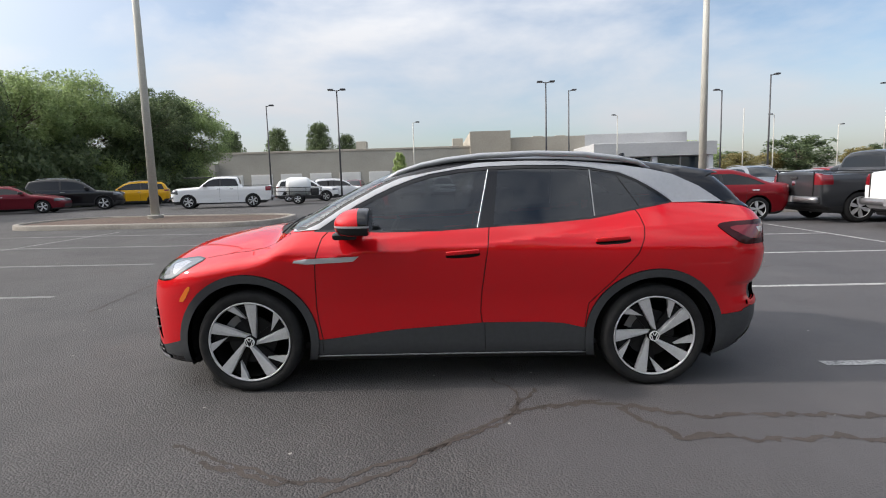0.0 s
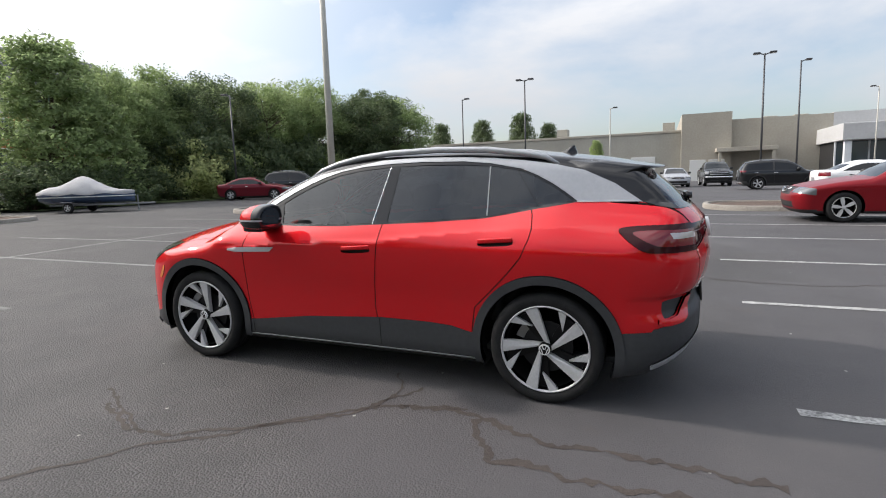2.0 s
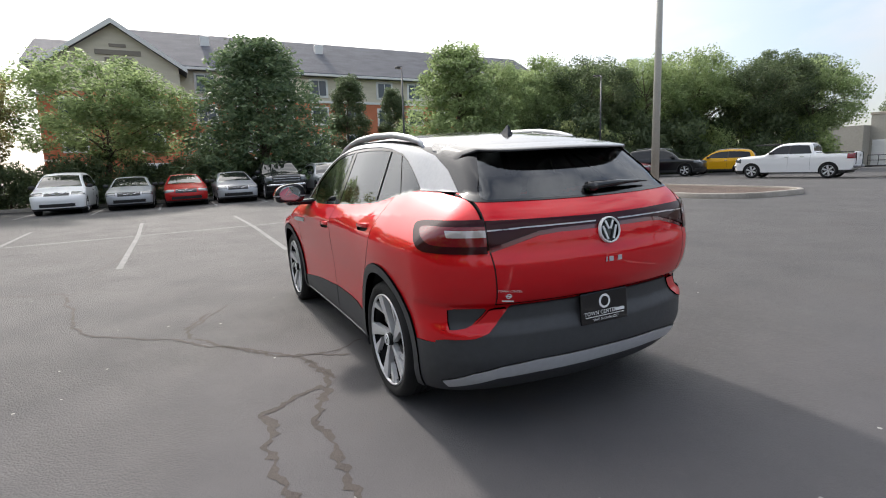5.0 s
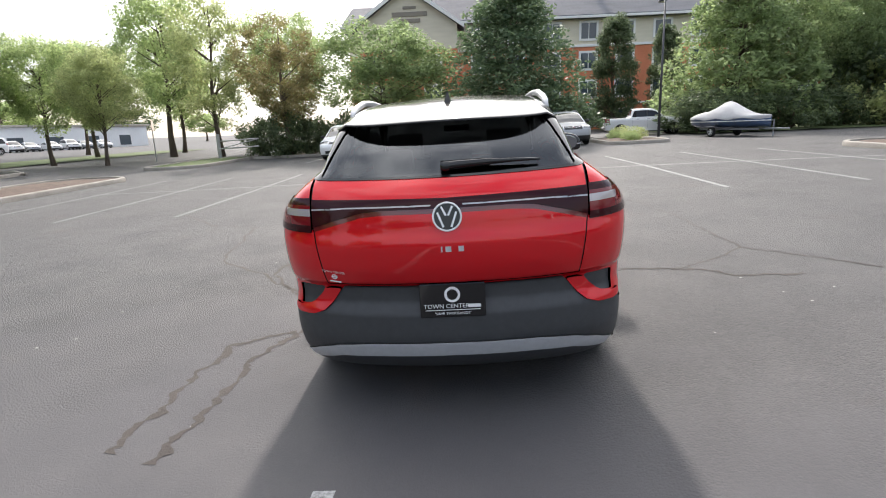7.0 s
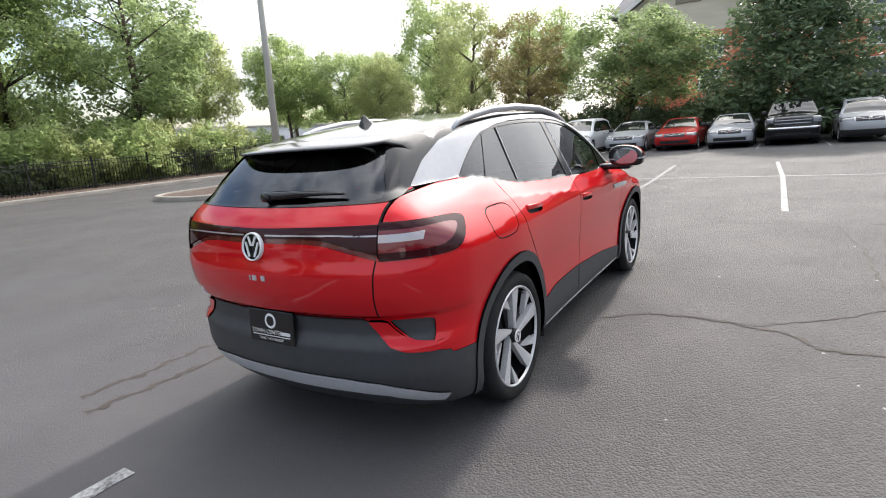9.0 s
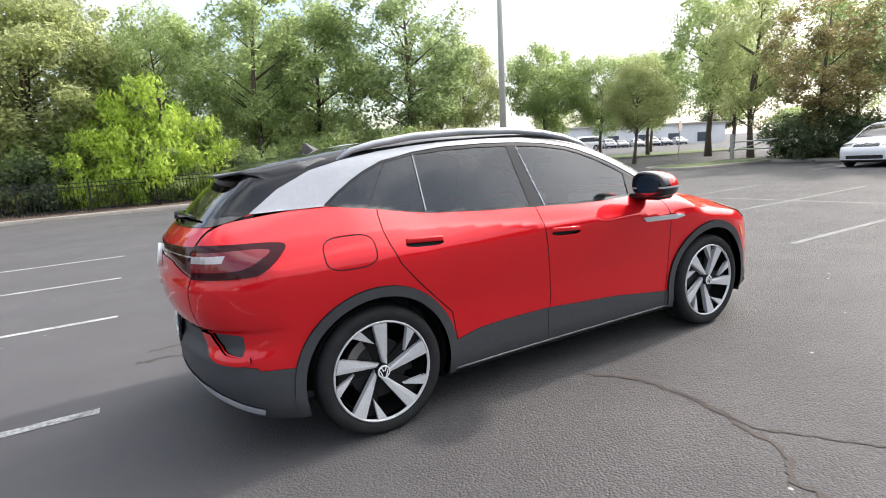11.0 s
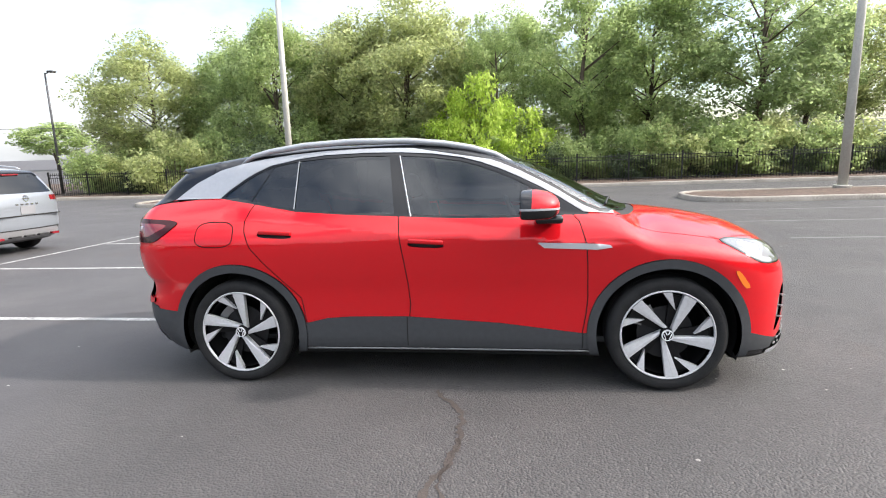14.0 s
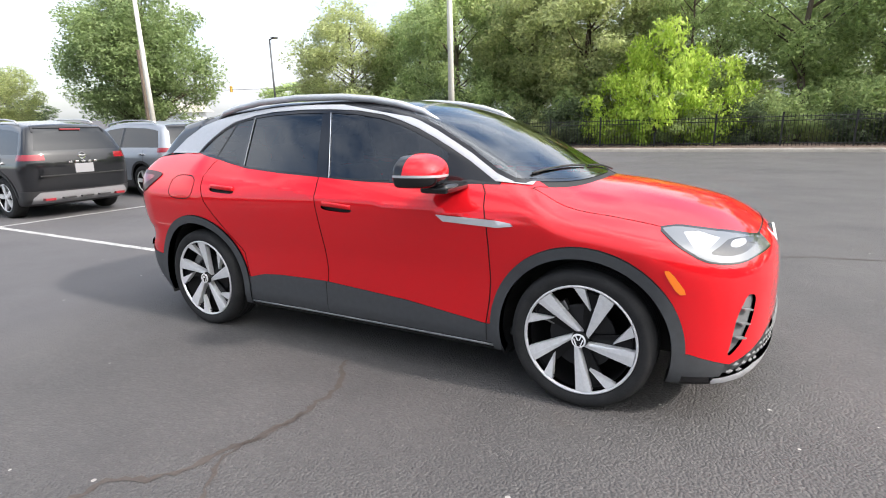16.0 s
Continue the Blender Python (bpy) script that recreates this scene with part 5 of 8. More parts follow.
        part("hatch_line", box_bm((xg(0, zl - 0.12) - 0.05, -0.72, zl - 0.165), (xg(0, zl - 0.12) + 0.006, 0.72, zl - 0.145), 0.004), dark_mat, veh, "dark lower edge of the hatch")
        for j in (-1, 0, 1):
            part("skid_slot", box_bm((xt - 0.12, j * 0.30 - 0.10, zf + 0.115), (xt - 0.015, j * 0.30 + 0.10, zf + 0.145), 0.004), car_trim, veh, "dark slot in the skid strip")
        for s in (1, -1):
            part("reflector", box_bm((xt - 0.16, s * 0.60 - 0.08, zf + 0.10), (xt - 0.045, s * 0.60 + 0.08, zf + 0.145), 0.004), tail_red, veh, "red reflector in the bumper")
    ny = lambda y, z: float(nose(np.float64(z))) + 0.12 * (y / k["w"]) ** 2 + 0.22 * (y / k["w"]) ** 8
    if kind == "pickup":
        for zb in (-0.12, 0.0, 0.12):
            vs, fs = tube([(ny(y, zl + zb - 0.02) - 0.012, y, zl + zb - 0.02) for y in np.linspace(-0.62, 0.62, 9)], 0.022, 6)
            link("grille_bar", vs, fs, silver_mat, veh, "silver grille bar", True)
        vs, fs = tube([(ny(y, zl - 0.33) - 0.02, y, zl - 0.33) for y in np.linspace(-0.92, 0.92, 13)], 0.06, 8)
        link("front_bumper", vs, fs, chrome, veh, "bright front bumper bar", True)
    else:
        for s in (1, -1):
            vs, fs = tube([(ny(y, zl + dz) - 0.006, s * y, zl + dz) for y, dz in ((0.05, -0.05), (0.22, -0.01), (0.40, 0.045))], 0.014, 6)
            link("grille_bar", vs, fs, chrome, veh, "bright grille bar", True)
        part("front_badge", box_bm((ny(0, zl) - 0.02, -0.06, zl - 0.045), (ny(0, zl) + 0.01, 0.06, zl + 0.045), 0.012), chrome, veh, "bright badge")
    for s in (1, -1):
        for px in (mid - 0.04, g1 - 0.55 if kind != "pickup" else 0.95):
            vs, fs = tube([(px, s * (float(width(px, np.float64(z))) + 0.001), z) for z in np.linspace(zf + 0.22, k["belt"] - 0.02, 6)], 0.004, 4)
            link("shut_line", vs, fs, dark_mat, veh, "dark gap beside a door")
    two = lambda P: np.concatenate([P, mirrored(P)])
    panel("body", two(A), white_mark, veh, "", 0, 0.02)
    panel("windshield", two(ws), screen_glass, veh, "dark windshield", 0, 0.01)
    panel("rear_window", two(rw), tint_glass, veh, "dark rear glass", 0, 0.01)
    panel("grille", two(gr), car_trim, veh, "dark grille", -0.01, 0)
    panel("bumper", two(low), car_trim, veh, "dark lower trim", 0.002, 0.02)
    for s in (1, -1):
        m = (lambda P: P) if s == 1 else mirrored
        panel("side_window", m(fwin), tint_glass, veh, "dark side glass", 0, 0.01)
        panel("side_window", m(rwin), tint_glass, veh, "dark side glass", 0, 0.01)
        panel("pillar", m(_p), car_trim, veh, "", 0.001, 0)
        panel("head_lamp", m(hl), lamp_clear, veh, "clear head lamp", 0.003)
        panel("tail_lamp", m(tl), tail_red, veh, "red tail lamp", 0.003)
        bm = box_bm((g0 + 0.28, s * (k["w"] - 0.03), k["belt"] + 0.02), (g0 + 0.46, s * (k["w"] + 0.17), k["belt"] + 0.17), 0.04)
        part("door_mirror", bm, car_trim, veh, "dark door mirror", True)
        for hx in (mid + 0.02, mid + 1.0 if kind != "pickup" else mid + 0.75):
            part("door_handle", box_bm((hx - 0.22, s * (k["w"] - 0.03), k["belt"] - 0.13), (hx - 0.02, s * (k["w"] + 0.02), k["belt"] - 0.095), 0.01), chrome, veh, "bright door handle")
        for hx in k["hubs"]:
            vs, fs = well(k["r"] + 0.052, 0.36, 14)
            ob = link("wheel_well", vs, fs, dark_mat, veh)
            ob.matrix_basis = pose(hx, s * (k["w"] - 0.42), k["r"] + 0.002, 0, 0, 0 if s == 1 else 180)
            wheel_kit("wheel", veh, pose(hx, s * (k["w"] - 0.025), k["r"], 0, 11, 0 if s == 1 else 180), k["r"], k["r"] * 0.68, 0.23, 6 if kind == "pickup" else 5, rim_silver, "plain", 24, False)
    zp = 0.52 if kind == "pickup" else zl - 0.13
    part("plate", box_bm((xt - 0.03, -0.155, zp), (xt + (0.135 if kind == "pickup" else 0.012), 0.155, zp + 0.16), 0.004), plate_mat, veh, "pale number plate")
    if "bed" in k:
        vs, fs = tube([(xt + 0.04 - 0.05 * (y / 0.95) ** 4, y, 0.60) for y in np.linspace(-0.95, 0.95, 11)], 0.085, 8)
        link("rear_bumper", vs, fs, bumper_mat, veh, "dull grey rear step bumper", True)
        part("tailgate_handle", box_bm((xt - 0.02, -0.14, 1.12), (xt + 0.022, 0.14, 1.19), 0.012), car_trim, veh, "dark tailgate handle")
        part("tailgate_badge", cyl_bm((xt - 0.01, 0, 1.02), (xt + 0.012, 0, 1.02), 0.075, 0.07, 20), chrome, veh, "round bright badge")
        for s in (1, -1):
            part("tailgate_gap", box_bm((xt - 0.03, s * 0.755 - 0.006, 0.70), (xt + 0.004, s * 0.755 + 0.006, 1.31)), dark_mat, veh)
        part("bed_rail", box_bm((1.2, -k["w"] + 0.05, 1.325), (2.82, -k["w"] + 0.15, 1.352), 0.008), car_trim, veh)
        part("bed_rail", box_bm((1.2, k["w"] - 0.15, 1.325), (2.82, k["w"] - 0.05, 1.352), 0.008), car_trim, veh)
    return veh


PAINTS = {n: paint("paint_" + n, c, m) for n, c, m in (
    ("white", (0.80, 0.80, 0.80), 0), ("silver", (0.42, 0.43, 0.45), 0.2), ("steel", (0.26, 0.28, 0.31), 0.4), ("black", (0.006, 0.0065, 0.008), 0), ("charcoal", (0.045, 0.047, 0.052), 0.3),
    ("maroon", (0.16, 0.012, 0.022), 0.3), ("crimson", (0.24, 0.008, 0.014), 0.3), ("yellow", (0.68, 0.36, 0.012), 0), ("red", (0.42, 0.015, 0.015), 0))}

for pm in PAINTS.values():
    bsdf(pm).inputs["Specular IOR Level"].default_value = 0.15
    bsdf(pm).inputs["Coat Weight"].default_value = 0.4
bsdf(PAINTS["black"]).inputs["Coat Weight"].default_value = 1.0
bsdf(PAINTS["charcoal"]).inputs["Coat Weight"].default_value = 0.8


def park(kind, name, x, y, yaw, colour, label, category="car", group="", scale=1.0):
    m = on_ground(x, y, yaw)
    key = (kind, group in FAR_GROUPS)
    if key in PROTOS:
        v = copy_thing(PROTOS[key], m)
        v.name = name
    else:
        v = vehicle(kind, name, 0.10 if key[1] else 0.055)
        v.matrix_world = m
        PROTOS[key] = v
    if scale != 1.0:
        v.scale = (scale, scale, scale)
    for o in v.children:
        if o.name.startswith("body"):
            o.material_slots[0].link = "OBJECT"
            o.material_slots[0].material = PAINTS[colour]
    if group:
        v["group"] = group
    return tagged(v, label, category)


# north side, beside and behind the island
park("sedan", "sedan", 7.2, 11.0, 0, "crimson", "dark red four-door sedan parked on the lot")
park("pickup", "pickup_truck", 12.5, 10.2, 180, "charcoal", "dark grey crew-cab pickup parked tail out", "pickup")
park("pickup", "pickup_truck", 13.1, 7.6, 180, "white", "white pickup parked beside a dark pickup", "pickup")
park("suv", "sport_utility", 17.5, 13.4, 180, "black", "black sport utility parked behind the pickups", "suv")
park("pickup", "pickup_truck", -12.4, 26.3, 16, "white", "white crew-cab pickup with a roof rack on the far lot", "pickup", "", 0.92)
park("suv", "sport_utility", -20.9, 32.2, 25, "yellow", "bright yellow boxy sport utility under the trees", "suv")
park("suv", "sport_utility", -21.6, 27.6, 205, "black", "black sport utility parked under the trees", "suv", "", 1.08)
park("sedan", "sedan", -22.4, 24.0, 200, "maroon", "dark red sedan parked by the tree line")
park("suv", "sport_utility", -10.0, 36.3, 190, "white", "white sport utility behind the sprayer trailer", "suv")
park("suv", "sport_utility", -8.2, 39.5, 200, "white", "white sport utility on the far lot", "suv")
ROW = "cars before the service building"
for x, y, yaw, kd, c, lb, ct in ((8.6, 32.5, 180, "suv", "black", "black sport utility before the showroom", "suv"), (10.6, 24.0, 185, "sedan", "white", "white sedan parked before the showroom", "car"),
                                 (-2.6, 40.5, 100, "pickup", "silver", "silver pickup before the service bays", "pickup"), (0.2, 41.0, 95, "suv", "white", "white sport utility before the service bays", "suv"),
                                 (3.0, 41.0, 95, "sedan", "silver", "silver sedan before the service bays", "car"), (-5.4, 45.0, 70, "sedan", "black", "black sedan before the service bays", "car"),
                                 (-8.2, 47.0, 90, "suv", "maroon", "dark red sport utility before the service bays", "suv"), (6.0, 44.0, 92, "pickup", "black", "dark pickup before the service bays", "pickup"),
                                 (9.4, 46.5, 90, "suv", "crimson", "red sport utility before the service bays", "suv"), (-12.5, 48.0, 90, "sedan", "silver", "pale sedan before the service bays", "car")):
    park(kd, {"suv": "sport_utility", "pickup": "pickup_truck"}.get(kd, kd), x, y, yaw, c, lb, ct, ROW)
FAR = "cars on the far sales lot"
pool = ["steel", "silver", "black", "white", "crimson", "charcoal"]
for i in range(12):
    kd = ("suv", "sedan", "suv", "pickup")[i % 4]
    park(kd, {"suv": "sport_utility", "pickup": "pickup_truck"}.get(kd, kd), 15.5 + (i % 6) * 3.1 + (i // 6) * 1.3, 22 + (i // 6) * 13 + (i % 3) * 0.3, 88 + (i * 37) % 9, pool[i % 6], pool[i % 6] + " vehicle parked in a row on the sales lot", "suv" if kd == "suv" else "car", FAR)
for i in range(16):
    kd = ("sedan", "suv", "suv", "sedan", "pickup")[i % 5]
    park(kd, {"suv": "sport_utility", "pickup": "pickup_truck"}.get(kd, kd), 25.0 + (i % 8) * 2.9 + (i // 8) * 2.4, 45 + (i // 8) * 11 + (i % 3) * 0.3, 86 + (i * 31) % 9, pool[(i * 5 + 2) % 6], pool[(i * 5 + 2) % 6] + " vehicle parked in a row on the sales lot", "suv" if kd == "suv" else "car", FAR)
# hotel row, noses out
HOTEL = "cars parked before the hotel hedge"
for x, y, kd, c, lb, ct in ((-21.9, -6.1, "van", "white", "white minivan parked nose out before the hedge", "minivan"), (-21.9, -3.7, "sedan", "silver", "silver sedan parked nose out before the hedge", "car"), (-21.9, -1.6, "sedan", "red", "red coupe parked nose out before the hedge", "car"),
                            (-21.8, 0.45, "sedan", "silver", "pale silver sedan parked nose out before the hedge", "car"), (-22.3, 2.55, "pickup", "black", "black pickup with a large grille parked nose out", "pickup"), (-21.7, 4.85, "suv", "silver", "silver crossover parked nose out beside a black pickup", "suv")):
    park(kd, {"suv": "sport_utility", "pickup": "pickup_truck", "van": "minivan"}.get(kd, kd), x - 0.9, y, 180, c, lb, ct, HOTEL, 0.93)
park("pickup", "pickup_truck", -29.8, 10.9, 262, "white", "old white pickup behind the planted island", "pickup", "", 0.84)
# east side
park("suv", "sport_utility", 10.7, -2.0, 180, "black", "black crossover parked tail out", "suv")
park("suv", "sport_utility", 11.25, -4.9, 180, "steel", "silver grey crossover parked tail out beside a black one", "suv")


# ---------------------------------------------------------------- paving
def asphalt_material():
    """Two pavings: darker sealed tarmac and, west of a ragged edge, older coarse stone-grey tarmac."""
    m = material("asphalt", (0.05, 0.05, 0.052), 0.8, 0, 0, 0.38)
    nt = m.node_tree
    n, l = nt.nodes, nt.links
    co = n.new("ShaderNodeTexCoord")

    def noise_tex(scale, detail=3, rough=0.55):
        t = n.new("ShaderNodeTexNoise")
        t.inputs["Scale"].default_value, t.inputs["Detail"].default_value, t.inputs["Roughness"].default_value = scale, detail, rough
        l.new(co.outputs["Object"], t.inputs["Vector"])
        return t.outputs["Fac"]

    def math_node(op, a, b=None, clamp=False):
        t = n.new("ShaderNodeMath")
        t.operation, t.use_clamp = op, clamp
        for i, v in enumerate((a, b)):
            if v is None:
                continue
            if isinstance(v, (int, float)):
                t.inputs[i].default_value = v
            else:
                l.new(v, t.inputs[i])
        return t.outputs[0]

    def ramp(fac, stops):
        r = n.new("ShaderNodeValToRGB")
        e = r.color_ramp.elements
        while len(e) < len(stops):
            e.new(0.5)
        for k, (p, c) in zip(e, stops):
            k.position, k.color = p, (*c, 1)
        l.new(fac, r.inputs["Fac"])
        return r.outputs["Color"]

    def mix(fac, a, b):
        t = n.new("ShaderNodeMix")
        t.data_type = "RGBA"
        if isinstance(fac, (int, float)):
            t.inputs["Factor"].default_value = fac
        else:
            l.new(fac, t.inputs["Factor"])
        l.new(a, t.inputs["A"])
        l.new(b, t.inputs["B"])
        return t.outputs["Result"]

    sx = n.new("ShaderNodeSeparateXYZ")
    l.new(co.outputs["Object"], sx.inputs[0])
    north = math_node("MULTIPLY", math_node("SUBTRACT", sx.outputs["Y"], 0.7), 0.8, True)
    edge = math_node("ADD", math_node("SUBTRACT", sx.outputs["X"], math_node("MULTIPLY", north, 1.3)), math_node("MULTIPLY", math_node("SUBTRACT", noise_tex(0.35, 4), 0.5), 9.0))
    coarse = math_node("MULTIPLY", math_node("SUBTRACT", 2.2, edge), 0.55, True)
    sealed = ramp(noise_tex(0.5, 6, 0.65), [(0.3, (0.060, 0.058, 0.061)), (0.55, (0.073, 0.070, 0.073)), (0.75, (0.090, 0.085, 0.086))])
    grain = ramp(noise_tex(210, 2), [(0.3, (0.86, 0.86, 0.86)), (0.7, (1.12, 1.12, 1.12))])
    mu = n.new("ShaderNodeMix")
    mu.data_type, mu.blend_type = "RGBA", "MULTIPLY"
    mu.inputs["Factor"].default_value = 1.0
    l.new(sealed, mu.inputs["A"])
    l.new(grain, mu.inputs["B"])
    vor = n.new("ShaderNodeTexVoronoi")
    vor.inputs["Scale"].default_value = 82
    l.new(co.outputs["Object"], vor.inputs["Vector"])
    stone = n.new("ShaderNodeSeparateColor")
    l.new(vor.outputs["Color"], stone.inputs[0])
    chips = ramp(stone.outputs[0], [(0.0, (0.058, 0.056, 0.057)), (0.5, (0.065, 0.063, 0.064)), (0.9, (0.072, 0.070, 0.070)), (1.0, (0.088, 0.085, 0.084))])
    worn = ramp(noise_tex(0.9, 5, 0.6), [(0.3, (0.80, 0.80, 0.80)), (0.7, (1.12, 1.10, 1.08))])
    mu2 = n.new("ShaderNodeMix")
    mu2.data_type, mu2.blend_type = "RGBA", "MULTIPLY"
    mu2.inputs["Factor"].default_value = 1.0
    l.new(chips, mu2.inputs["A"])
    l.new(worn, mu2.inputs["B"])
    colour = mix(coarse, mu.outputs["Result"], mu2.outputs["Result"])
    # scattered pale specks and brown stains
    sp = n.new("ShaderNodeTexVoronoi")
    sp.inputs["Scale"].default_value = 3.2
    l.new(co.outputs["Object"], sp.inputs["Vector"])
    speck = math_node("LESS_THAN", sp.outputs["Distance"], 0.035)
    pale = n.new("ShaderNodeRGB")
    pale.outputs[0].default_value = (0.33, 0.32, 0.30, 1)
    colour = mix(math_node("MULTIPLY", speck, 0.8), colour, pale.outputs[0])
    brown = n.new("ShaderNodeRGB")
    brown.outputs[0].default_value = (0.085, 0.066, 0.055, 1)
    stain = math_node("MULTIPLY", math_node("SUBTRACT", noise_tex(0.8, 5, 0.7), 0.60), 5.0, True)
    colour = mix(math_node("MULTIPLY", stain, 0.5), colour, brown.outputs[0])
    l.new(colour, bsdf(m).inputs["Base Color"])
    rr = n.new("ShaderNodeMapRange")
    rr.inputs["To Min"].default_value, rr.inputs["To Max"].default_value = 0.66, 0.9
    l.new(noise_tex(1.3, 4), rr.inputs["Value"])
    l.new(rr.outputs["Result"], bsdf(m).inputs["Roughness"])
    h1 = math_node("MULTIPLY", vor.outputs["Distance"], math_node("ADD", math_node("MULTIPLY", coarse, -0.9), -0.15))
    h2 = math_node("ADD", h1, math_node("MULTIPLY", noise_tex(260, 2), 0.25))
    bu = n.new("ShaderNodeBump")
    bu.inputs["Strength"].default_value, bu.inputs["Distance"].default_value = 0.55, 0.014
    l.new(h2, bu.inputs["Height"])
    l.new(bu.outputs["Normal"], bsdf(m).inputs["Normal"])
    return m


asphalt = asphalt_material()
reach = [-1800, -900, -400, -200, -120, -90] + list(range(-72, 73, 3)) + [90, 120, 200, 400, 900, 1800]
nr = len(reach)
g = link("ground", [(x, y, float(gz(x, y))) for x in reach for y in reach], [(i * nr + j, (i + 1) * nr + j, (i + 1) * nr + j + 1, i * nr + j + 1) for i in range(nr - 1) for j in range(nr - 1)], asphalt, None, "weathered grey asphalt parking lot with cracks", True)
tagged(g, "", "ground", "", "structure")

line_paint = varied(material("worn_line_paint", (0.6, 0.6, 0.58), 0.7), (0.10, 0.10, 0.10), (0.50, 0.50, 0.485), 7, 6, 48, 0.6)
old_paint = varied(material("faded_line_paint", (0.3, 0.3, 0.29), 0.75), (0.085, 0.085, 0.085), (0.27, 0.27, 0.265), 5, 6, 40, 0.55)
ghost_paint = varied(material("nearly_gone_line_paint", (0.13, 0.13, 0.13), 0.8), (0.075, 0.075, 0.075), (0.17, 0.17, 0.168), 4, 6, 40, 0.55)
sealant = varied(material("crack_sealant", (0.06, 0.05, 0.045), 0.82, 0, 0, 0.28), (0.043, 0.036, 0.033), (0.070, 0.058, 0.052), 3, 5, 60, 0.5, 0.3, 80)


def draped(pts, width, lift, rng=None, ragged=0.0, step=0.12, wander=0.0):
    """A strip on the paving along points, with an uneven edge."""
    path = []
    for (ax, ay), (bx, by) in zip(pts[:-1], pts[1:]):
        n = max(1, int(math.hypot(bx - ax, by - ay) / step))
        path += [(ax + (bx - ax) * k / n, ay + (by - ay) * k / n) for k in range(n)]
    path.append(pts[-1])
    vs, fs = [], []
    off = 0.0
    for i, (x, y) in enumerate(path):
        px, py = path[max(i - 1, 0)]
        qx, qy = path[min(i + 1, len(path) - 1)]
        d = math.hypot(qx - px, qy - py) or 1
        nx, ny = -(qy - py) / d, (qx - px) / d
        r1 = r2 = width / 2
        if rng:
            r1 *= 1 + ragged * rng.uniform(-1, 1)
            r2 *= 1 + ragged * rng.uniform(-1, 1)
            off = 0.85 * off + wander * rng.uniform(-1, 1)
        for s, r in ((1, r1), (-1, r2)):
            X, Y = x + nx * (off + s * r), y + ny * (off + s * r)
            vs.append((X, Y, float(gz(X, Y)) + lift))
    for i in range(len(path) - 1):
        fs.append((2 * i, 2 * i + 1, 2 * i + 3, 2 * i + 2))
    return vs, fs


rng = random.Random(4)


def stall_line(pts, mat=None, width=0.09, label="worn white stall line painted on the asphalt"):
    vs, fs = draped(pts, width, 0.004, rng, 0.10, 0.10)
    tagged(link("stall_line", vs, fs, mat or line_paint), label, "line marking", "painted stall lines", "structure")


for k, y in enumerate((-3.32, -0.55, 2.07, 4.62, 7.18, 9.55, 12.0)):
    stall_line([(2.78 + 0.03 * k, y), (8.35, y + 0.02)])
stall_line([(8.4, -9.4), (8.4, 9.4)])
for y in (-6.0, -8.6):
    stall_line([(2.8, y), (8.3, y)])
for y in (-10.2, -7.85, -5.45, -2.85, -0.36, 2.2, 4.6, 7.0, 9.4):
    stall_line([(-4.95, y), (-9.6, y), (-13.2, y - 0.1)], old_paint if y > 1 else ghost_paint)
stall_line([(-9.7, -10.2), (-9.65, 0.6)], ghost_paint)
stall_line([(-9.65, 0.6), (-9.5, 4.5), (-8.95, 10.4)], old_paint)
for y in (16.5, 19.0, 21.5, 24.0, 26.5, 29.0):
    stall_line([(-3.0, y), (2.0, y)], old_paint)
for y in (-7.3, -4.9, -2.65, -0.55, 1.45, 3.7):
    stall_line([(-19.4, y), (-24.0, y)], old_paint)


def crack(pts, width=0.05, wander=0.014):
    vs, fs = draped(pts, width * 0.58, 0.003, rng, 0.9, 0.03, wander)
    tagged(link("sealed_crack", vs, fs, sealant), "brown sealed crack wandering over the asphalt", "crack", "cracks in the asphalt", "structure")


crack([(-1.36, -1.80), (-0.9, -1.98), (-0.57, -1.95), (-0.16, -1.71), (0.19, -1.40), (0.53, -1.20), (0.95, -1.1)], 0.05)
crack([(-3.8, -4.2), (-3.4, -3.3), (-2.3, -3.1), (-1.2, -2.82), (-0.66, -2.15), (0.27, -1.40), (0.55, -0.9)], 0.05)
crack([(0.53, -1.23), (0.82, -1.16), (1.02, -1.19), (1.46, -1.37), (1.8, -1.34), (2.15, -1.37), (2.6, -1.42)], 0.075, 0.02)
crack([(1.06, -1.22), (1.13, -1.48), (1.25, -1.65), (1.7, -1.65), (2.1, -1.62), (2.5, -1.7)], 0.075, 0.02)
crack([(0.40, -1.30), (0.43, -0.95), (0.28, -0.72)], 0.035)
crack([(-0.75, -2.0), (-1.1, -1.85), (-1.59, -1.62)], 0.04)
crack([(-5.2, -5.4), (-4.3, -4.6), (-3.6, -4.0)], 0.05)
crack([(0.02, 0.95), (-0.15, 1.25), (-0.19, 1.55), (-0.12, 1.92), (-0.02, 2.15), (0.16, 2.33), (0.2, 2.9)], 0.05)
crack([(-0.17, 1.55), (-0.14, 1.98), (-0.5, 2.55), (-0.77, 2.82), (-1.5, 2.85), (-2.31, 2.85), (-3.95, 2.72)], 0.03)
crack([(-0.77, 2.82), (-0.5, 3.1), (0.1, 3.6)], 0.03)
crack([(-4.0, 1.4), (-4.05, 2.6), (-4.1, 3.9), (-4.3, 5.2)], 0.035)
crack([(2.6, 3.2), (3.6, 3.0), (4.9, 3.4)], 0.03)
crack([(-7.5, -3.5), (-6.2, -2.9), (-4.6, -3.2)], 0.04)

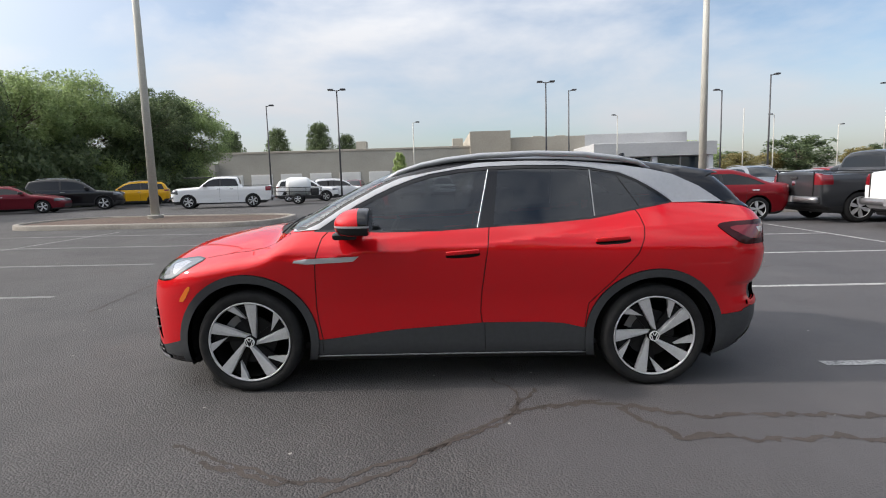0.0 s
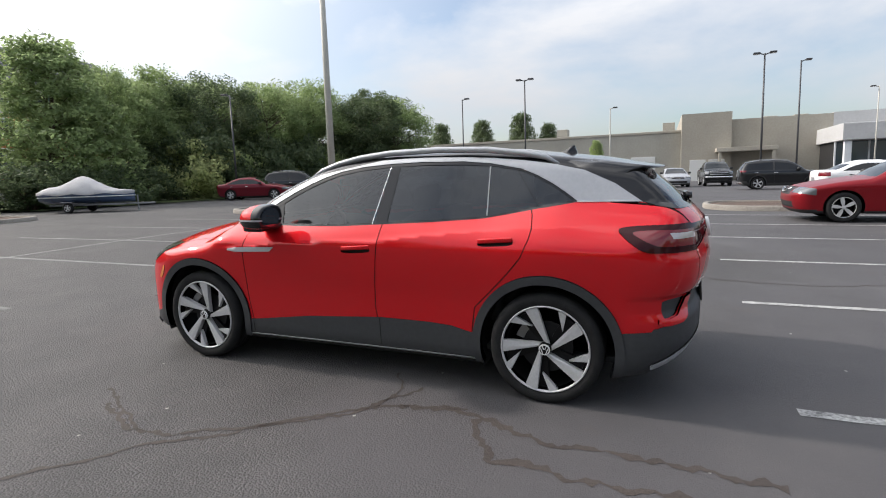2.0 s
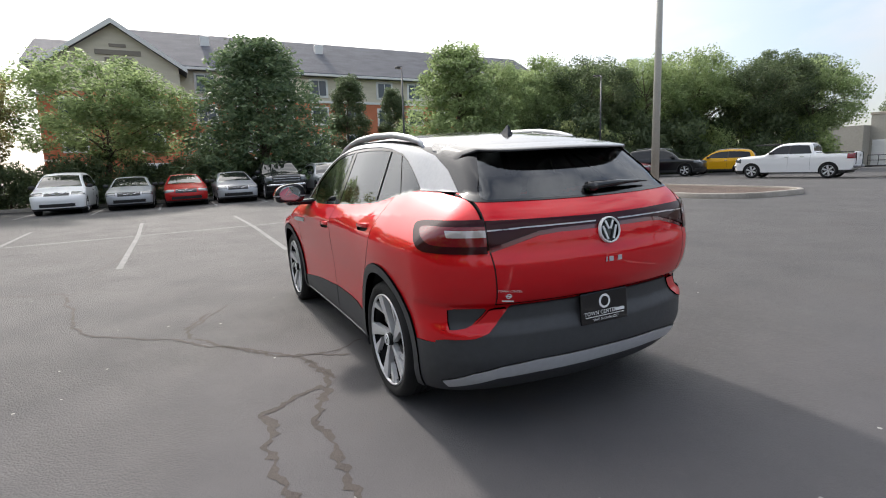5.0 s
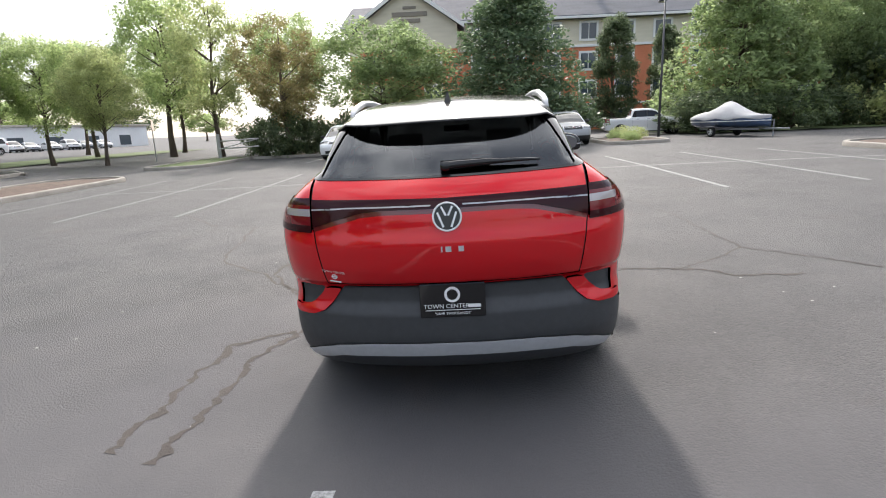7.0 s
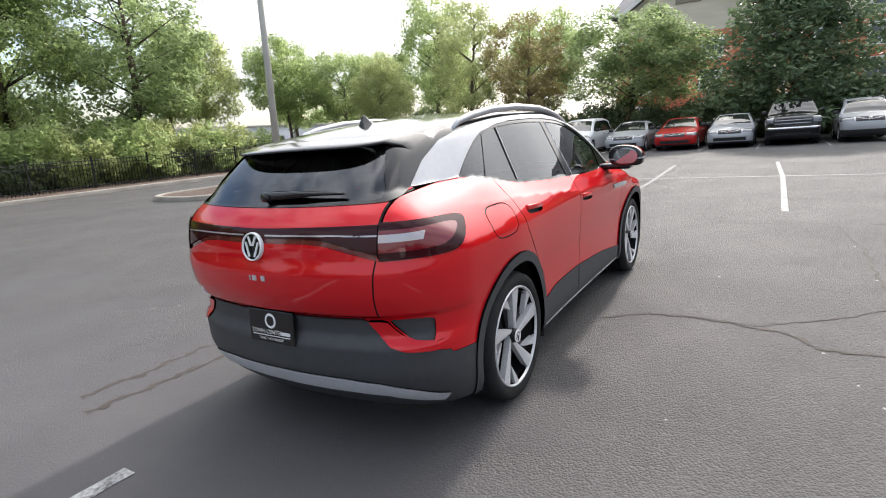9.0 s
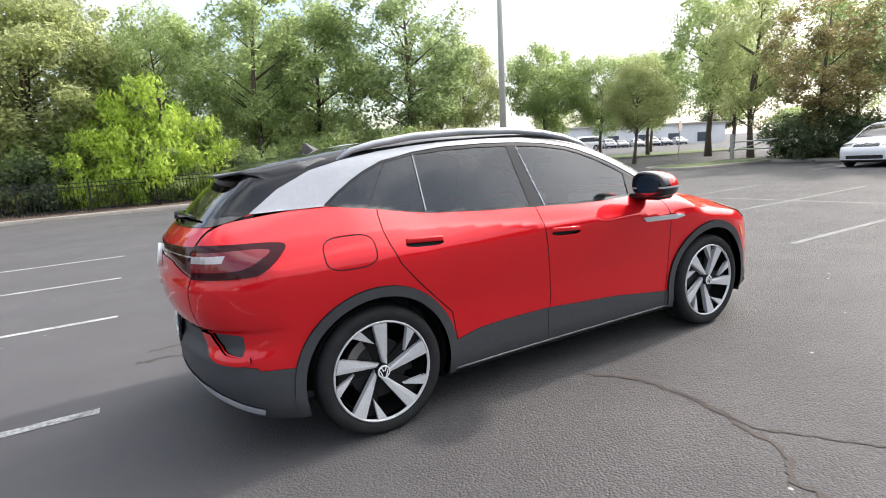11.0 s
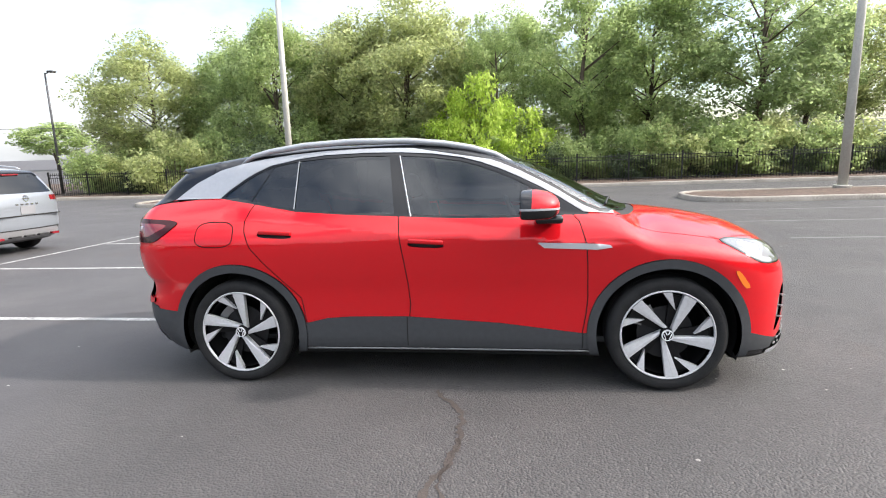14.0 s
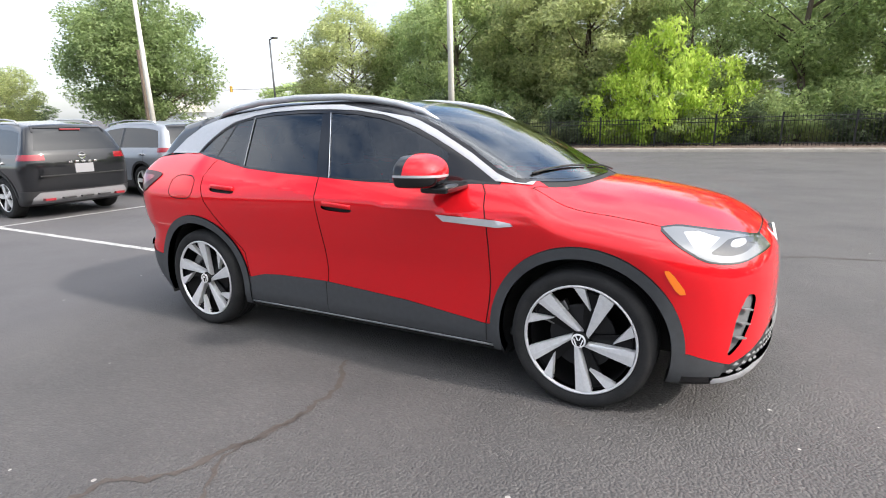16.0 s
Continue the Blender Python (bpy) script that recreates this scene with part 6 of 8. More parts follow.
# ---------------------------------------------------------------- kerbs and islands
concrete = varied(material("kerb_concrete", (0.36, 0.34, 0.30), 0.85), (0.18, 0.162, 0.138), (0.32, 0.295, 0.26), 1.6, 5, 24, 0.5, 0.25, 60)
mulch = varied(material("mulch", (0.10, 0.055, 0.035), 0.95), (0.04, 0.028, 0.022), (0.13, 0.085, 0.062), 5, 5, 42, 0.6, 1.0, 36)
grass_mat = varied(material("grass", (0.07, 0.10, 0.03), 0.95), (0.045, 0.07, 0.02), (0.11, 0.14, 0.045), 0.8, 5, 30, 0.5, 0.8, 40)


def kerb_run(name, pts, closed, label):
    """A cast kerb 0.15 m high and wide along points, in one run with a joint every 3 m."""
    P = []
    n = len(pts)
    for i in range(n if closed else n - 1):
        (ax, ay), (bx, by) = pts[i], pts[(i + 1) % n]
        k = max(1, int(math.hypot(bx - ax, by - ay) / 0.6))
        P += [(ax + (bx - ax) * j / k, ay + (by - ay) * j / k) for j in range(k)]
    if not closed:
        P.append(pts[-1])
    vs, fs = [], []
    N = len(P)
    prof = [(-0.10, -0.05), (-0.085, 0.12), (-0.065, 0.145), (0.06, 0.15), (0.075, 0.13), (0.08, -0.05)]
    for i, (x, y) in enumerate(P):
        p, q = (P[i - 1], P[(i + 1) % N]) if closed else (P[max(i - 1, 0)], P[min(i + 1, N - 1)])
        d = math.hypot(q[0] - p[0], q[1] - p[1]) or 1
        nx, ny = (q[1] - p[1]) / d, -(q[0] - p[0]) / d
        for o, z in prof:
            vs.append((x - nx * o, y - ny * o, float(gz(x, y)) + z))
    for i in range(N if closed else N - 1):
        j = (i + 1) % N
        for k in range(5):
            fs.append((i * 6 + k, i * 6 + k + 1, j * 6 + k + 1, j * 6 + k))
    return tagged(link(name, vs, fs, concrete, None, label, True), "", "kerb", "", "structure")


def rounded(x0, y0, x1, y1, r, n=6):
    out = []
    for cx, cy, a0 in ((x1 - r, y1 - r, 0), (x0 + r, y1 - r, 90), (x0 + r, y0 + r, 180), (x1 - r, y0 + r, 270)):
        out += [(cx + r * math.cos(radians(a0 + 90 * k / n)), cy + r * math.sin(radians(a0 + 90 * k / n))) for k in range(n + 1)]
    return out


def island(name, pts, bed, label):
    kerb_run(name + "_kerb", pts, True, "pale concrete kerb round a planted island")
    cx, cy = sum(p[0] for p in pts) / len(pts), sum(p[1] for p in pts) / len(pts)
    vs, fs = [], []
    rings = (1.0, 0.8, 0.5, 0.2)
    for r in rings:
        for x, y in pts:
            X, Y = cx + (x - cx) * r, cy + (y - cy) * r
            vs.append((X, Y, float(gz(X, Y)) + 0.09 + 0.14 * (1 - r) + 0.025 * noise.noise(Vector((X * 2, Y * 2, 1)))))
    n = len(pts)
    for k in range(3):
        for i in range(n):
            j = (i + 1) % n
            fs.append((k * n + i, k * n + j, (k + 1) * n + j, (k + 1) * n + i))
    fs.append(tuple(3 * n + i for i in range(n)))
    tagged(link(name, vs, fs, bed, None, label, True), "", "planting bed", "", "structure")


island("island_north_west", rounded(-13.4, 11.5, -5.2, 15.6, 1.4), mulch, "mulched island with a lamp post")
island("island_north", rounded(3.4, 13.4, 13.0, 16.4, 1.2), mulch, "mulched island behind the red sedan")
island("island_south_west", rounded(-14.6, -15.2, -5.6, -12.2, 1.2), mulch, "mulched island with a lamp post")
island("island_south", rounded(7.0, -18.4, 15.6, -15.6, 1.2), mulch, "mulched island with a lamp post")
island("island_hotel", rounded(-24.5, 6.3, -19.2, 8.9, 1.0), mulch, "planted bed with low shrubs")
island("island_far_west", rounded(-28.0, -15.2, -19.2, -12.4, 1.2), grass_mat, "grassy island at the lot entrance")
kerb_run("kerb_south", [(40, -20.6), (22, -20.6), (10, -20.5), (0, -20.4), (-9, -20.3), (-17, -20.2), (-19.5, -20.8), (-21, -22.5), (-21.5, -26)], False, "pale concrete kerb along the fence")
kerb_run("kerb_west", [(-25.6, 6.9), (-25.8, 4.0), (-25.6, -12.0), (-27.0, -14.0)], False, "pale concrete kerb along the hotel hedge")


def bed_sheet(name, x0, y0, x1, y1, mat, label, lift=0.07):
    nx, ny = max(2, int(abs(x1 - x0) / 1.5)), max(2, int(abs(y1 - y0) / 1.5))
    vs = [(x0 + (x1 - x0) * i / nx, y0 + (y1 - y0) * j / ny, 0) for i in range(nx + 1) for j in range(ny + 1)]
    vs = [(x, y, float(gz(x, y)) + lift + 0.03 * noise.noise(Vector((x, y, 3)))) for x, y, _ in vs]
    fs = [(i * (ny + 1) + j, (i + 1) * (ny + 1) + j, (i + 1) * (ny + 1) + j + 1, i * (ny + 1) + j + 1) for i in range(nx) for j in range(ny)]
    tagged(link(name, vs, fs, mat, None, label, True), "", "ground", "", "structure")


bed_sheet("verge_south", -19.8, -37.5, 48, -20.6, mulch, "mulched verge under the trees")
bed_sheet("verge_west", -50, -13.0, -25.9, 6.8, mulch, "shaded bed under the hotel trees")
bed_sheet("verge_north_west", -60, 12.5, -25.5, 52, grass_mat, "shaded grass under the tall trees")
bed_sheet("lawn_far", -52, -34, -20, -27.5, grass_mat, "mown grass strip by the road")

# ---------------------------------------------------------------- lamp posts
galv = varied(material("galvanised_pole", (0.46, 0.45, 0.40), 0.6, 0.0), (0.38, 0.37, 0.33), (0.52, 0.51, 0.46), 1.2, 4, 30, 0.5)
pole_dark = material("dark_pole", (0.07, 0.07, 0.075), 0.5, 0.3)
lens_mat = material("lamp_lens", (0.5, 0.5, 0.48), 0.3)


def lamp_post(x, y, height, r=0.13, heads=((90,),), mat=None, base=0.15, label="tall galvanised lamp post on the lot", lean=0.0):
    z = float(gz(x, y))
    p = root("lamp_post", pose(x, y, z, lean, 0, 0), label, "lamp post", "lamp posts round the lot")
    mat = mat or galv
    part("pole", cyl_bm((0, 0, base - 0.1), (0, 0, height), r, r * 0.62, 14), mat, p, "", True)
    if r > 0.1:
        part("pole_base", cyl_bm((0, 0, base - 0.2), (0, 0, base + 0.12), r * 1.9, r * 1.7, 14), concrete, p, "round concrete footing")
        part("base_plate", box_bm((-r * 1.3, -r * 1.3, base + 0.12), (r * 1.3, r * 1.3, base + 0.15), 0.01), mat, p)
    for a in heads[0]:
        c, s = math.cos(radians(a)), math.sin(radians(a))
        rot = Matrix.Rotation(radians(a), 4, "Z")
        part("arm", cyl_bm((0, 0, height - 0.08), (c * (0.5 if r > 0.1 else 0.3), s * (0.5 if r > 0.1 else 0.3), height + 0.02), 0.035, 0.035, 8), mat, p)
        k = 1.0 if r > 0.1 else 0.62
        hd = part("lamp_head", box_bm((0.42 * k, -0.17, height - 0.02), (1.05 * k, 0.17, height + 0.09), 0.03, None, rot), pole_dark, p, "flat dark lamp head")
        part("lamp_glass", box_bm((0.48 * k, -0.13, height - 0.03), (0.98 * k, 0.13, height - 0.018), 0, None, rot), lens_mat, hd)
    return p


lamp_post(-9.4, 13.2, 10.5, 0.14, ((0, 180),), lean=0.0)
lamp_post(9.4, 14.9, 10.5, 0.14, ((0, 180),))
lamp_post(-10.15, -13.8, 10.5, 0.14, ((90, 270),))
lamp_post(8.9, -17.0, 10.5, 0.14, ((0, 180),))
lamp_post(24.4, -13.9, 9.2, 0.14, ((180, 0),))
for x, y, zt, hd in ((-7.4, 36.1, 8.1, (0, 180)), (8.0, 36.0, 8.4, (0, 180)), (-14.8, 43.0, 8.1, (0,)), (-2.5, 50.3, 7.3, (0,)), (11.3, 42.7, 8.9, (0,)), (20.4, 57.5, 8.5, (180,)), (23.1, 40.0, 8.2, (180,)), (24.6, 36.0, 8.6, (0,)), (39.8, 60.0, 8.4, (180,)), (36.2, 60.0, 9.2, ()), (42.8, 47.5, 9.6, (180,)), (49.0, 62.0, 7.2, (0,))):
    lamp_post(x, y, zt, 0.075, (hd,), pole_dark if y < 45 else galv, 0.0, "slim lamp post before the sales building")
lamp_post(-25.4, 10.3, 6.9, 0.07, ((180,),), pole_dark, 0.0, "slim dark lamp post by the hotel")
lamp_post(-24.6, 24.6, 6.9, 0.07, ((180,),), pole_dark, 0.0, "slim dark lamp post under the trees")
lamp_post(-27.5, -31.0, 7.6, 0.07, ((0,),), galv, 0.0, "slim lamp post by the road")
lamp_post(27.4, -25.2, 7.2, 0.08, ((180,),), pole_dark, 0.0, "slim lamp post with one arm behind the lot")
lamp_post(17.5, -29.0, 6.0, 0.05, ((0,),), galv, 0.0, "slim lamp post between the trees")

# ---------------------------------------------------------------- plants
bark = varied(material("bark", (0.10, 0.075, 0.055), 0.9), (0.06, 0.045, 0.034), (0.15, 0.115, 0.085), 3, 4, 26, 0.5, 0.8, 30, None, "Object", (1, 1, 0.2))


def leaf_material(name, low, high, glow=0.35):
    m = bpy.data.materials.new(name)
    m.use_nodes = True
    nt = m.node_tree
    n, l = nt.nodes, nt.links
    b = n["Principled BSDF"]
    b.inputs["Roughness"].default_value = 0.55
    b.inputs["Specular IOR Level"].default_value = 0.35
    ge = n.new("ShaderNodeNewGeometry")
    r = n.new("ShaderNodeValToRGB")
    r.color_ramp.elements[0].color, r.color_ramp.elements[1].color = (*low, 1), (*high, 1)
    l.new(ge.outputs["Random Per Island"], r.inputs["Fac"])
    l.new(r.outputs["Color"], b.inputs["Base Color"])
    t = n.new("ShaderNodeBsdfTranslucent")
    hs = n.new("ShaderNodeHueSaturation")
    hs.inputs["Saturation"].default_value, hs.inputs["Value"].default_value = 0.92, 1.85
    l.new(r.outputs["Color"], hs.inputs["Color"])
    l.new(hs.outputs["Color"], t.inputs["Color"])
    mx = n.new("ShaderNodeMixShader")
    mx.inputs["Fac"].default_value = glow
    l.new(b.outputs["BSDF"], mx.inputs[1])
    l.new(t.outputs["BSDF"], mx.inputs[2])
    l.new(mx.outputs["Shader"], n["Material Output"].inputs["Surface"])
    return m


leaf_green = leaf_material("leaves_green", (0.165, 0.222, 0.085), (0.31, 0.37, 0.152), 0.6)
leaf_mid = leaf_material("leaves_mid", (0.12, 0.168, 0.068), (0.235, 0.295, 0.125), 0.55)
leaf_olive = leaf_material("leaves_olive", (0.20, 0.235, 0.095), (0.35, 0.375, 0.17), 0.6)
leaf_dark = leaf_material("leaves_dark", (0.055, 0.082, 0.040), (0.125, 0.16, 0.075), 0.45)
leaf_pine = leaf_material("needles", (0.055, 0.095, 0.048), (0.13, 0.18, 0.085), 0.35)
leaf_lime = leaf_material("leaves_lime", (0.20, 0.30, 0.03), (0.38, 0.47, 0.075), 0.5)
leaf_rust = leaf_material("leaves_rust", (0.13, 0.13, 0.045), (0.25, 0.20, 0.085), 0.4)


def leaves(clumps, per, size, rs, flat=0.5):
    """Small folded leaves gathered in clumps: (x, y, z, radius)."""
    C = np.array(clumps)
    n = len(C) * per
    c = np.repeat(C, per, 0)
    d = rs.normal(size=(n, 3))
    d /= np.linalg.norm(d, axis=1)[:, None]
    p = c[:, :3] + d * (c[:, 3:4] * rs.uniform(0.2, 1.0, (n, 1)) ** 0.6) * np.array([1, 1, 0.8])
    up = d * 0.7 + rs.normal(size=(n, 3)) * 0.7 + np.array([0, 0, flat])
    up /= np.linalg.norm(up, axis=1)[:, None]
    a = np.cross(up, rs.normal(size=(n, 3)))
    a /= np.linalg.norm(a, axis=1)[:, None]
    b = np.cross(up, a)
    s = size * rs.uniform(0.6, 1.35, (n, 1))
    v = np.stack([p - a * s, p + b * s * 0.5 + up * s * 0.12, p + a * s, p - b * s * 0.5 + up * s * 0.12], 1).reshape(-1, 3)
    k = np.arange(n)[:, None] * 4
    return v, np.concatenate([k, k + 1, k + 2, k + 3], 1)


def leaf_mesh(name, v, f, mat):
    me = bpy.data.meshes.new(name)
    me.vertices.add(len(v))
    me.vertices.foreach_set("co", v.astype(np.float32).ravel())
    me.loops.add(f.size)
    me.loops.foreach_set("vertex_index", f.astype(np.int32).ravel())
    me.polygons.add(len(f))
    me.polygons.foreach_set("loop_start", (np.arange(len(f)) * 4).astype(np.int32))
    me.update(calc_edges=True)
    me.materials.append(mat)
    return me


def tree_proto(kind, mat, seed, far=False):
    """Trunk, limbs and a crown of leaf clumps, for a tree about 8 m high standing at the origin."""
    rs = np.random.RandomState(seed)
    t = root("tree", Matrix(), "tree", "tree")
    H = 8.0
    clumps, limbs = [], []
    if kind in ("broad", "airy", "oval"):
        n = {"broad": 150, "airy": 105, "oval": 170}[kind]
        rx, rz, cz = {"broad": (2.9, 2.9, 4.9), "airy": (2.3, 3.4, 4.5), "oval": (2.7, 3.6, 4.3)}[kind]
        lobes = rs.normal(size=(7, 3))
        lobes /= np.linalg.norm(lobes, axis=1)[:, None]
        while len(clumps) < n:
            d = rs.normal(size=3)
            d /= np.linalg.norm(d)
            bulge = 0.78 + 0.27 * np.max(np.clip(lobes @ d, 0, 1) ** 4)
            r = rs.uniform(0.35, 1.0) ** 0.5 * bulge
            z = cz + d[2] * rz * r
            if z < 1.3:
                continue
            taper = 1.0 if kind != "oval" else 1 - 0.35 * max(0, d[2])
            clumps.append((d[0] * rx * r * taper, d[1] * rx * r * taper, z, rs.uniform(0.42, 0.80) if kind != "airy" else rs.uniform(0.35, 0.6)))
        per, size = {"broad": (170, 0.074), "airy": (150, 0.068), "oval": (190, 0.070)}[kind]
        if far:
            per, size = per // 5, size * 2.2
    elif kind == "pine":
        for k in range(13):
            z = 1.0 + k * 0.52
            rad = 3.4 * (1 - (z / 8.4)) ** 0.75 + 0.25
            m = int(6 + rad * 4.2)
            for j in range(m):
                a = 2 * math.pi * (j + rs.uniform(0, 1)) / m
                for q in (0.35, 0.62, 0.9):
                    if rs.uniform() < 0.85:
                        rr = rad * q * rs.uniform(0.85, 1.12)
                        clumps.append((math.cos(a) * rr, math.sin(a) * rr, z + rs.uniform(-0.2, 0.25) - 0.1 * q, rs.uniform(0.32, 0.55)))
        per, size = 48, 0.095
    elif kind == "column":
        while len(clumps) < 260:
            z = rs.uniform(0.3, 8.0)
            rad = 1.45 * min(1, (z + 0.8) / 2.2) * (1 - (z / 8.3) ** 3.2) ** 0.6
            a, q = rs.uniform(0, 6.283), rs.uniform(0.3, 1) ** 0.5
            clumps.append((math.cos(a) * rad * q, math.sin(a) * rad * q, z, 0.44))
        per, size = 120, 0.07
    else:
        while len(clumps) < 60:
            d = rs.normal(size=3)
            d /= np.linalg.norm(d)
            q = rs.uniform(0.2, 1) ** 0.5
            z = 0.9 + d[2] * 0.95 * q
            if z > 0.05:
                clumps.append((d[0] * 1.35 * q, d[1] * 1.35 * q, z * (1.25 if kind == "lime" and abs(d[0]) < 0.5 else 1.0), rs.uniform(0.25, 0.42)))
        per, size = 90, 0.062
    bm = bmesh.new()
    if kind in ("shrub", "lime"):
        for k in range(5):
            a = 1.3 * k
            cyl_bm((0.05 * math.cos(a), 0.05 * math.sin(a), -0.1), (0.45 * math.cos(a), 0.45 * math.sin(a), 1.0), 0.03, 0.012, 6, bm)
    else:
        top = {"broad": 5.2, "airy": 6.8, "oval": 6.0, "pine": 7.6, "column": 6.5}[kind]
        zs = np.linspace(-0.2, top, 7)
        pts = [(0.12 * math.sin(z * 0.9 + seed), 0.1 * math.cos(z * 0.7 + seed), z) for z in zs]
        vs, fs = tube(pts, [0.145 * (1 - 0.85 * k / 6) + (0.05 if k == 0 else 0) for k in range(7)], 9)
        bv = [bm.verts.new(v) for v in vs]
        for f in fs:
            bm.faces.new([bv[i] for i in f])
        for k in range(0, len(clumps), 5 if kind != "pine" else 7):
            x, y, z, r = clumps[k]
            z0 = max(1.2, min(top - 0.3, z - 0.5 * math.hypot(x, y) - 0.2))
            cyl_bm((0, 0, z0), (x * 0.92, y * 0.92, z), 0.036, 0.009, 5, bm)
    part("trunk", bm, bark, t, "brown trunk and limbs", True)
    v, f = leaves(clumps, per, size, rs)
    cr = new("crown", leaf_mesh("crown", v, f, mat))
    cr.parent = t
    return t


TREES = {}


def plant(kind, mat, x, y, height, label, spread=1.0, group="trees round the lot", name="tree", category="tree", variant=0):
    key = (kind, mat.name, variant)
    base = 8.0 if kind not in ("shrub", "lime") else 2.0
    k = height / base
    m = pose(x, y, float(gz(x, y)), 0, 0, (x * 57 + y * 31) % 360)
    if key in TREES:
        t = copy_thing(TREES[key], m)
        t.name = name
    else:
        t = tree_proto(kind, mat, 11 + len(TREES) * 7, variant >= 5)
        t.name = name
        t.matrix_world = m
        TREES[key] = t
    t.scale = (k * spread, k * spread, k)
    return tagged(t, label, category, group)


dk = "large dark green tree of the tree line"
for i, (x, y, h) in enumerate(((-34, 26, 11.2), (-31.5, 30, 11.0), (-30, 34.5, 11.2), (-29, 39.5, 11.6), (-26.0, 44, 11.4), (-36, 34, 12), (-33, 41, 12), (-27.5, 50, 12), (-39, 29, 11.5), (-24.4, 48.5, 11.0))):
    plant("broad", (leaf_mid, leaf_dark, leaf_mid)[i % 3], x, y, h * 0.93, dk, 1.15, "tree line behind the far lot", variant=i % 2)
plant("shrub", leaf_olive, -28.6, 25.2, 4.4, "yellow-green bush before the tall trees", 1.0, "", "bush", "bush")
for i, (x, y) in enumerate(((-31.5, 24.0), (-30.0, 26.5), (-29.2, 29.5), (-28.4, 32.5), (-27.6, 35.5), (-27.0, 38.5), (-26.0, 41.5), (-24.8, 44.5), (-23.8, 47.2), (-31.0, 33.0), (-30.0, 38.0), (-28.0, 43.5))):
    plant("shrub", (leaf_dark, leaf_dark, leaf_green)[i % 3], x, y, 5.2 + 0.9 * math.sin(i * 2.3), "tall dense thicket below the tree line", 0.85, "thicket below the tree line", "bush", "bush", i % 2)
for x, y in ((-27.6, 13.4), (-28.6, 14.2), (-27.2, 28.0), (-27.0, 31.5), (-25.6, 36), (-24.0, 40.0), (-29.5, 22.0), (-28.0, 18.5), (-27.4, 15.2), (-22.5, 43.5)):
    plant("shrub", leaf_dark, x, y, 2.6, "dense dark undergrowth bush", 1.3, "undergrowth bushes", "bush", "bush")
plant("pine", leaf_pine, -27.6, 2.6, 8.9, "spreading blue-green conifer behind the parked cars", 1.42)
plant("broad", leaf_mid, -27.6, -5.0, 7.7, "broad leafy tree over the hotel hedge", 1.55)
plant("airy", leaf_rust, -26.4, -10.4, 8.3, "tree turning rust-brown by the entrance", 1.1)
plant("pine", leaf_mid, -30.5, 16.6, 10.0, "large bright green tree behind the boat", 1.28, variant=1)
plant("broad", leaf_mid, -31.5, 20.6, 9.2, "leafy tree beside the tall conifer", 1.0)
plant("broad", leaf_mid, -32.5, 24.0, 8.6, "leafy tree at the edge of the tree line", 1.0, variant=1)
plant("column", leaf_dark, -44.0, 12.6, 9.4, "tall dark columnar cypress before the hotel", 1.1, "columnar cypresses")
plant("column", leaf_dark, -44.0, 17.0, 8.4, "shorter dark columnar cypress before the hotel", 1.0, "columnar cypresses")
for i in range(13):
    y = -12.0 + i * 1.45
    plant("shrub", leaf_dark, -26.8 + 0.3 * math.sin(i * 2.1), y, 2.5 + 0.35 * math.sin(i * 1.7), "dark clipped hedge bush behind the parked cars", 0.95, "hedge before the hotel", "hedge_bush", "bush", i % 2)
for i, (x, y) in enumerate(((-20.4, 7.4), (-21.4, 7.8), (-22.6, 7.3), (-23.6, 7.9))):
    plant("shrub", leaf_olive if i % 2 else leaf_green, x, y, 0.6 + 0.15 * (i % 2), "low shrub in the planted bed", 1.2, "shrubs in the planted bed", "bush", "bush")
sl = "leafy tree behind the iron fence"
for i, (kd, mt, x, y, h, sp) in enumerate((("oval", leaf_olive, 23.5, -29, 8.6, 1.25), ("oval", leaf_green, 19.0, -31, 8.4, 1.15), ("oval", leaf_green, 14.3, -28, 9.6, 0.95), ("oval", leaf_olive, 9.6, -29, 8.9, 1.15), ("oval", leaf_olive, 6.2, -28.5, 9.7, 1.1), ("airy", leaf_olive, 3.6, -29.5, 9.0, 0.9),
                                           ("airy", leaf_green, -4.0, -28, 10.4, 1.0), ("oval", leaf_green, -8.0, -30, 9.4, 1.1), ("airy", leaf_mid, -13.0, -27.5, 10.6, 1.25), ("airy", leaf_green, -17.0, -31, 9.0, 1.0), ("oval", leaf_olive, 12.0, -33, 9.0, 1.1), ("oval", leaf_green, 0.2, -33, 9.0, 1.2), ("oval", leaf_green, -6.0, -36, 9.2, 1.1), ("airy", leaf_green, 1.0, -27.6, 8.0, 0.8))):
    plant(kd, mt, x, y, h * 1.18, sl, sp, "trees behind the fence", variant=i % 2)
for i in range(15):
    x = 25.5 - i * 2.75
    plant("shrub", (leaf_olive, leaf_green)[i % 2], x, -27.0 - 0.8 * math.sin(i * 1.9), 3.3 + 0.8 * math.sin(i * 2.9), "tall loose bush under the trees behind the fence", 0.95, "bushes under the trees", "bush", "bush", i % 2)
plant("lime", leaf_lime, 1.7, -24.6, 5.0, "bright lime-green young tree by the fence", 0.62, "", "bush", "bush")
plant("lime", leaf_lime, -0.4, -24.9, 3.9, "bright lime-green bush by the fence", 0.70, "", "bush", "bush", 1)
plant("lime", leaf_lime, 3.9, -24.8, 3.4, "bright lime-green bush beside a taller one", 0.75, "", "bush", "bush", 1)
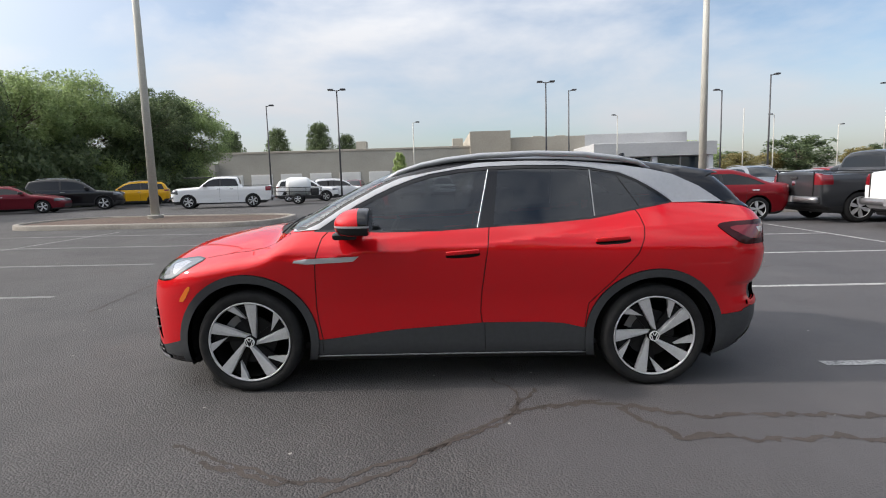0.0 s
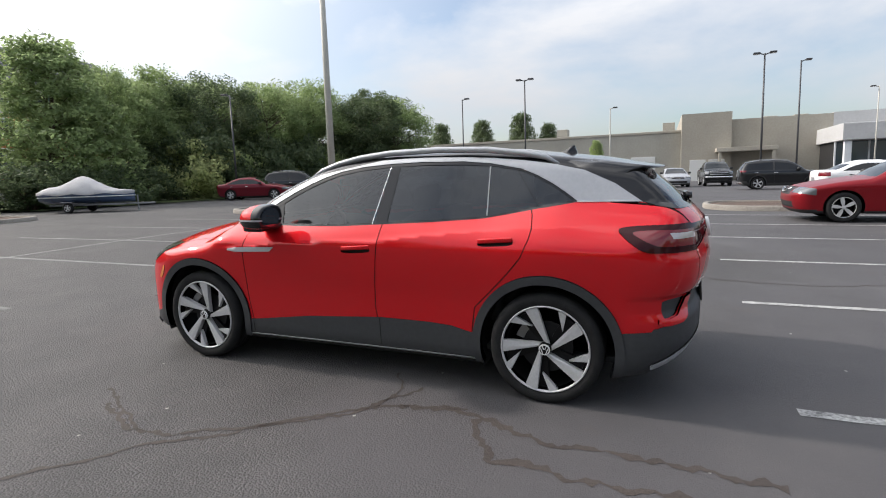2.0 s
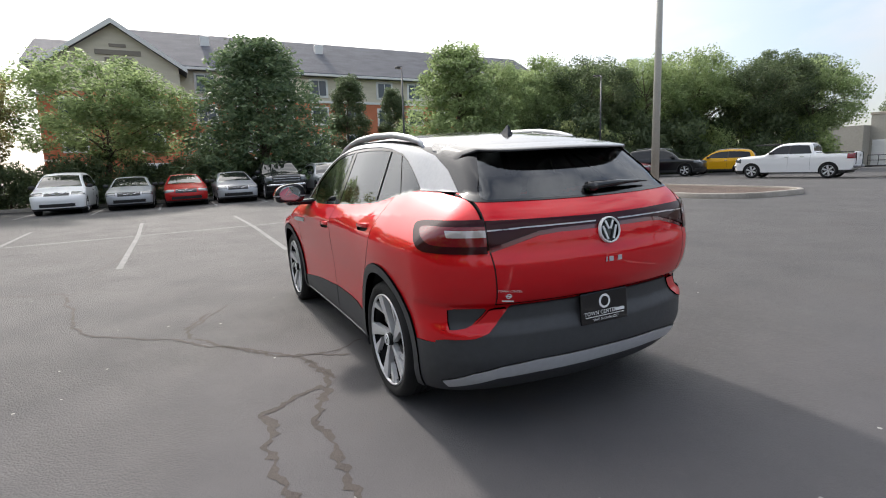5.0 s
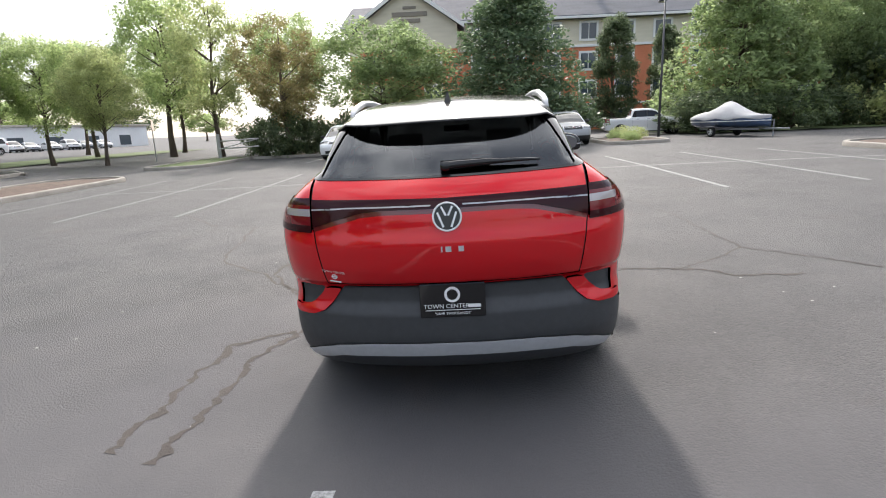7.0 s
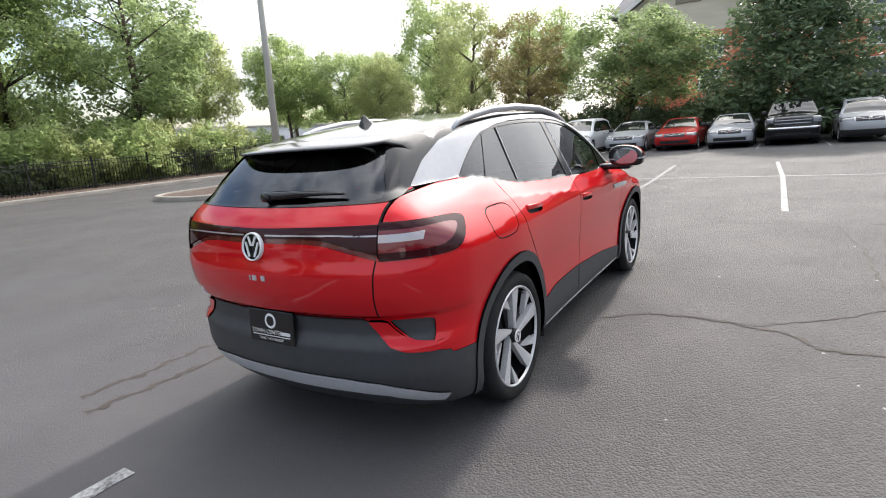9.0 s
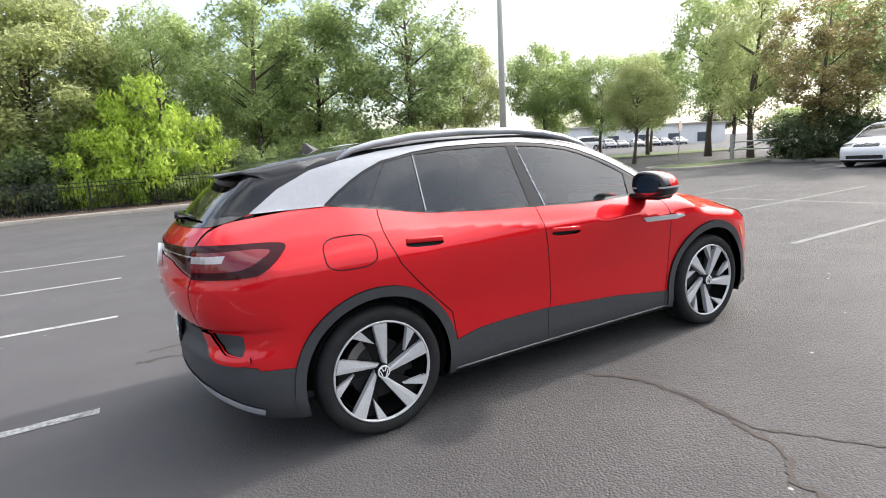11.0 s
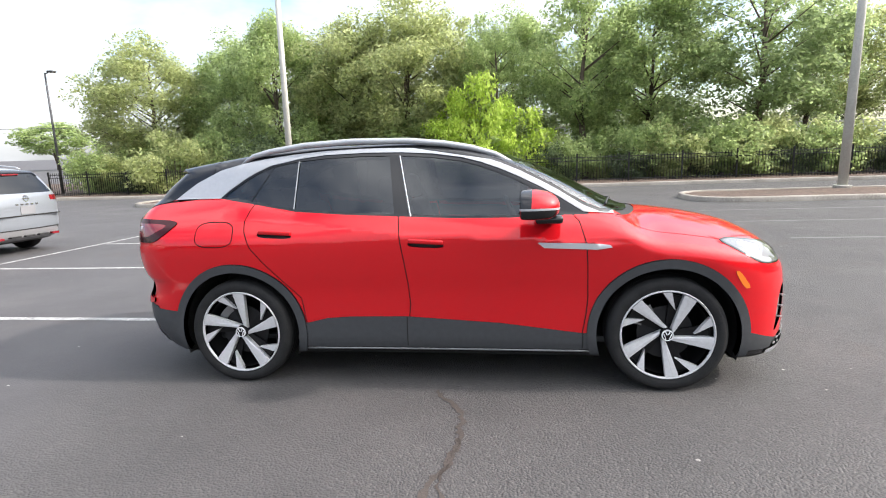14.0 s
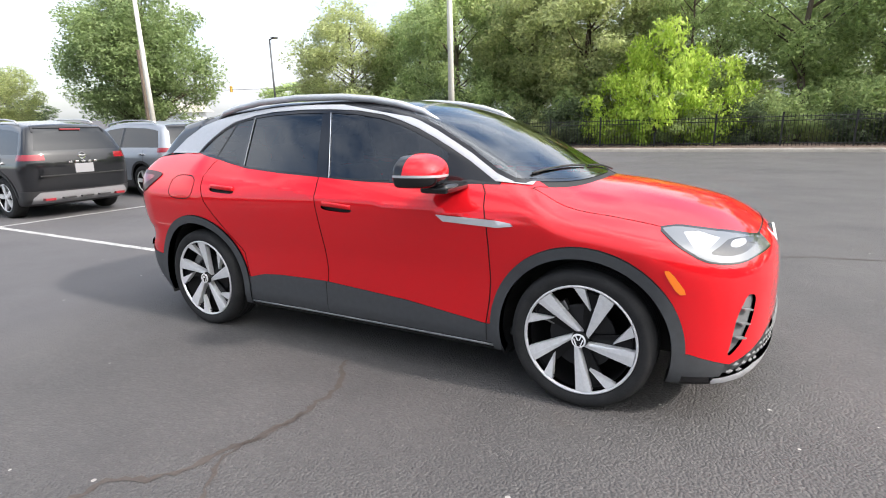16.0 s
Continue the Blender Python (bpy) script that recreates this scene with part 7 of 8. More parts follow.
for i in range(34):
    x = 24.5 - i * 1.32
    if -3.0 < x < 6 and i % 2:
        continue
    h = 1.9 + 0.7 * math.sin(i * 1.9) + (1.1 if x > 9 and i % 4 == 0 else 0) + (0.7 if x < -6 else 0)
    plant("shrub", (leaf_green, leaf_olive, leaf_dark)[i % 3], x, -25.0 - 0.6 * math.sin(i * 2.7), max(1.1, h), "loose shrub growing behind the iron fence", 1.0, "shrubs behind the fence", "bush", "bush", i % 2)
for i, (kd, mt, x, y, h) in enumerate((("broad", leaf_green, -24.6, -28.4, 7.4), ("broad", leaf_green, -27.6, -25.6, 6.8), ("broad", leaf_olive, -25.4, -20.6, 5.6), ("airy", leaf_green, -34.5, -21.6, 10.6), ("airy", leaf_olive, -31.0, -16.5, 9.0), ("broad", leaf_green, -38, -30, 8), ("broad", leaf_green, -44, -26, 9), ("airy", leaf_green, -30.5, -34, 8.0), ("broad", leaf_olive, -48, -38, 9), ("broad", leaf_green, -38, -14, 9), ("broad", leaf_olive, -20.6, -33, 8.2))):
    plant(kd, mt, x, y, h * 1.22, "roadside tree with a bare trunk", 0.95, "roadside trees", variant=i % 2)
plant("oval", leaf_mid, 30.2, -17.9, 10.8, "dense round-headed tree beyond the parked crossovers", 1.1)
plant("oval", leaf_mid, 31.2, -17.0, 10.2, "round-headed tree grown into its neighbour", 1.1)
plant("broad", leaf_olive, 41, -14.0, 6.2, "low olive tree by the far road", 1.2)
for i, (x, y, h) in enumerate(((-34.7, 87, 11.5), (-27, 87, 11.6), (-20, 87, 12.4), (-15.6, 88, 10.4))):
    plant("pine", leaf_dark, x, y, h, "tall pine behind the service building", 0.8, "pines behind the service building", variant=1)
plant("column", leaf_green, -4.4, 56, 4.6, "small upright tree before the service bays", 1.0)
for i in range(34):
    a = radians(-70 + i * 7.6)
    d = 150 + 40 * math.sin(i * 2.3)
    plant("broad", leaf_dark if i % 2 else leaf_green, d * math.sin(math.pi - a), d * math.cos(math.pi - a) - 20, 8 + 2.5 * math.sin(i * 1.3), "distant tree on the skyline", 2.0, "distant trees", variant=5)
for i in range(6):
    plant("broad", leaf_rust, 48 + i * 8, 82 + 6 * math.sin(i * 2.0), 5.5, "distant rust-brown tree on the skyline", 1.4, "distant trees", variant=5)
for i in range(10):
    plant("broad", leaf_dark, 40 + i * 9, 95 + 9 * math.sin(i), 6.4, "distant tree on the skyline", 1.5, "distant trees", variant=5)

# ---------------------------------------------------------------- iron fence along the south kerb
iron = material("black_iron", (0.012, 0.012, 0.013), 0.5, 0.3)
fence = root("iron_fence", Matrix(), "black iron picket fence along the south kerb", "fence")
picket_me = None
fx0, fx1, fy = 26.0, -19.2, -22.9
count = int((fx0 - fx1) / 0.135)
thin, near_band = [], 0
for i in range(count):
    x = fx0 - i * 0.135
    z = float(gz(x, fy))
    if i % 18 == 0:
        part("post", box_bm((x - 0.035, fy - 0.035, z - 0.1), (x + 0.035, fy + 0.035, z + 1.42), 0.006), iron, fence)
    elif -14.6 < x < 20.4 and near_band < 250:
        near_band += 1
        if picket_me is None:
            bm = box_bm((-0.009, -0.009, 0.05), (0.009, 0.009, 1.30))
            cyl_bm((0, 0, 1.30), (0, 0, 1.37), 0.012, 0.0, 6, bm)
            picket_me = bpy.data.meshes.new("picket")
            bm.to_mesh(picket_me)
            bm.free()
            picket_me.materials.append(iron)
        ob = new("picket", picket_me)
        ob.parent = fence
        ob.location = (x, fy, z)
    else:
        thin.append((x, z))
bm = bmesh.new()
for x, z in thin:
    box_bm((x - 0.009, fy - 0.009, z + 0.05), (x + 0.009, fy + 0.009, z + 1.36), 0, bm)
tagged(part("picket_rest", bm, iron, fence), "", "", "", "stuff")
for zz in (0.18, 1.08, 1.24):
    vs, fs = tube([(x, fy, float(gz(x, fy)) + zz) for x in np.linspace(fx0, fx1, 24)], 0.018, 6)
    link("rail", vs, fs, iron, fence)


# ---------------------------------------------------------------- buildings
brick = varied(material("orange_brick", (0.46, 0.13, 0.06), 0.85), (0.48, 0.155, 0.075), (0.62, 0.22, 0.12), 0.7, 4, 9, 0.5, 0.2, 30)
siding = varied(material("beige_siding", (0.50, 0.44, 0.33), 0.8), (0.58, 0.53, 0.42), (0.68, 0.62, 0.50), 0.5, 4, 12, 0.4, 0.15, 20, None, "Object", (1, 1, 6))
shingle = varied(material("slate_shingle", (0.07, 0.075, 0.09), 0.85), (0.05, 0.053, 0.065), (0.10, 0.105, 0.125), 0.5, 4, 6, 0.5, 0.3, 14, None, "Object", (1, 1, 4))
white_trim = material("white_trim", (0.72, 0.72, 0.70), 0.6)
win_glass = material("window_glass", (0.05, 0.07, 0.09), 0.05, 0, 0, 0.7)
stucco = varied(material("tan_stucco", (0.37, 0.34, 0.28), 0.9), (0.33, 0.30, 0.25), (0.41, 0.38, 0.32), 0.3, 4, 5, 0.4)
grey_block = varied(material("grey_block", (0.40, 0.40, 0.37), 0.9), (0.31, 0.295, 0.255), (0.38, 0.365, 0.32), 0.3, 4, 5, 0.4)
panel_white = varied(material("white_panel", (0.66, 0.68, 0.70), 0.5), (0.60, 0.62, 0.64), (0.70, 0.72, 0.74), 0.3, 3, 4, 0.4)
panel_grey = varied(material("pale_grey_panel", (0.46, 0.46, 0.46), 0.6), (0.42, 0.42, 0.42), (0.50, 0.50, 0.50), 0.3, 3, 4, 0.4)
door_white = material("roll_door", (0.62, 0.62, 0.60), 0.6)
sign_brown = material("sign_letters", (0.24, 0.21, 0.17), 0.6)


def hip_prism(x0, x1, xr, y0, y1, ze, zr, mat, parent, name="roof"):
    """A ridge roof along y with a thick eave."""
    vs = [(x0, y0, ze), (x1, y0, ze), (xr, y0, zr), (x0, y1, ze), (x1, y1, ze), (xr, y1, zr), (x0, y0, ze - 0.3), (x1, y0, ze - 0.3), (x0, y1, ze - 0.3), (x1, y1, ze - 0.3)]
    fs = [(0, 2, 5, 3), (1, 4, 5, 2), (0, 1, 2), (3, 5, 4), (0, 3, 8, 6), (1, 7, 9, 4), (6, 8, 9, 7), (0, 6, 7, 1), (3, 4, 9, 8)]
    return link(name, vs, fs, mat, parent)


hotel = root("hotel", pose(0, 0, 0.4), "four-storey hotel in orange brick and beige siding with a slate roof", "building")
HX = -54.0
link("wall", *[[(HX, -12.2, -1), (HX, 42, -1), (HX, 42, 8.6), (HX, -12.2, 8.6), (HX - 16, -12.2, -1), (HX - 16, 42, -1), (HX - 16, 42, 8.6), (HX - 16, -12.2, 8.6)], [(0, 1, 2, 3), (1, 5, 6, 2), (5, 4, 7, 6), (4, 0, 3, 7), (3, 2, 6, 7)]], brick, hotel, "orange brick walls")
part("upper_wall", box_bm((HX - 15.95, -12.15, 8.6), (HX - 0.05, 41.95, 11.5)), siding, hotel, "beige top storey")
part("band", box_bm((HX - 0.02, -12.2, 8.5), (HX + 0.10, 42, 8.75), 0.02), white_trim, hotel, "pale stone band")
part("band", box_bm((HX - 0.02, -12.2, 2.75), (HX + 0.10, 42, 2.95), 0.02), white_trim, hotel, "pale stone band")
hip_prism(HX + 0.7, HX - 16.7, HX - 8, -7.6, 42.6, 11.5, 16.4, shingle, hotel)
hip_prism(HX + 0.7, HX - 14.0, HX - 6.6, -12.9, -7.6, 11.3, 14.6, shingle, hotel, "low_roof")
part("gutter", box_bm((HX + 0.62, -12.9, 11.18), (HX + 0.78, 42.6, 11.42), 0.03), white_trim, hotel, "white eave gutter")
for y in (2.0, 14.0, 30.0):
    part("roof_vent", box_bm((HX - 5.6, y - 0.45, 14.2), (HX - 4.8, y + 0.45, 15.6), 0.05), white_trim, hotel, "white roof vent")
# gabled wing with the sign
part("wing_wall", box_bm((HX - 4, -10.7, -1), (HX + 2.4, -0.9, 8.6)), brick, hotel, "brick gable wing")
gv = [(HX + 2.42, -10.75, 8.6), (HX + 2.42, -0.85, 8.6), (HX + 2.42, -0.85, 10.9), (HX + 2.42, -5.8, 14.3), (HX + 2.42, -10.75, 10.9)]
link("gable", gv + [(x - 8, y, z) for x, y, z in gv], [(0, 1, 2, 3, 4), (9, 8, 7, 6, 5)] + [(i, 5 + i, 5 + (i + 1) % 5, (i + 1) % 5) for i in range(5)], siding, hotel, "beige siding gable")
for s in (-1, 1):
    vs = [(HX + 3.1, -5.8, 14.65), (HX + 3.1, -5.8 + s * 5.6, 10.75), (HX + 3.1, -5.8 + s * 5.6, 10.45), (HX + 3.1, -5.8, 14.3)]
    vs += [(x - 9, y, z) for x, y, z in vs]
    link("gable_roof", vs, [(0, 1, 2, 3), (7, 6, 5, 4), (0, 4, 5, 1), (1, 5, 6, 2), (2, 6, 7, 3), (3, 7, 4, 0)], shingle, hotel)
    vs = [(HX + 3.14, -5.8, 14.7), (HX + 3.14, -5.8 + s * 5.65, 10.78), (HX + 3.14, -5.8 + s * 5.65, 10.4), (HX + 3.14, -5.8, 14.25)]
    vs += [(x - 0.1, y, z) for x, y, z in vs]
    link("gable_trim", vs, [(0, 1, 2, 3), (7, 6, 5, 4), (0, 4, 5, 1), (1, 5, 6, 2), (2, 6, 7, 3), (3, 7, 4, 0)], white_trim, hotel, "white gable board")
for w, z, h in ((1.3, 12.55, 0.26), (3.5, 11.95, 0.42), (2.1, 11.35, 0.36)):
    part("sign_bar", box_bm((HX + 2.42, -5.5 - w / 2, z - h / 2), (HX + 2.52, -5.5 + w / 2, z + h / 2), 0.02), sign_brown, hotel, "dark sign bar without letters")


def hotel_window(x, y, z, w, h):
    wv = part("window", box_bm((x - 0.1, y - w / 2 - 0.22, z - 0.22), (x + 0.06, y + w / 2 + 0.22, z + h + 0.22), 0.02), white_trim, hotel, "pale framed window")
    part("pane", box_bm((x + 0.055, y - w / 2, z), (x + 0.075, y - 0.04, z + h)), win_glass, wv)
    part("pane", box_bm((x + 0.055, y + 0.04, z), (x + 0.075, y + w / 2, z + h)), win_glass, wv)


for fl, z in enumerate((0.7, 3.6, 6.4, 9.3)):
    for k in range(11):
        y = 1.4 + k * 3.7
        hotel_window(HX, y, z, 1.5, 1.5)
    for y in (-9.4, -3.4):
        if fl < 3:
            hotel_window(HX + 2.4, y, z, 1.5, 1.5)

service = root("service_building", pose(0, 0, 0.3), "long tan and grey service building with white bay doors", "building")
part("wall", box_bm((-31, 72, -0.8), (4.4, 95, 6.2)), grey_block, service, "grey block wall")
part("parapet", box_bm((-31.1, 71.9, 6.2), (4.4, 95, 6.5), 0.03), stucco, service)
part("side_wing", box_bm((-44, 70.5, -0.8), (-31, 95, 5.0)), grey_block, service, "lower grey block wing")
part("tower", box_bm((4.4, 70.8, -0.8), (10.0, 95, 8.3)), stucco, service, "tall tan entrance block")
part("wall", box_bm((10.0, 72, -0.8), (20.6, 95, 7.4)), stucco, service, "tan stucco wall")
part("canopy", box_bm((8.2, 68.6, 3.4), (14.6, 72.0, 3.9), 0.04), stucco, service, "flat canopy over a doorway")
for x in (8.6, 14.2):
    part("canopy_post", box_bm((x - 0.15, 68.7, -0.8), (x + 0.15, 69.0, 3.4), 0.02), stucco, service)
for k in range(8):
    x = -29.2 + k * 4.15
    dr = part("bay_door", box_bm((x - 1.5, 71.93, -0.8), (x + 1.5, 72.05, 3.3), 0.02), door_white, service, "white roll-up bay door")
    for j in range(6):
        part("slat", box_bm((x - 1.45, 71.90, -0.7 + j * 0.66), (x + 1.45, 71.94, -0.10 + j * 0.66), 0.01), door_white, dr)
for x in (6.3, 8.4):
    part("bay_door", box_bm((x - 0.9, 70.72, -0.8), (x + 0.9, 70.82, 2.6), 0.02), door_white, service, "white doors in the entrance block")
for x in (-12.0, 3.0, 15.5, 19.0):
    part("roof_unit", box_bm((x - 0.8, 80, 6.2), (x + 0.8, 82, 8.2), 0.05), grey_block, service, "rooftop unit")
show = root("showroom", pose(0, 0, 0.2), "white showroom with a glass front under a flat fascia", "building")
part("wall", box_bm((20.6, 72, -0.8), (35, 96, 7.6)), panel_grey, show, "white panel wall")
part("fascia", box_bm((19.0, 62.0, 3.9), (34.2, 72, 5.6), 0.05), panel_grey, show, "white projecting fascia")
part("back_wall", box_bm((19.4, 65.4, -0.8), (34, 72, 3.9)), car_trim, show, "dark interior behind the glass")
for k in range(5):
    x = 19.2 + k * 2.95
    part("glass_panel", box_bm((x, 64.95, 0.0), (x + 2.8, 65.02, 3.85)), win_glass, show, "tall shop window pane")
    part("mullion", box_bm((x - 0.12, 64.9, -0.6), (x + 0.02, 65.1, 3.9)), panel_white, show)
for x in (19.6, 26.6, 33.6):
    part("column", box_bm((x - 0.3, 62.3, -0.8), (x + 0.3, 62.9, 3.9), 0.03), panel_white, show, "white square column")

ware = root("warehouse", pose(0, 0, -0.4), "low white warehouse behind the trees", "building")
part("wall", box_bm((-15, -62, -0.5), (19, -43, 3.4)), panel_white, ware, "white metal wall")
part("roof", box_bm((-15.3, -62.3, 3.4), (19.3, -42.7, 3.6), 0.04), grey_block, ware)
for k in range(6):
    part("door", box_bm((-12.5 + k * 5.4, -43.05, -0.5), (-10.4 + k * 5.4, -42.95, 2.2), 0.02), win_glass, ware, "dark doorway")
depot = root("roadside_store", pose(-71, -81, -0.3, 0, 0, -16), "long low white building beyond the road", "building")
part("wall", box_bm((-34, -8, -0.5), (30, 8, 4.0)), panel_white, depot, "white wall")
part("roof", box_bm((-34.4, -8.4, 4.0), (30.4, 8.4, 4.35), 0.05), grey_block, depot)
for k in range(9):
    part("window", box_bm((-30 + k * 6.6, 7.98, 0.6), (-27.6 + k * 6.6, 8.06, 2.4), 0.02), win_glass, depot, "dark shop window")
for k in range(16):
    d = k * 2.95 + 0.3 * math.sin(k * 2.1)
    park(("sedan", "suv", "sedan")[k % 3], ("sedan", "sport_utility", "sedan")[k % 3], -44.0 - 0.961 * d, -75.5 + 0.277 * d, 236, ("white", "silver", "white", "white", "steel")[k % 5], "pale car parked before the roadside store", "car", "cars before the roadside store")
for k in range(5):
    plant("shrub", leaf_dark, -50.0 - 0.961 * k * 3.4, -79.0 + 0.277 * k * 3.4, 2.2, "clipped round bush before the roadside store", 0.9, "bushes before the roadside store", "bush", "bush", 1)
park("van", "cargo_van", -57.6, -58.8, 162, "white", "white cargo van on the far road", "van", "", 1.25)
house = root("gatehouse", pose(78, -52, -0.5, 0, 0, 20), "small pale building with a pitched roof beyond the road", "building")
part("wall", box_bm((-4, -3, -0.3), (4, 3, 2.8)), panel_white, house)
link("roof", [(-5, -4, 2.8), (5, -4, 2.8), (5, 4, 2.8), (-5, 4, 2.8), (-5, 0, 4.6), (5, 0, 4.6)], [(0, 1, 5, 4), (2, 3, 4, 5), (0, 4, 3), (1, 2, 5), (0, 3, 2, 1)], grey_block, house)

# ---------------------------------------------------------------- boat under a grey cover, on a trailer
cover = varied(material("grey_canvas", (0.36, 0.36, 0.37), 0.85), (0.28, 0.28, 0.29), (0.42, 0.42, 0.43), 1.2, 5, 20, 0.4, 0.5, 6)
hull_blue = paint("boat_blue", (0.05, 0.09, 0.18))
tank_mat = material("white_tank", (0.66, 0.67, 0.66), 0.4)
steel_mat = material("trailer_steel", (0.30, 0.31, 0.33), 0.45, 0.7)
boat = root("boat_trailer", on_ground(-21.9, 12.7, 20) @ Matrix.Scale(0.76, 4), "small blue boat under a grey canvas cover on a trailer", "boat trailer")
sec, cov = [], []
for t in np.linspace(0, 1, 13):
    x = -2.7 + 5.2 * t
    w = 1.02 * (1 - max(0, (t - 0.45) / 0.55) ** 2.2) + 0.03
    sec.append([(x, -w, 1.15), (x, -w * 0.92, 0.75), (x, -w * 0.4, 0.55), (x, 0, 0.48 + 0.3 * t**4), (x, w * 0.4, 0.55), (x, w * 0.92, 0.75), (x, w, 1.15)])
    hgt = 1.25 + 0.75 * math.exp(-((t - 0.42) / 0.22) ** 2) + 0.25 * (1 - t)
    cov.append([(x, -w * 1.05, 1.06 + 0.05 * math.sin(t * 19)), (x, -w * 1.03, 1.2), (x, -w * 0.55, 1.2 + (hgt - 1.2) * 0.62), (x, 0, hgt), (x, w * 0.55, 1.2 + (hgt - 1.2) * 0.62), (x, w * 1.03, 1.2), (x, w * 1.05, 1.06 + 0.05 * math.sin(t * 19 + 1))])


def loft(rows):
    n = len(rows[0])
    vs = [p for r in rows for p in r]
    fs = [(i * n + k, i * n + k + 1, (i + 1) * n + k + 1, (i + 1) * n + k) for i in range(len(rows) - 1) for k in range(n - 1)]
    fs += [tuple(range(n))[::-1], tuple(range((len(rows) - 1) * n, len(rows) * n))]
    return vs, fs


vs, fs = loft(sec)
link("hull", vs, fs, hull_blue, boat, "blue hull", True)
vs, fs = loft(cov)
link("canvas_cover", vs, fs, cover, boat, "taut grey canvas cover", True)
for s in (-1, 1):
    vs, fs = tube([(p[0][0], s * (p[6][1] * 0.97 + 0.012), 0.93) for p in sec], 0.035, 6)
    link("hull_stripe", vs, fs, tank_mat, boat, "white stripe along the hull", True)
    for p in (sec[2], sec[5], sec[8]):
        vs, fs = tube([(p[0][0], s * (p[6][1] * 1.06 + 0.02), 1.15), (p[0][0] + 0.03, s * (p[6][1] * 0.98 + 0.03), 0.78), (p[0][0] + 0.05, s * p[6][1] * 0.6, 0.50)], 0.014, 5)
        link("tie_strap", vs, fs, car_trim, boat, "dark tie-down strap")
for s in (-1, 1):
    part("frame_rail", box_bm((-2.4, s * 0.55 - 0.04, 0.40), (2.2, s * 0.55 + 0.04, 0.50), 0.01), steel_mat, boat)
    wheel_kit("wheel", boat, pose(-0.9, s * 1.12, 0.30, 0, 0, 0 if s == 1 else 180), 0.30, 0.19, 0.18, 5, rim_silver, "plain", 20, False)
    part("fender", box_bm((-1.25, s * 0.95, 0.62), (-0.55, s * 1.16, 0.66), 0.02), steel_mat, boat)
part("tongue", box_bm((2.1, -0.05, 0.40), (3.7, 0.05, 0.50), 0.01), steel_mat, boat)
part("jack", cyl_bm((2.6, 0.1, 0.0), (2.6, 0.1, 0.95), 0.04, 0.04, 8), steel_mat, boat, "upright trailer jack")
part("winch_post", cyl_bm((2.35, 0, 0.45), (2.45, 0, 1.05), 0.04, 0.04, 8), steel_mat, boat)

# ---------------------------------------------------------------- sprayer trailer by the white cars
spray = root("sprayer_trailer", on_ground(-9.0, 29.8, 10), "small black trailer with a white spray tank", "trailer")
vs, fs = tube([(-0.75, 0, 1.1), (-0.7, 0, 1.1), (-0.5, 0, 1.1), (0.5, 0, 1.1), (0.7, 0, 1.1), (0.75, 0, 1.1)], [0.3, 0.48, 0.58, 0.58, 0.48, 0.3], 20)
link("tank", vs, fs, tank_mat, spray, "white plastic tank", True)
part("deck", box_bm((-1.5, -0.8, 0.48), (1.4, 0.8, 0.56), 0.01), car_trim, spray)
for s in (-1, 1):
    for z in (0.8, 1.05):
        part("side_rail", cyl_bm((-1.5, s * 0.8, z), (1.4, s * 0.8, z), 0.02, 0.02, 6), car_trim, spray)
    for x in (-1.5, -0.5, 0.5, 1.4):
        part("side_post", cyl_bm((x, s * 0.8, 0.5), (x, s * 0.8, 1.05), 0.02, 0.02, 6), car_trim, spray)
    wheel_kit("wheel", spray, pose(0.0, s * 1.02, 0.33, 0, 0, 0 if s == 1 else 180), 0.33, 0.2, 0.18, 5, tank_mat, "plain", 20, False)
part("tongue", box_bm((-2.6, -0.05, 0.45), (-1.5, 0.05, 0.53), 0.01), car_trim, spray)
part("pump", box_bm((0.75, -0.3, 0.56), (1.25, 0.3, 1.0), 0.05), car_trim, spray, "black pump")
rackp = part("roof_rack", box_bm((-14.9, 26.95, 2.22), (-13.3, 28.25, 2.27), 0.01), car_trim)
tagged(rackp, "dark roof rack on the white pickup", "roof rack")

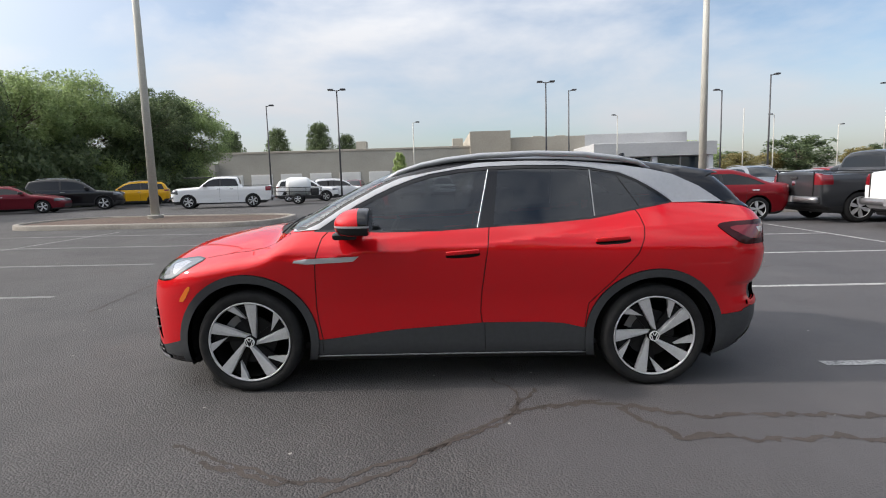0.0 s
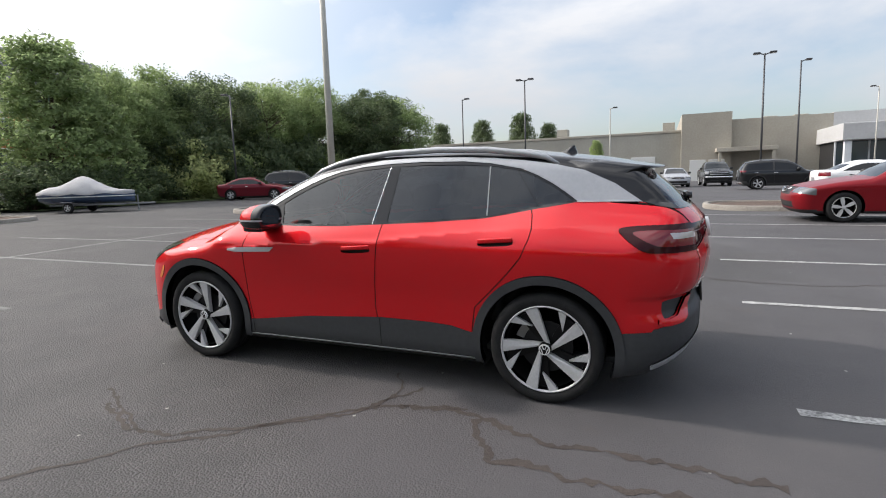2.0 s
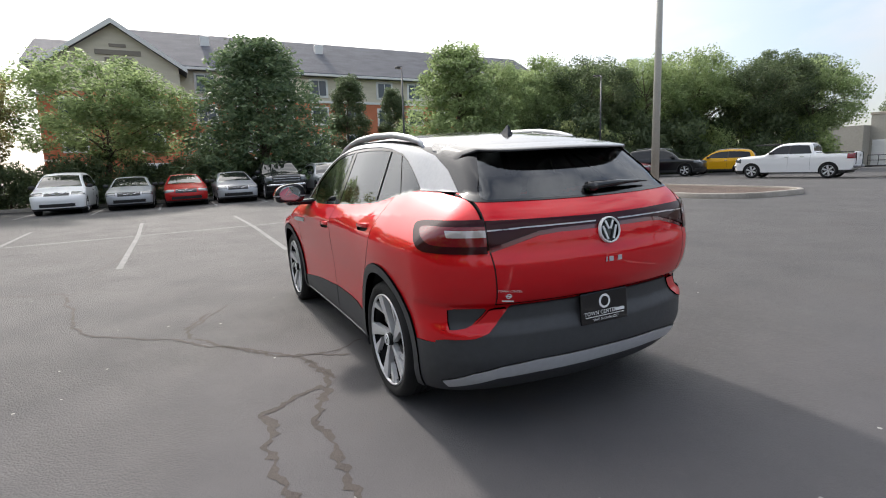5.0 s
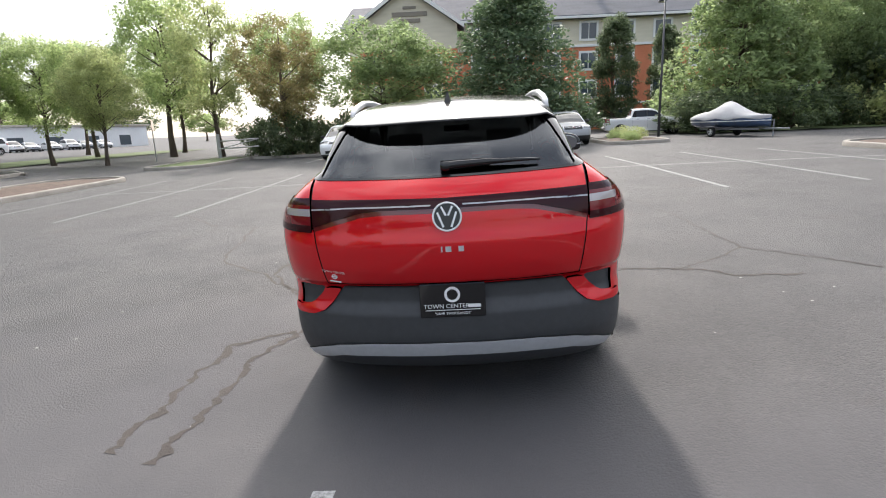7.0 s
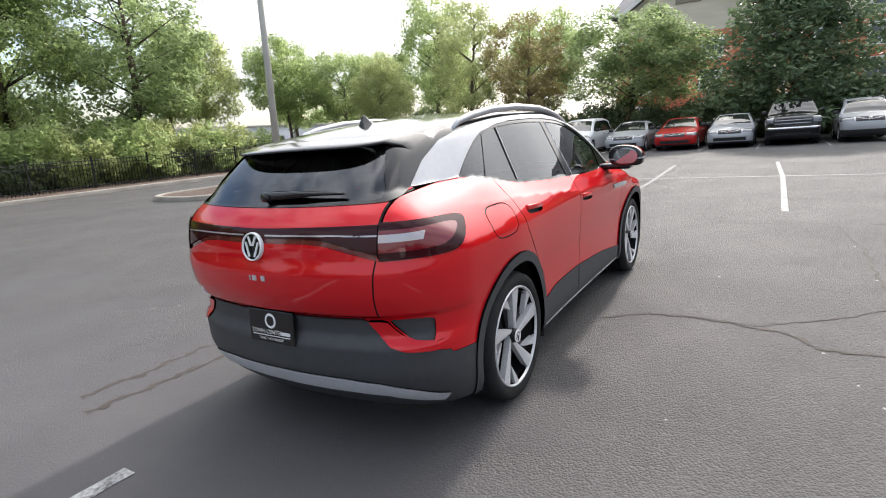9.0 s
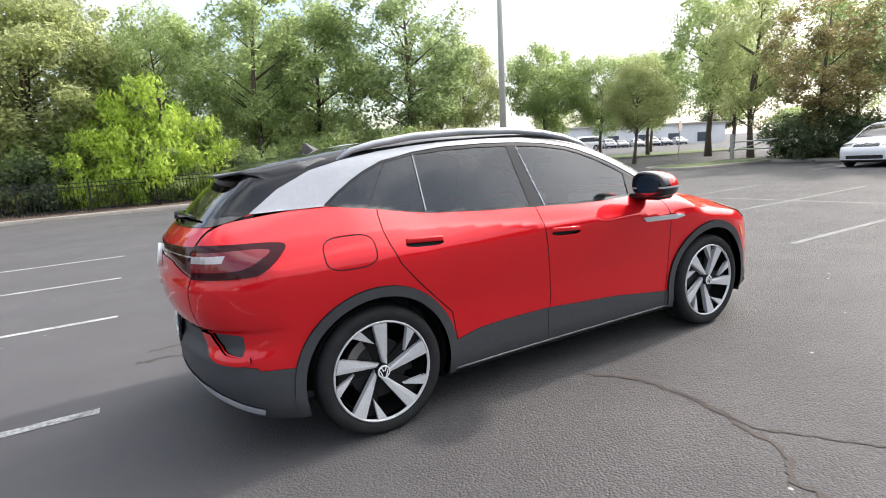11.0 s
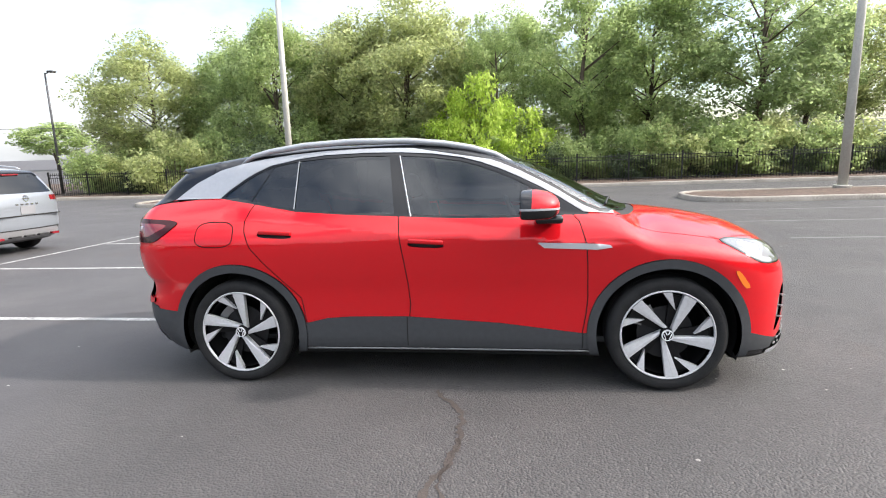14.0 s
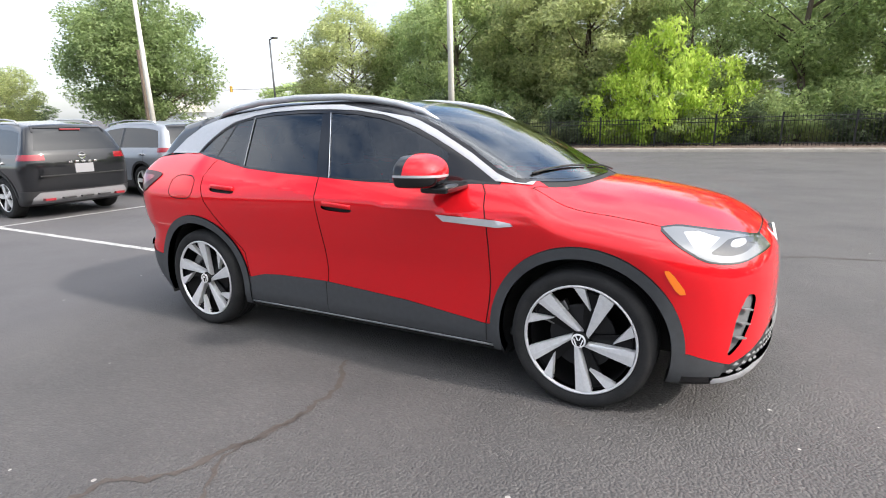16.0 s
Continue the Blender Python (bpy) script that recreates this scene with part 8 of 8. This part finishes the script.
# ---------------------------------------------------------------- road furniture
signal_mat = material("signal_housing", (0.55, 0.30, 0.03), 0.5)
sg = root("traffic_signal", pose(96, -67, -0.5), "traffic signals on a span wire over the far road", "traffic signal")
part("pole", cyl_bm((0, 0, 0), (0, 0, 8.6), 0.13, 0.1, 10), pole_dark, sg, "dark signal pole")
part("span_wire", cyl_bm((0, 0, 7.0), (-24, -14, 7.2), 0.04, 0.04, 6), pole_dark, sg)
for t in (0.19, 0.36):
    x, y = -24 * t, -14 * t
    hd = part("signal_head", box_bm((x - 0.2, y - 0.2, 6.6), (x + 0.2, y + 0.2, 7.75), 0.04), signal_mat, sg, "amber-yellow signal head")
    for z in (6.8, 7.15, 7.5):
        part("lens", cyl_bm((x - 0.22, y, z), (x - 0.19, y, z), 0.13, 0.13, 10), dark_mat, hd)
for x, y, h in ((26.3, -14.9, 5.4), (52, -18, 8.0), (47, -6, 8.0)):
    p = root("utility_pole", pose(x, y, -0.4), "weathered wooden utility pole", "utility pole", "utility poles")
    part("pole", cyl_bm((0, 0, 0), (0, 0, h), 0.13, 0.09, 10), bark, p)
w1 = tube([(47 + 5 * t, -6 - 12 * t, 7.4 - 1.0 * math.sin(math.pi * t)) for t in np.linspace(0, 1, 9)], 0.02, 5)
tagged(link("power_line", *w1, pole_dark), "thin black power line between the poles", "cable")
bar_mat = varied(material("gate_steel", (0.40, 0.40, 0.38), 0.5, 0.5), (0.32, 0.32, 0.30), (0.46, 0.46, 0.44), 3)
gate = root("lot_gate", on_ground(-24.5, -13.6, 75), "grey steel swing gate at the lot entrance", "gate")
part("gate_post", cyl_bm((0, 0, 0), (0, 0, 1.5), 0.1, 0.1, 12), bar_mat, gate)
for z in (0.7, 1.1):
    part("gate_bar", cyl_bm((0, 0, z), (2.6, 0, z + 0.08), 0.035, 0.035, 8), bar_mat, gate)
part("gate_brace", cyl_bm((0.1, 0, 0.7), (2.5, 0, 1.15), 0.025, 0.025, 8), bar_mat, gate)
sgn = root("stop_sign", pose(-27.5, -19.0, -0.2, 0, 0, 200), "red stop sign seen from across the entrance", "road sign")
part("post", cyl_bm((0, 0, 0), (0, 0, 2.4), 0.03, 0.03, 8), bar_mat, sgn)
vs, fs = prism([(0.38 * math.cos(radians(22.5 + 45 * k)), 2.3 + 0.38 * math.sin(radians(22.5 + 45 * k))) for k in range(8)], -0.05, -0.03)
link("face", vs, fs, lamp_red, sgn, "red octagonal face")
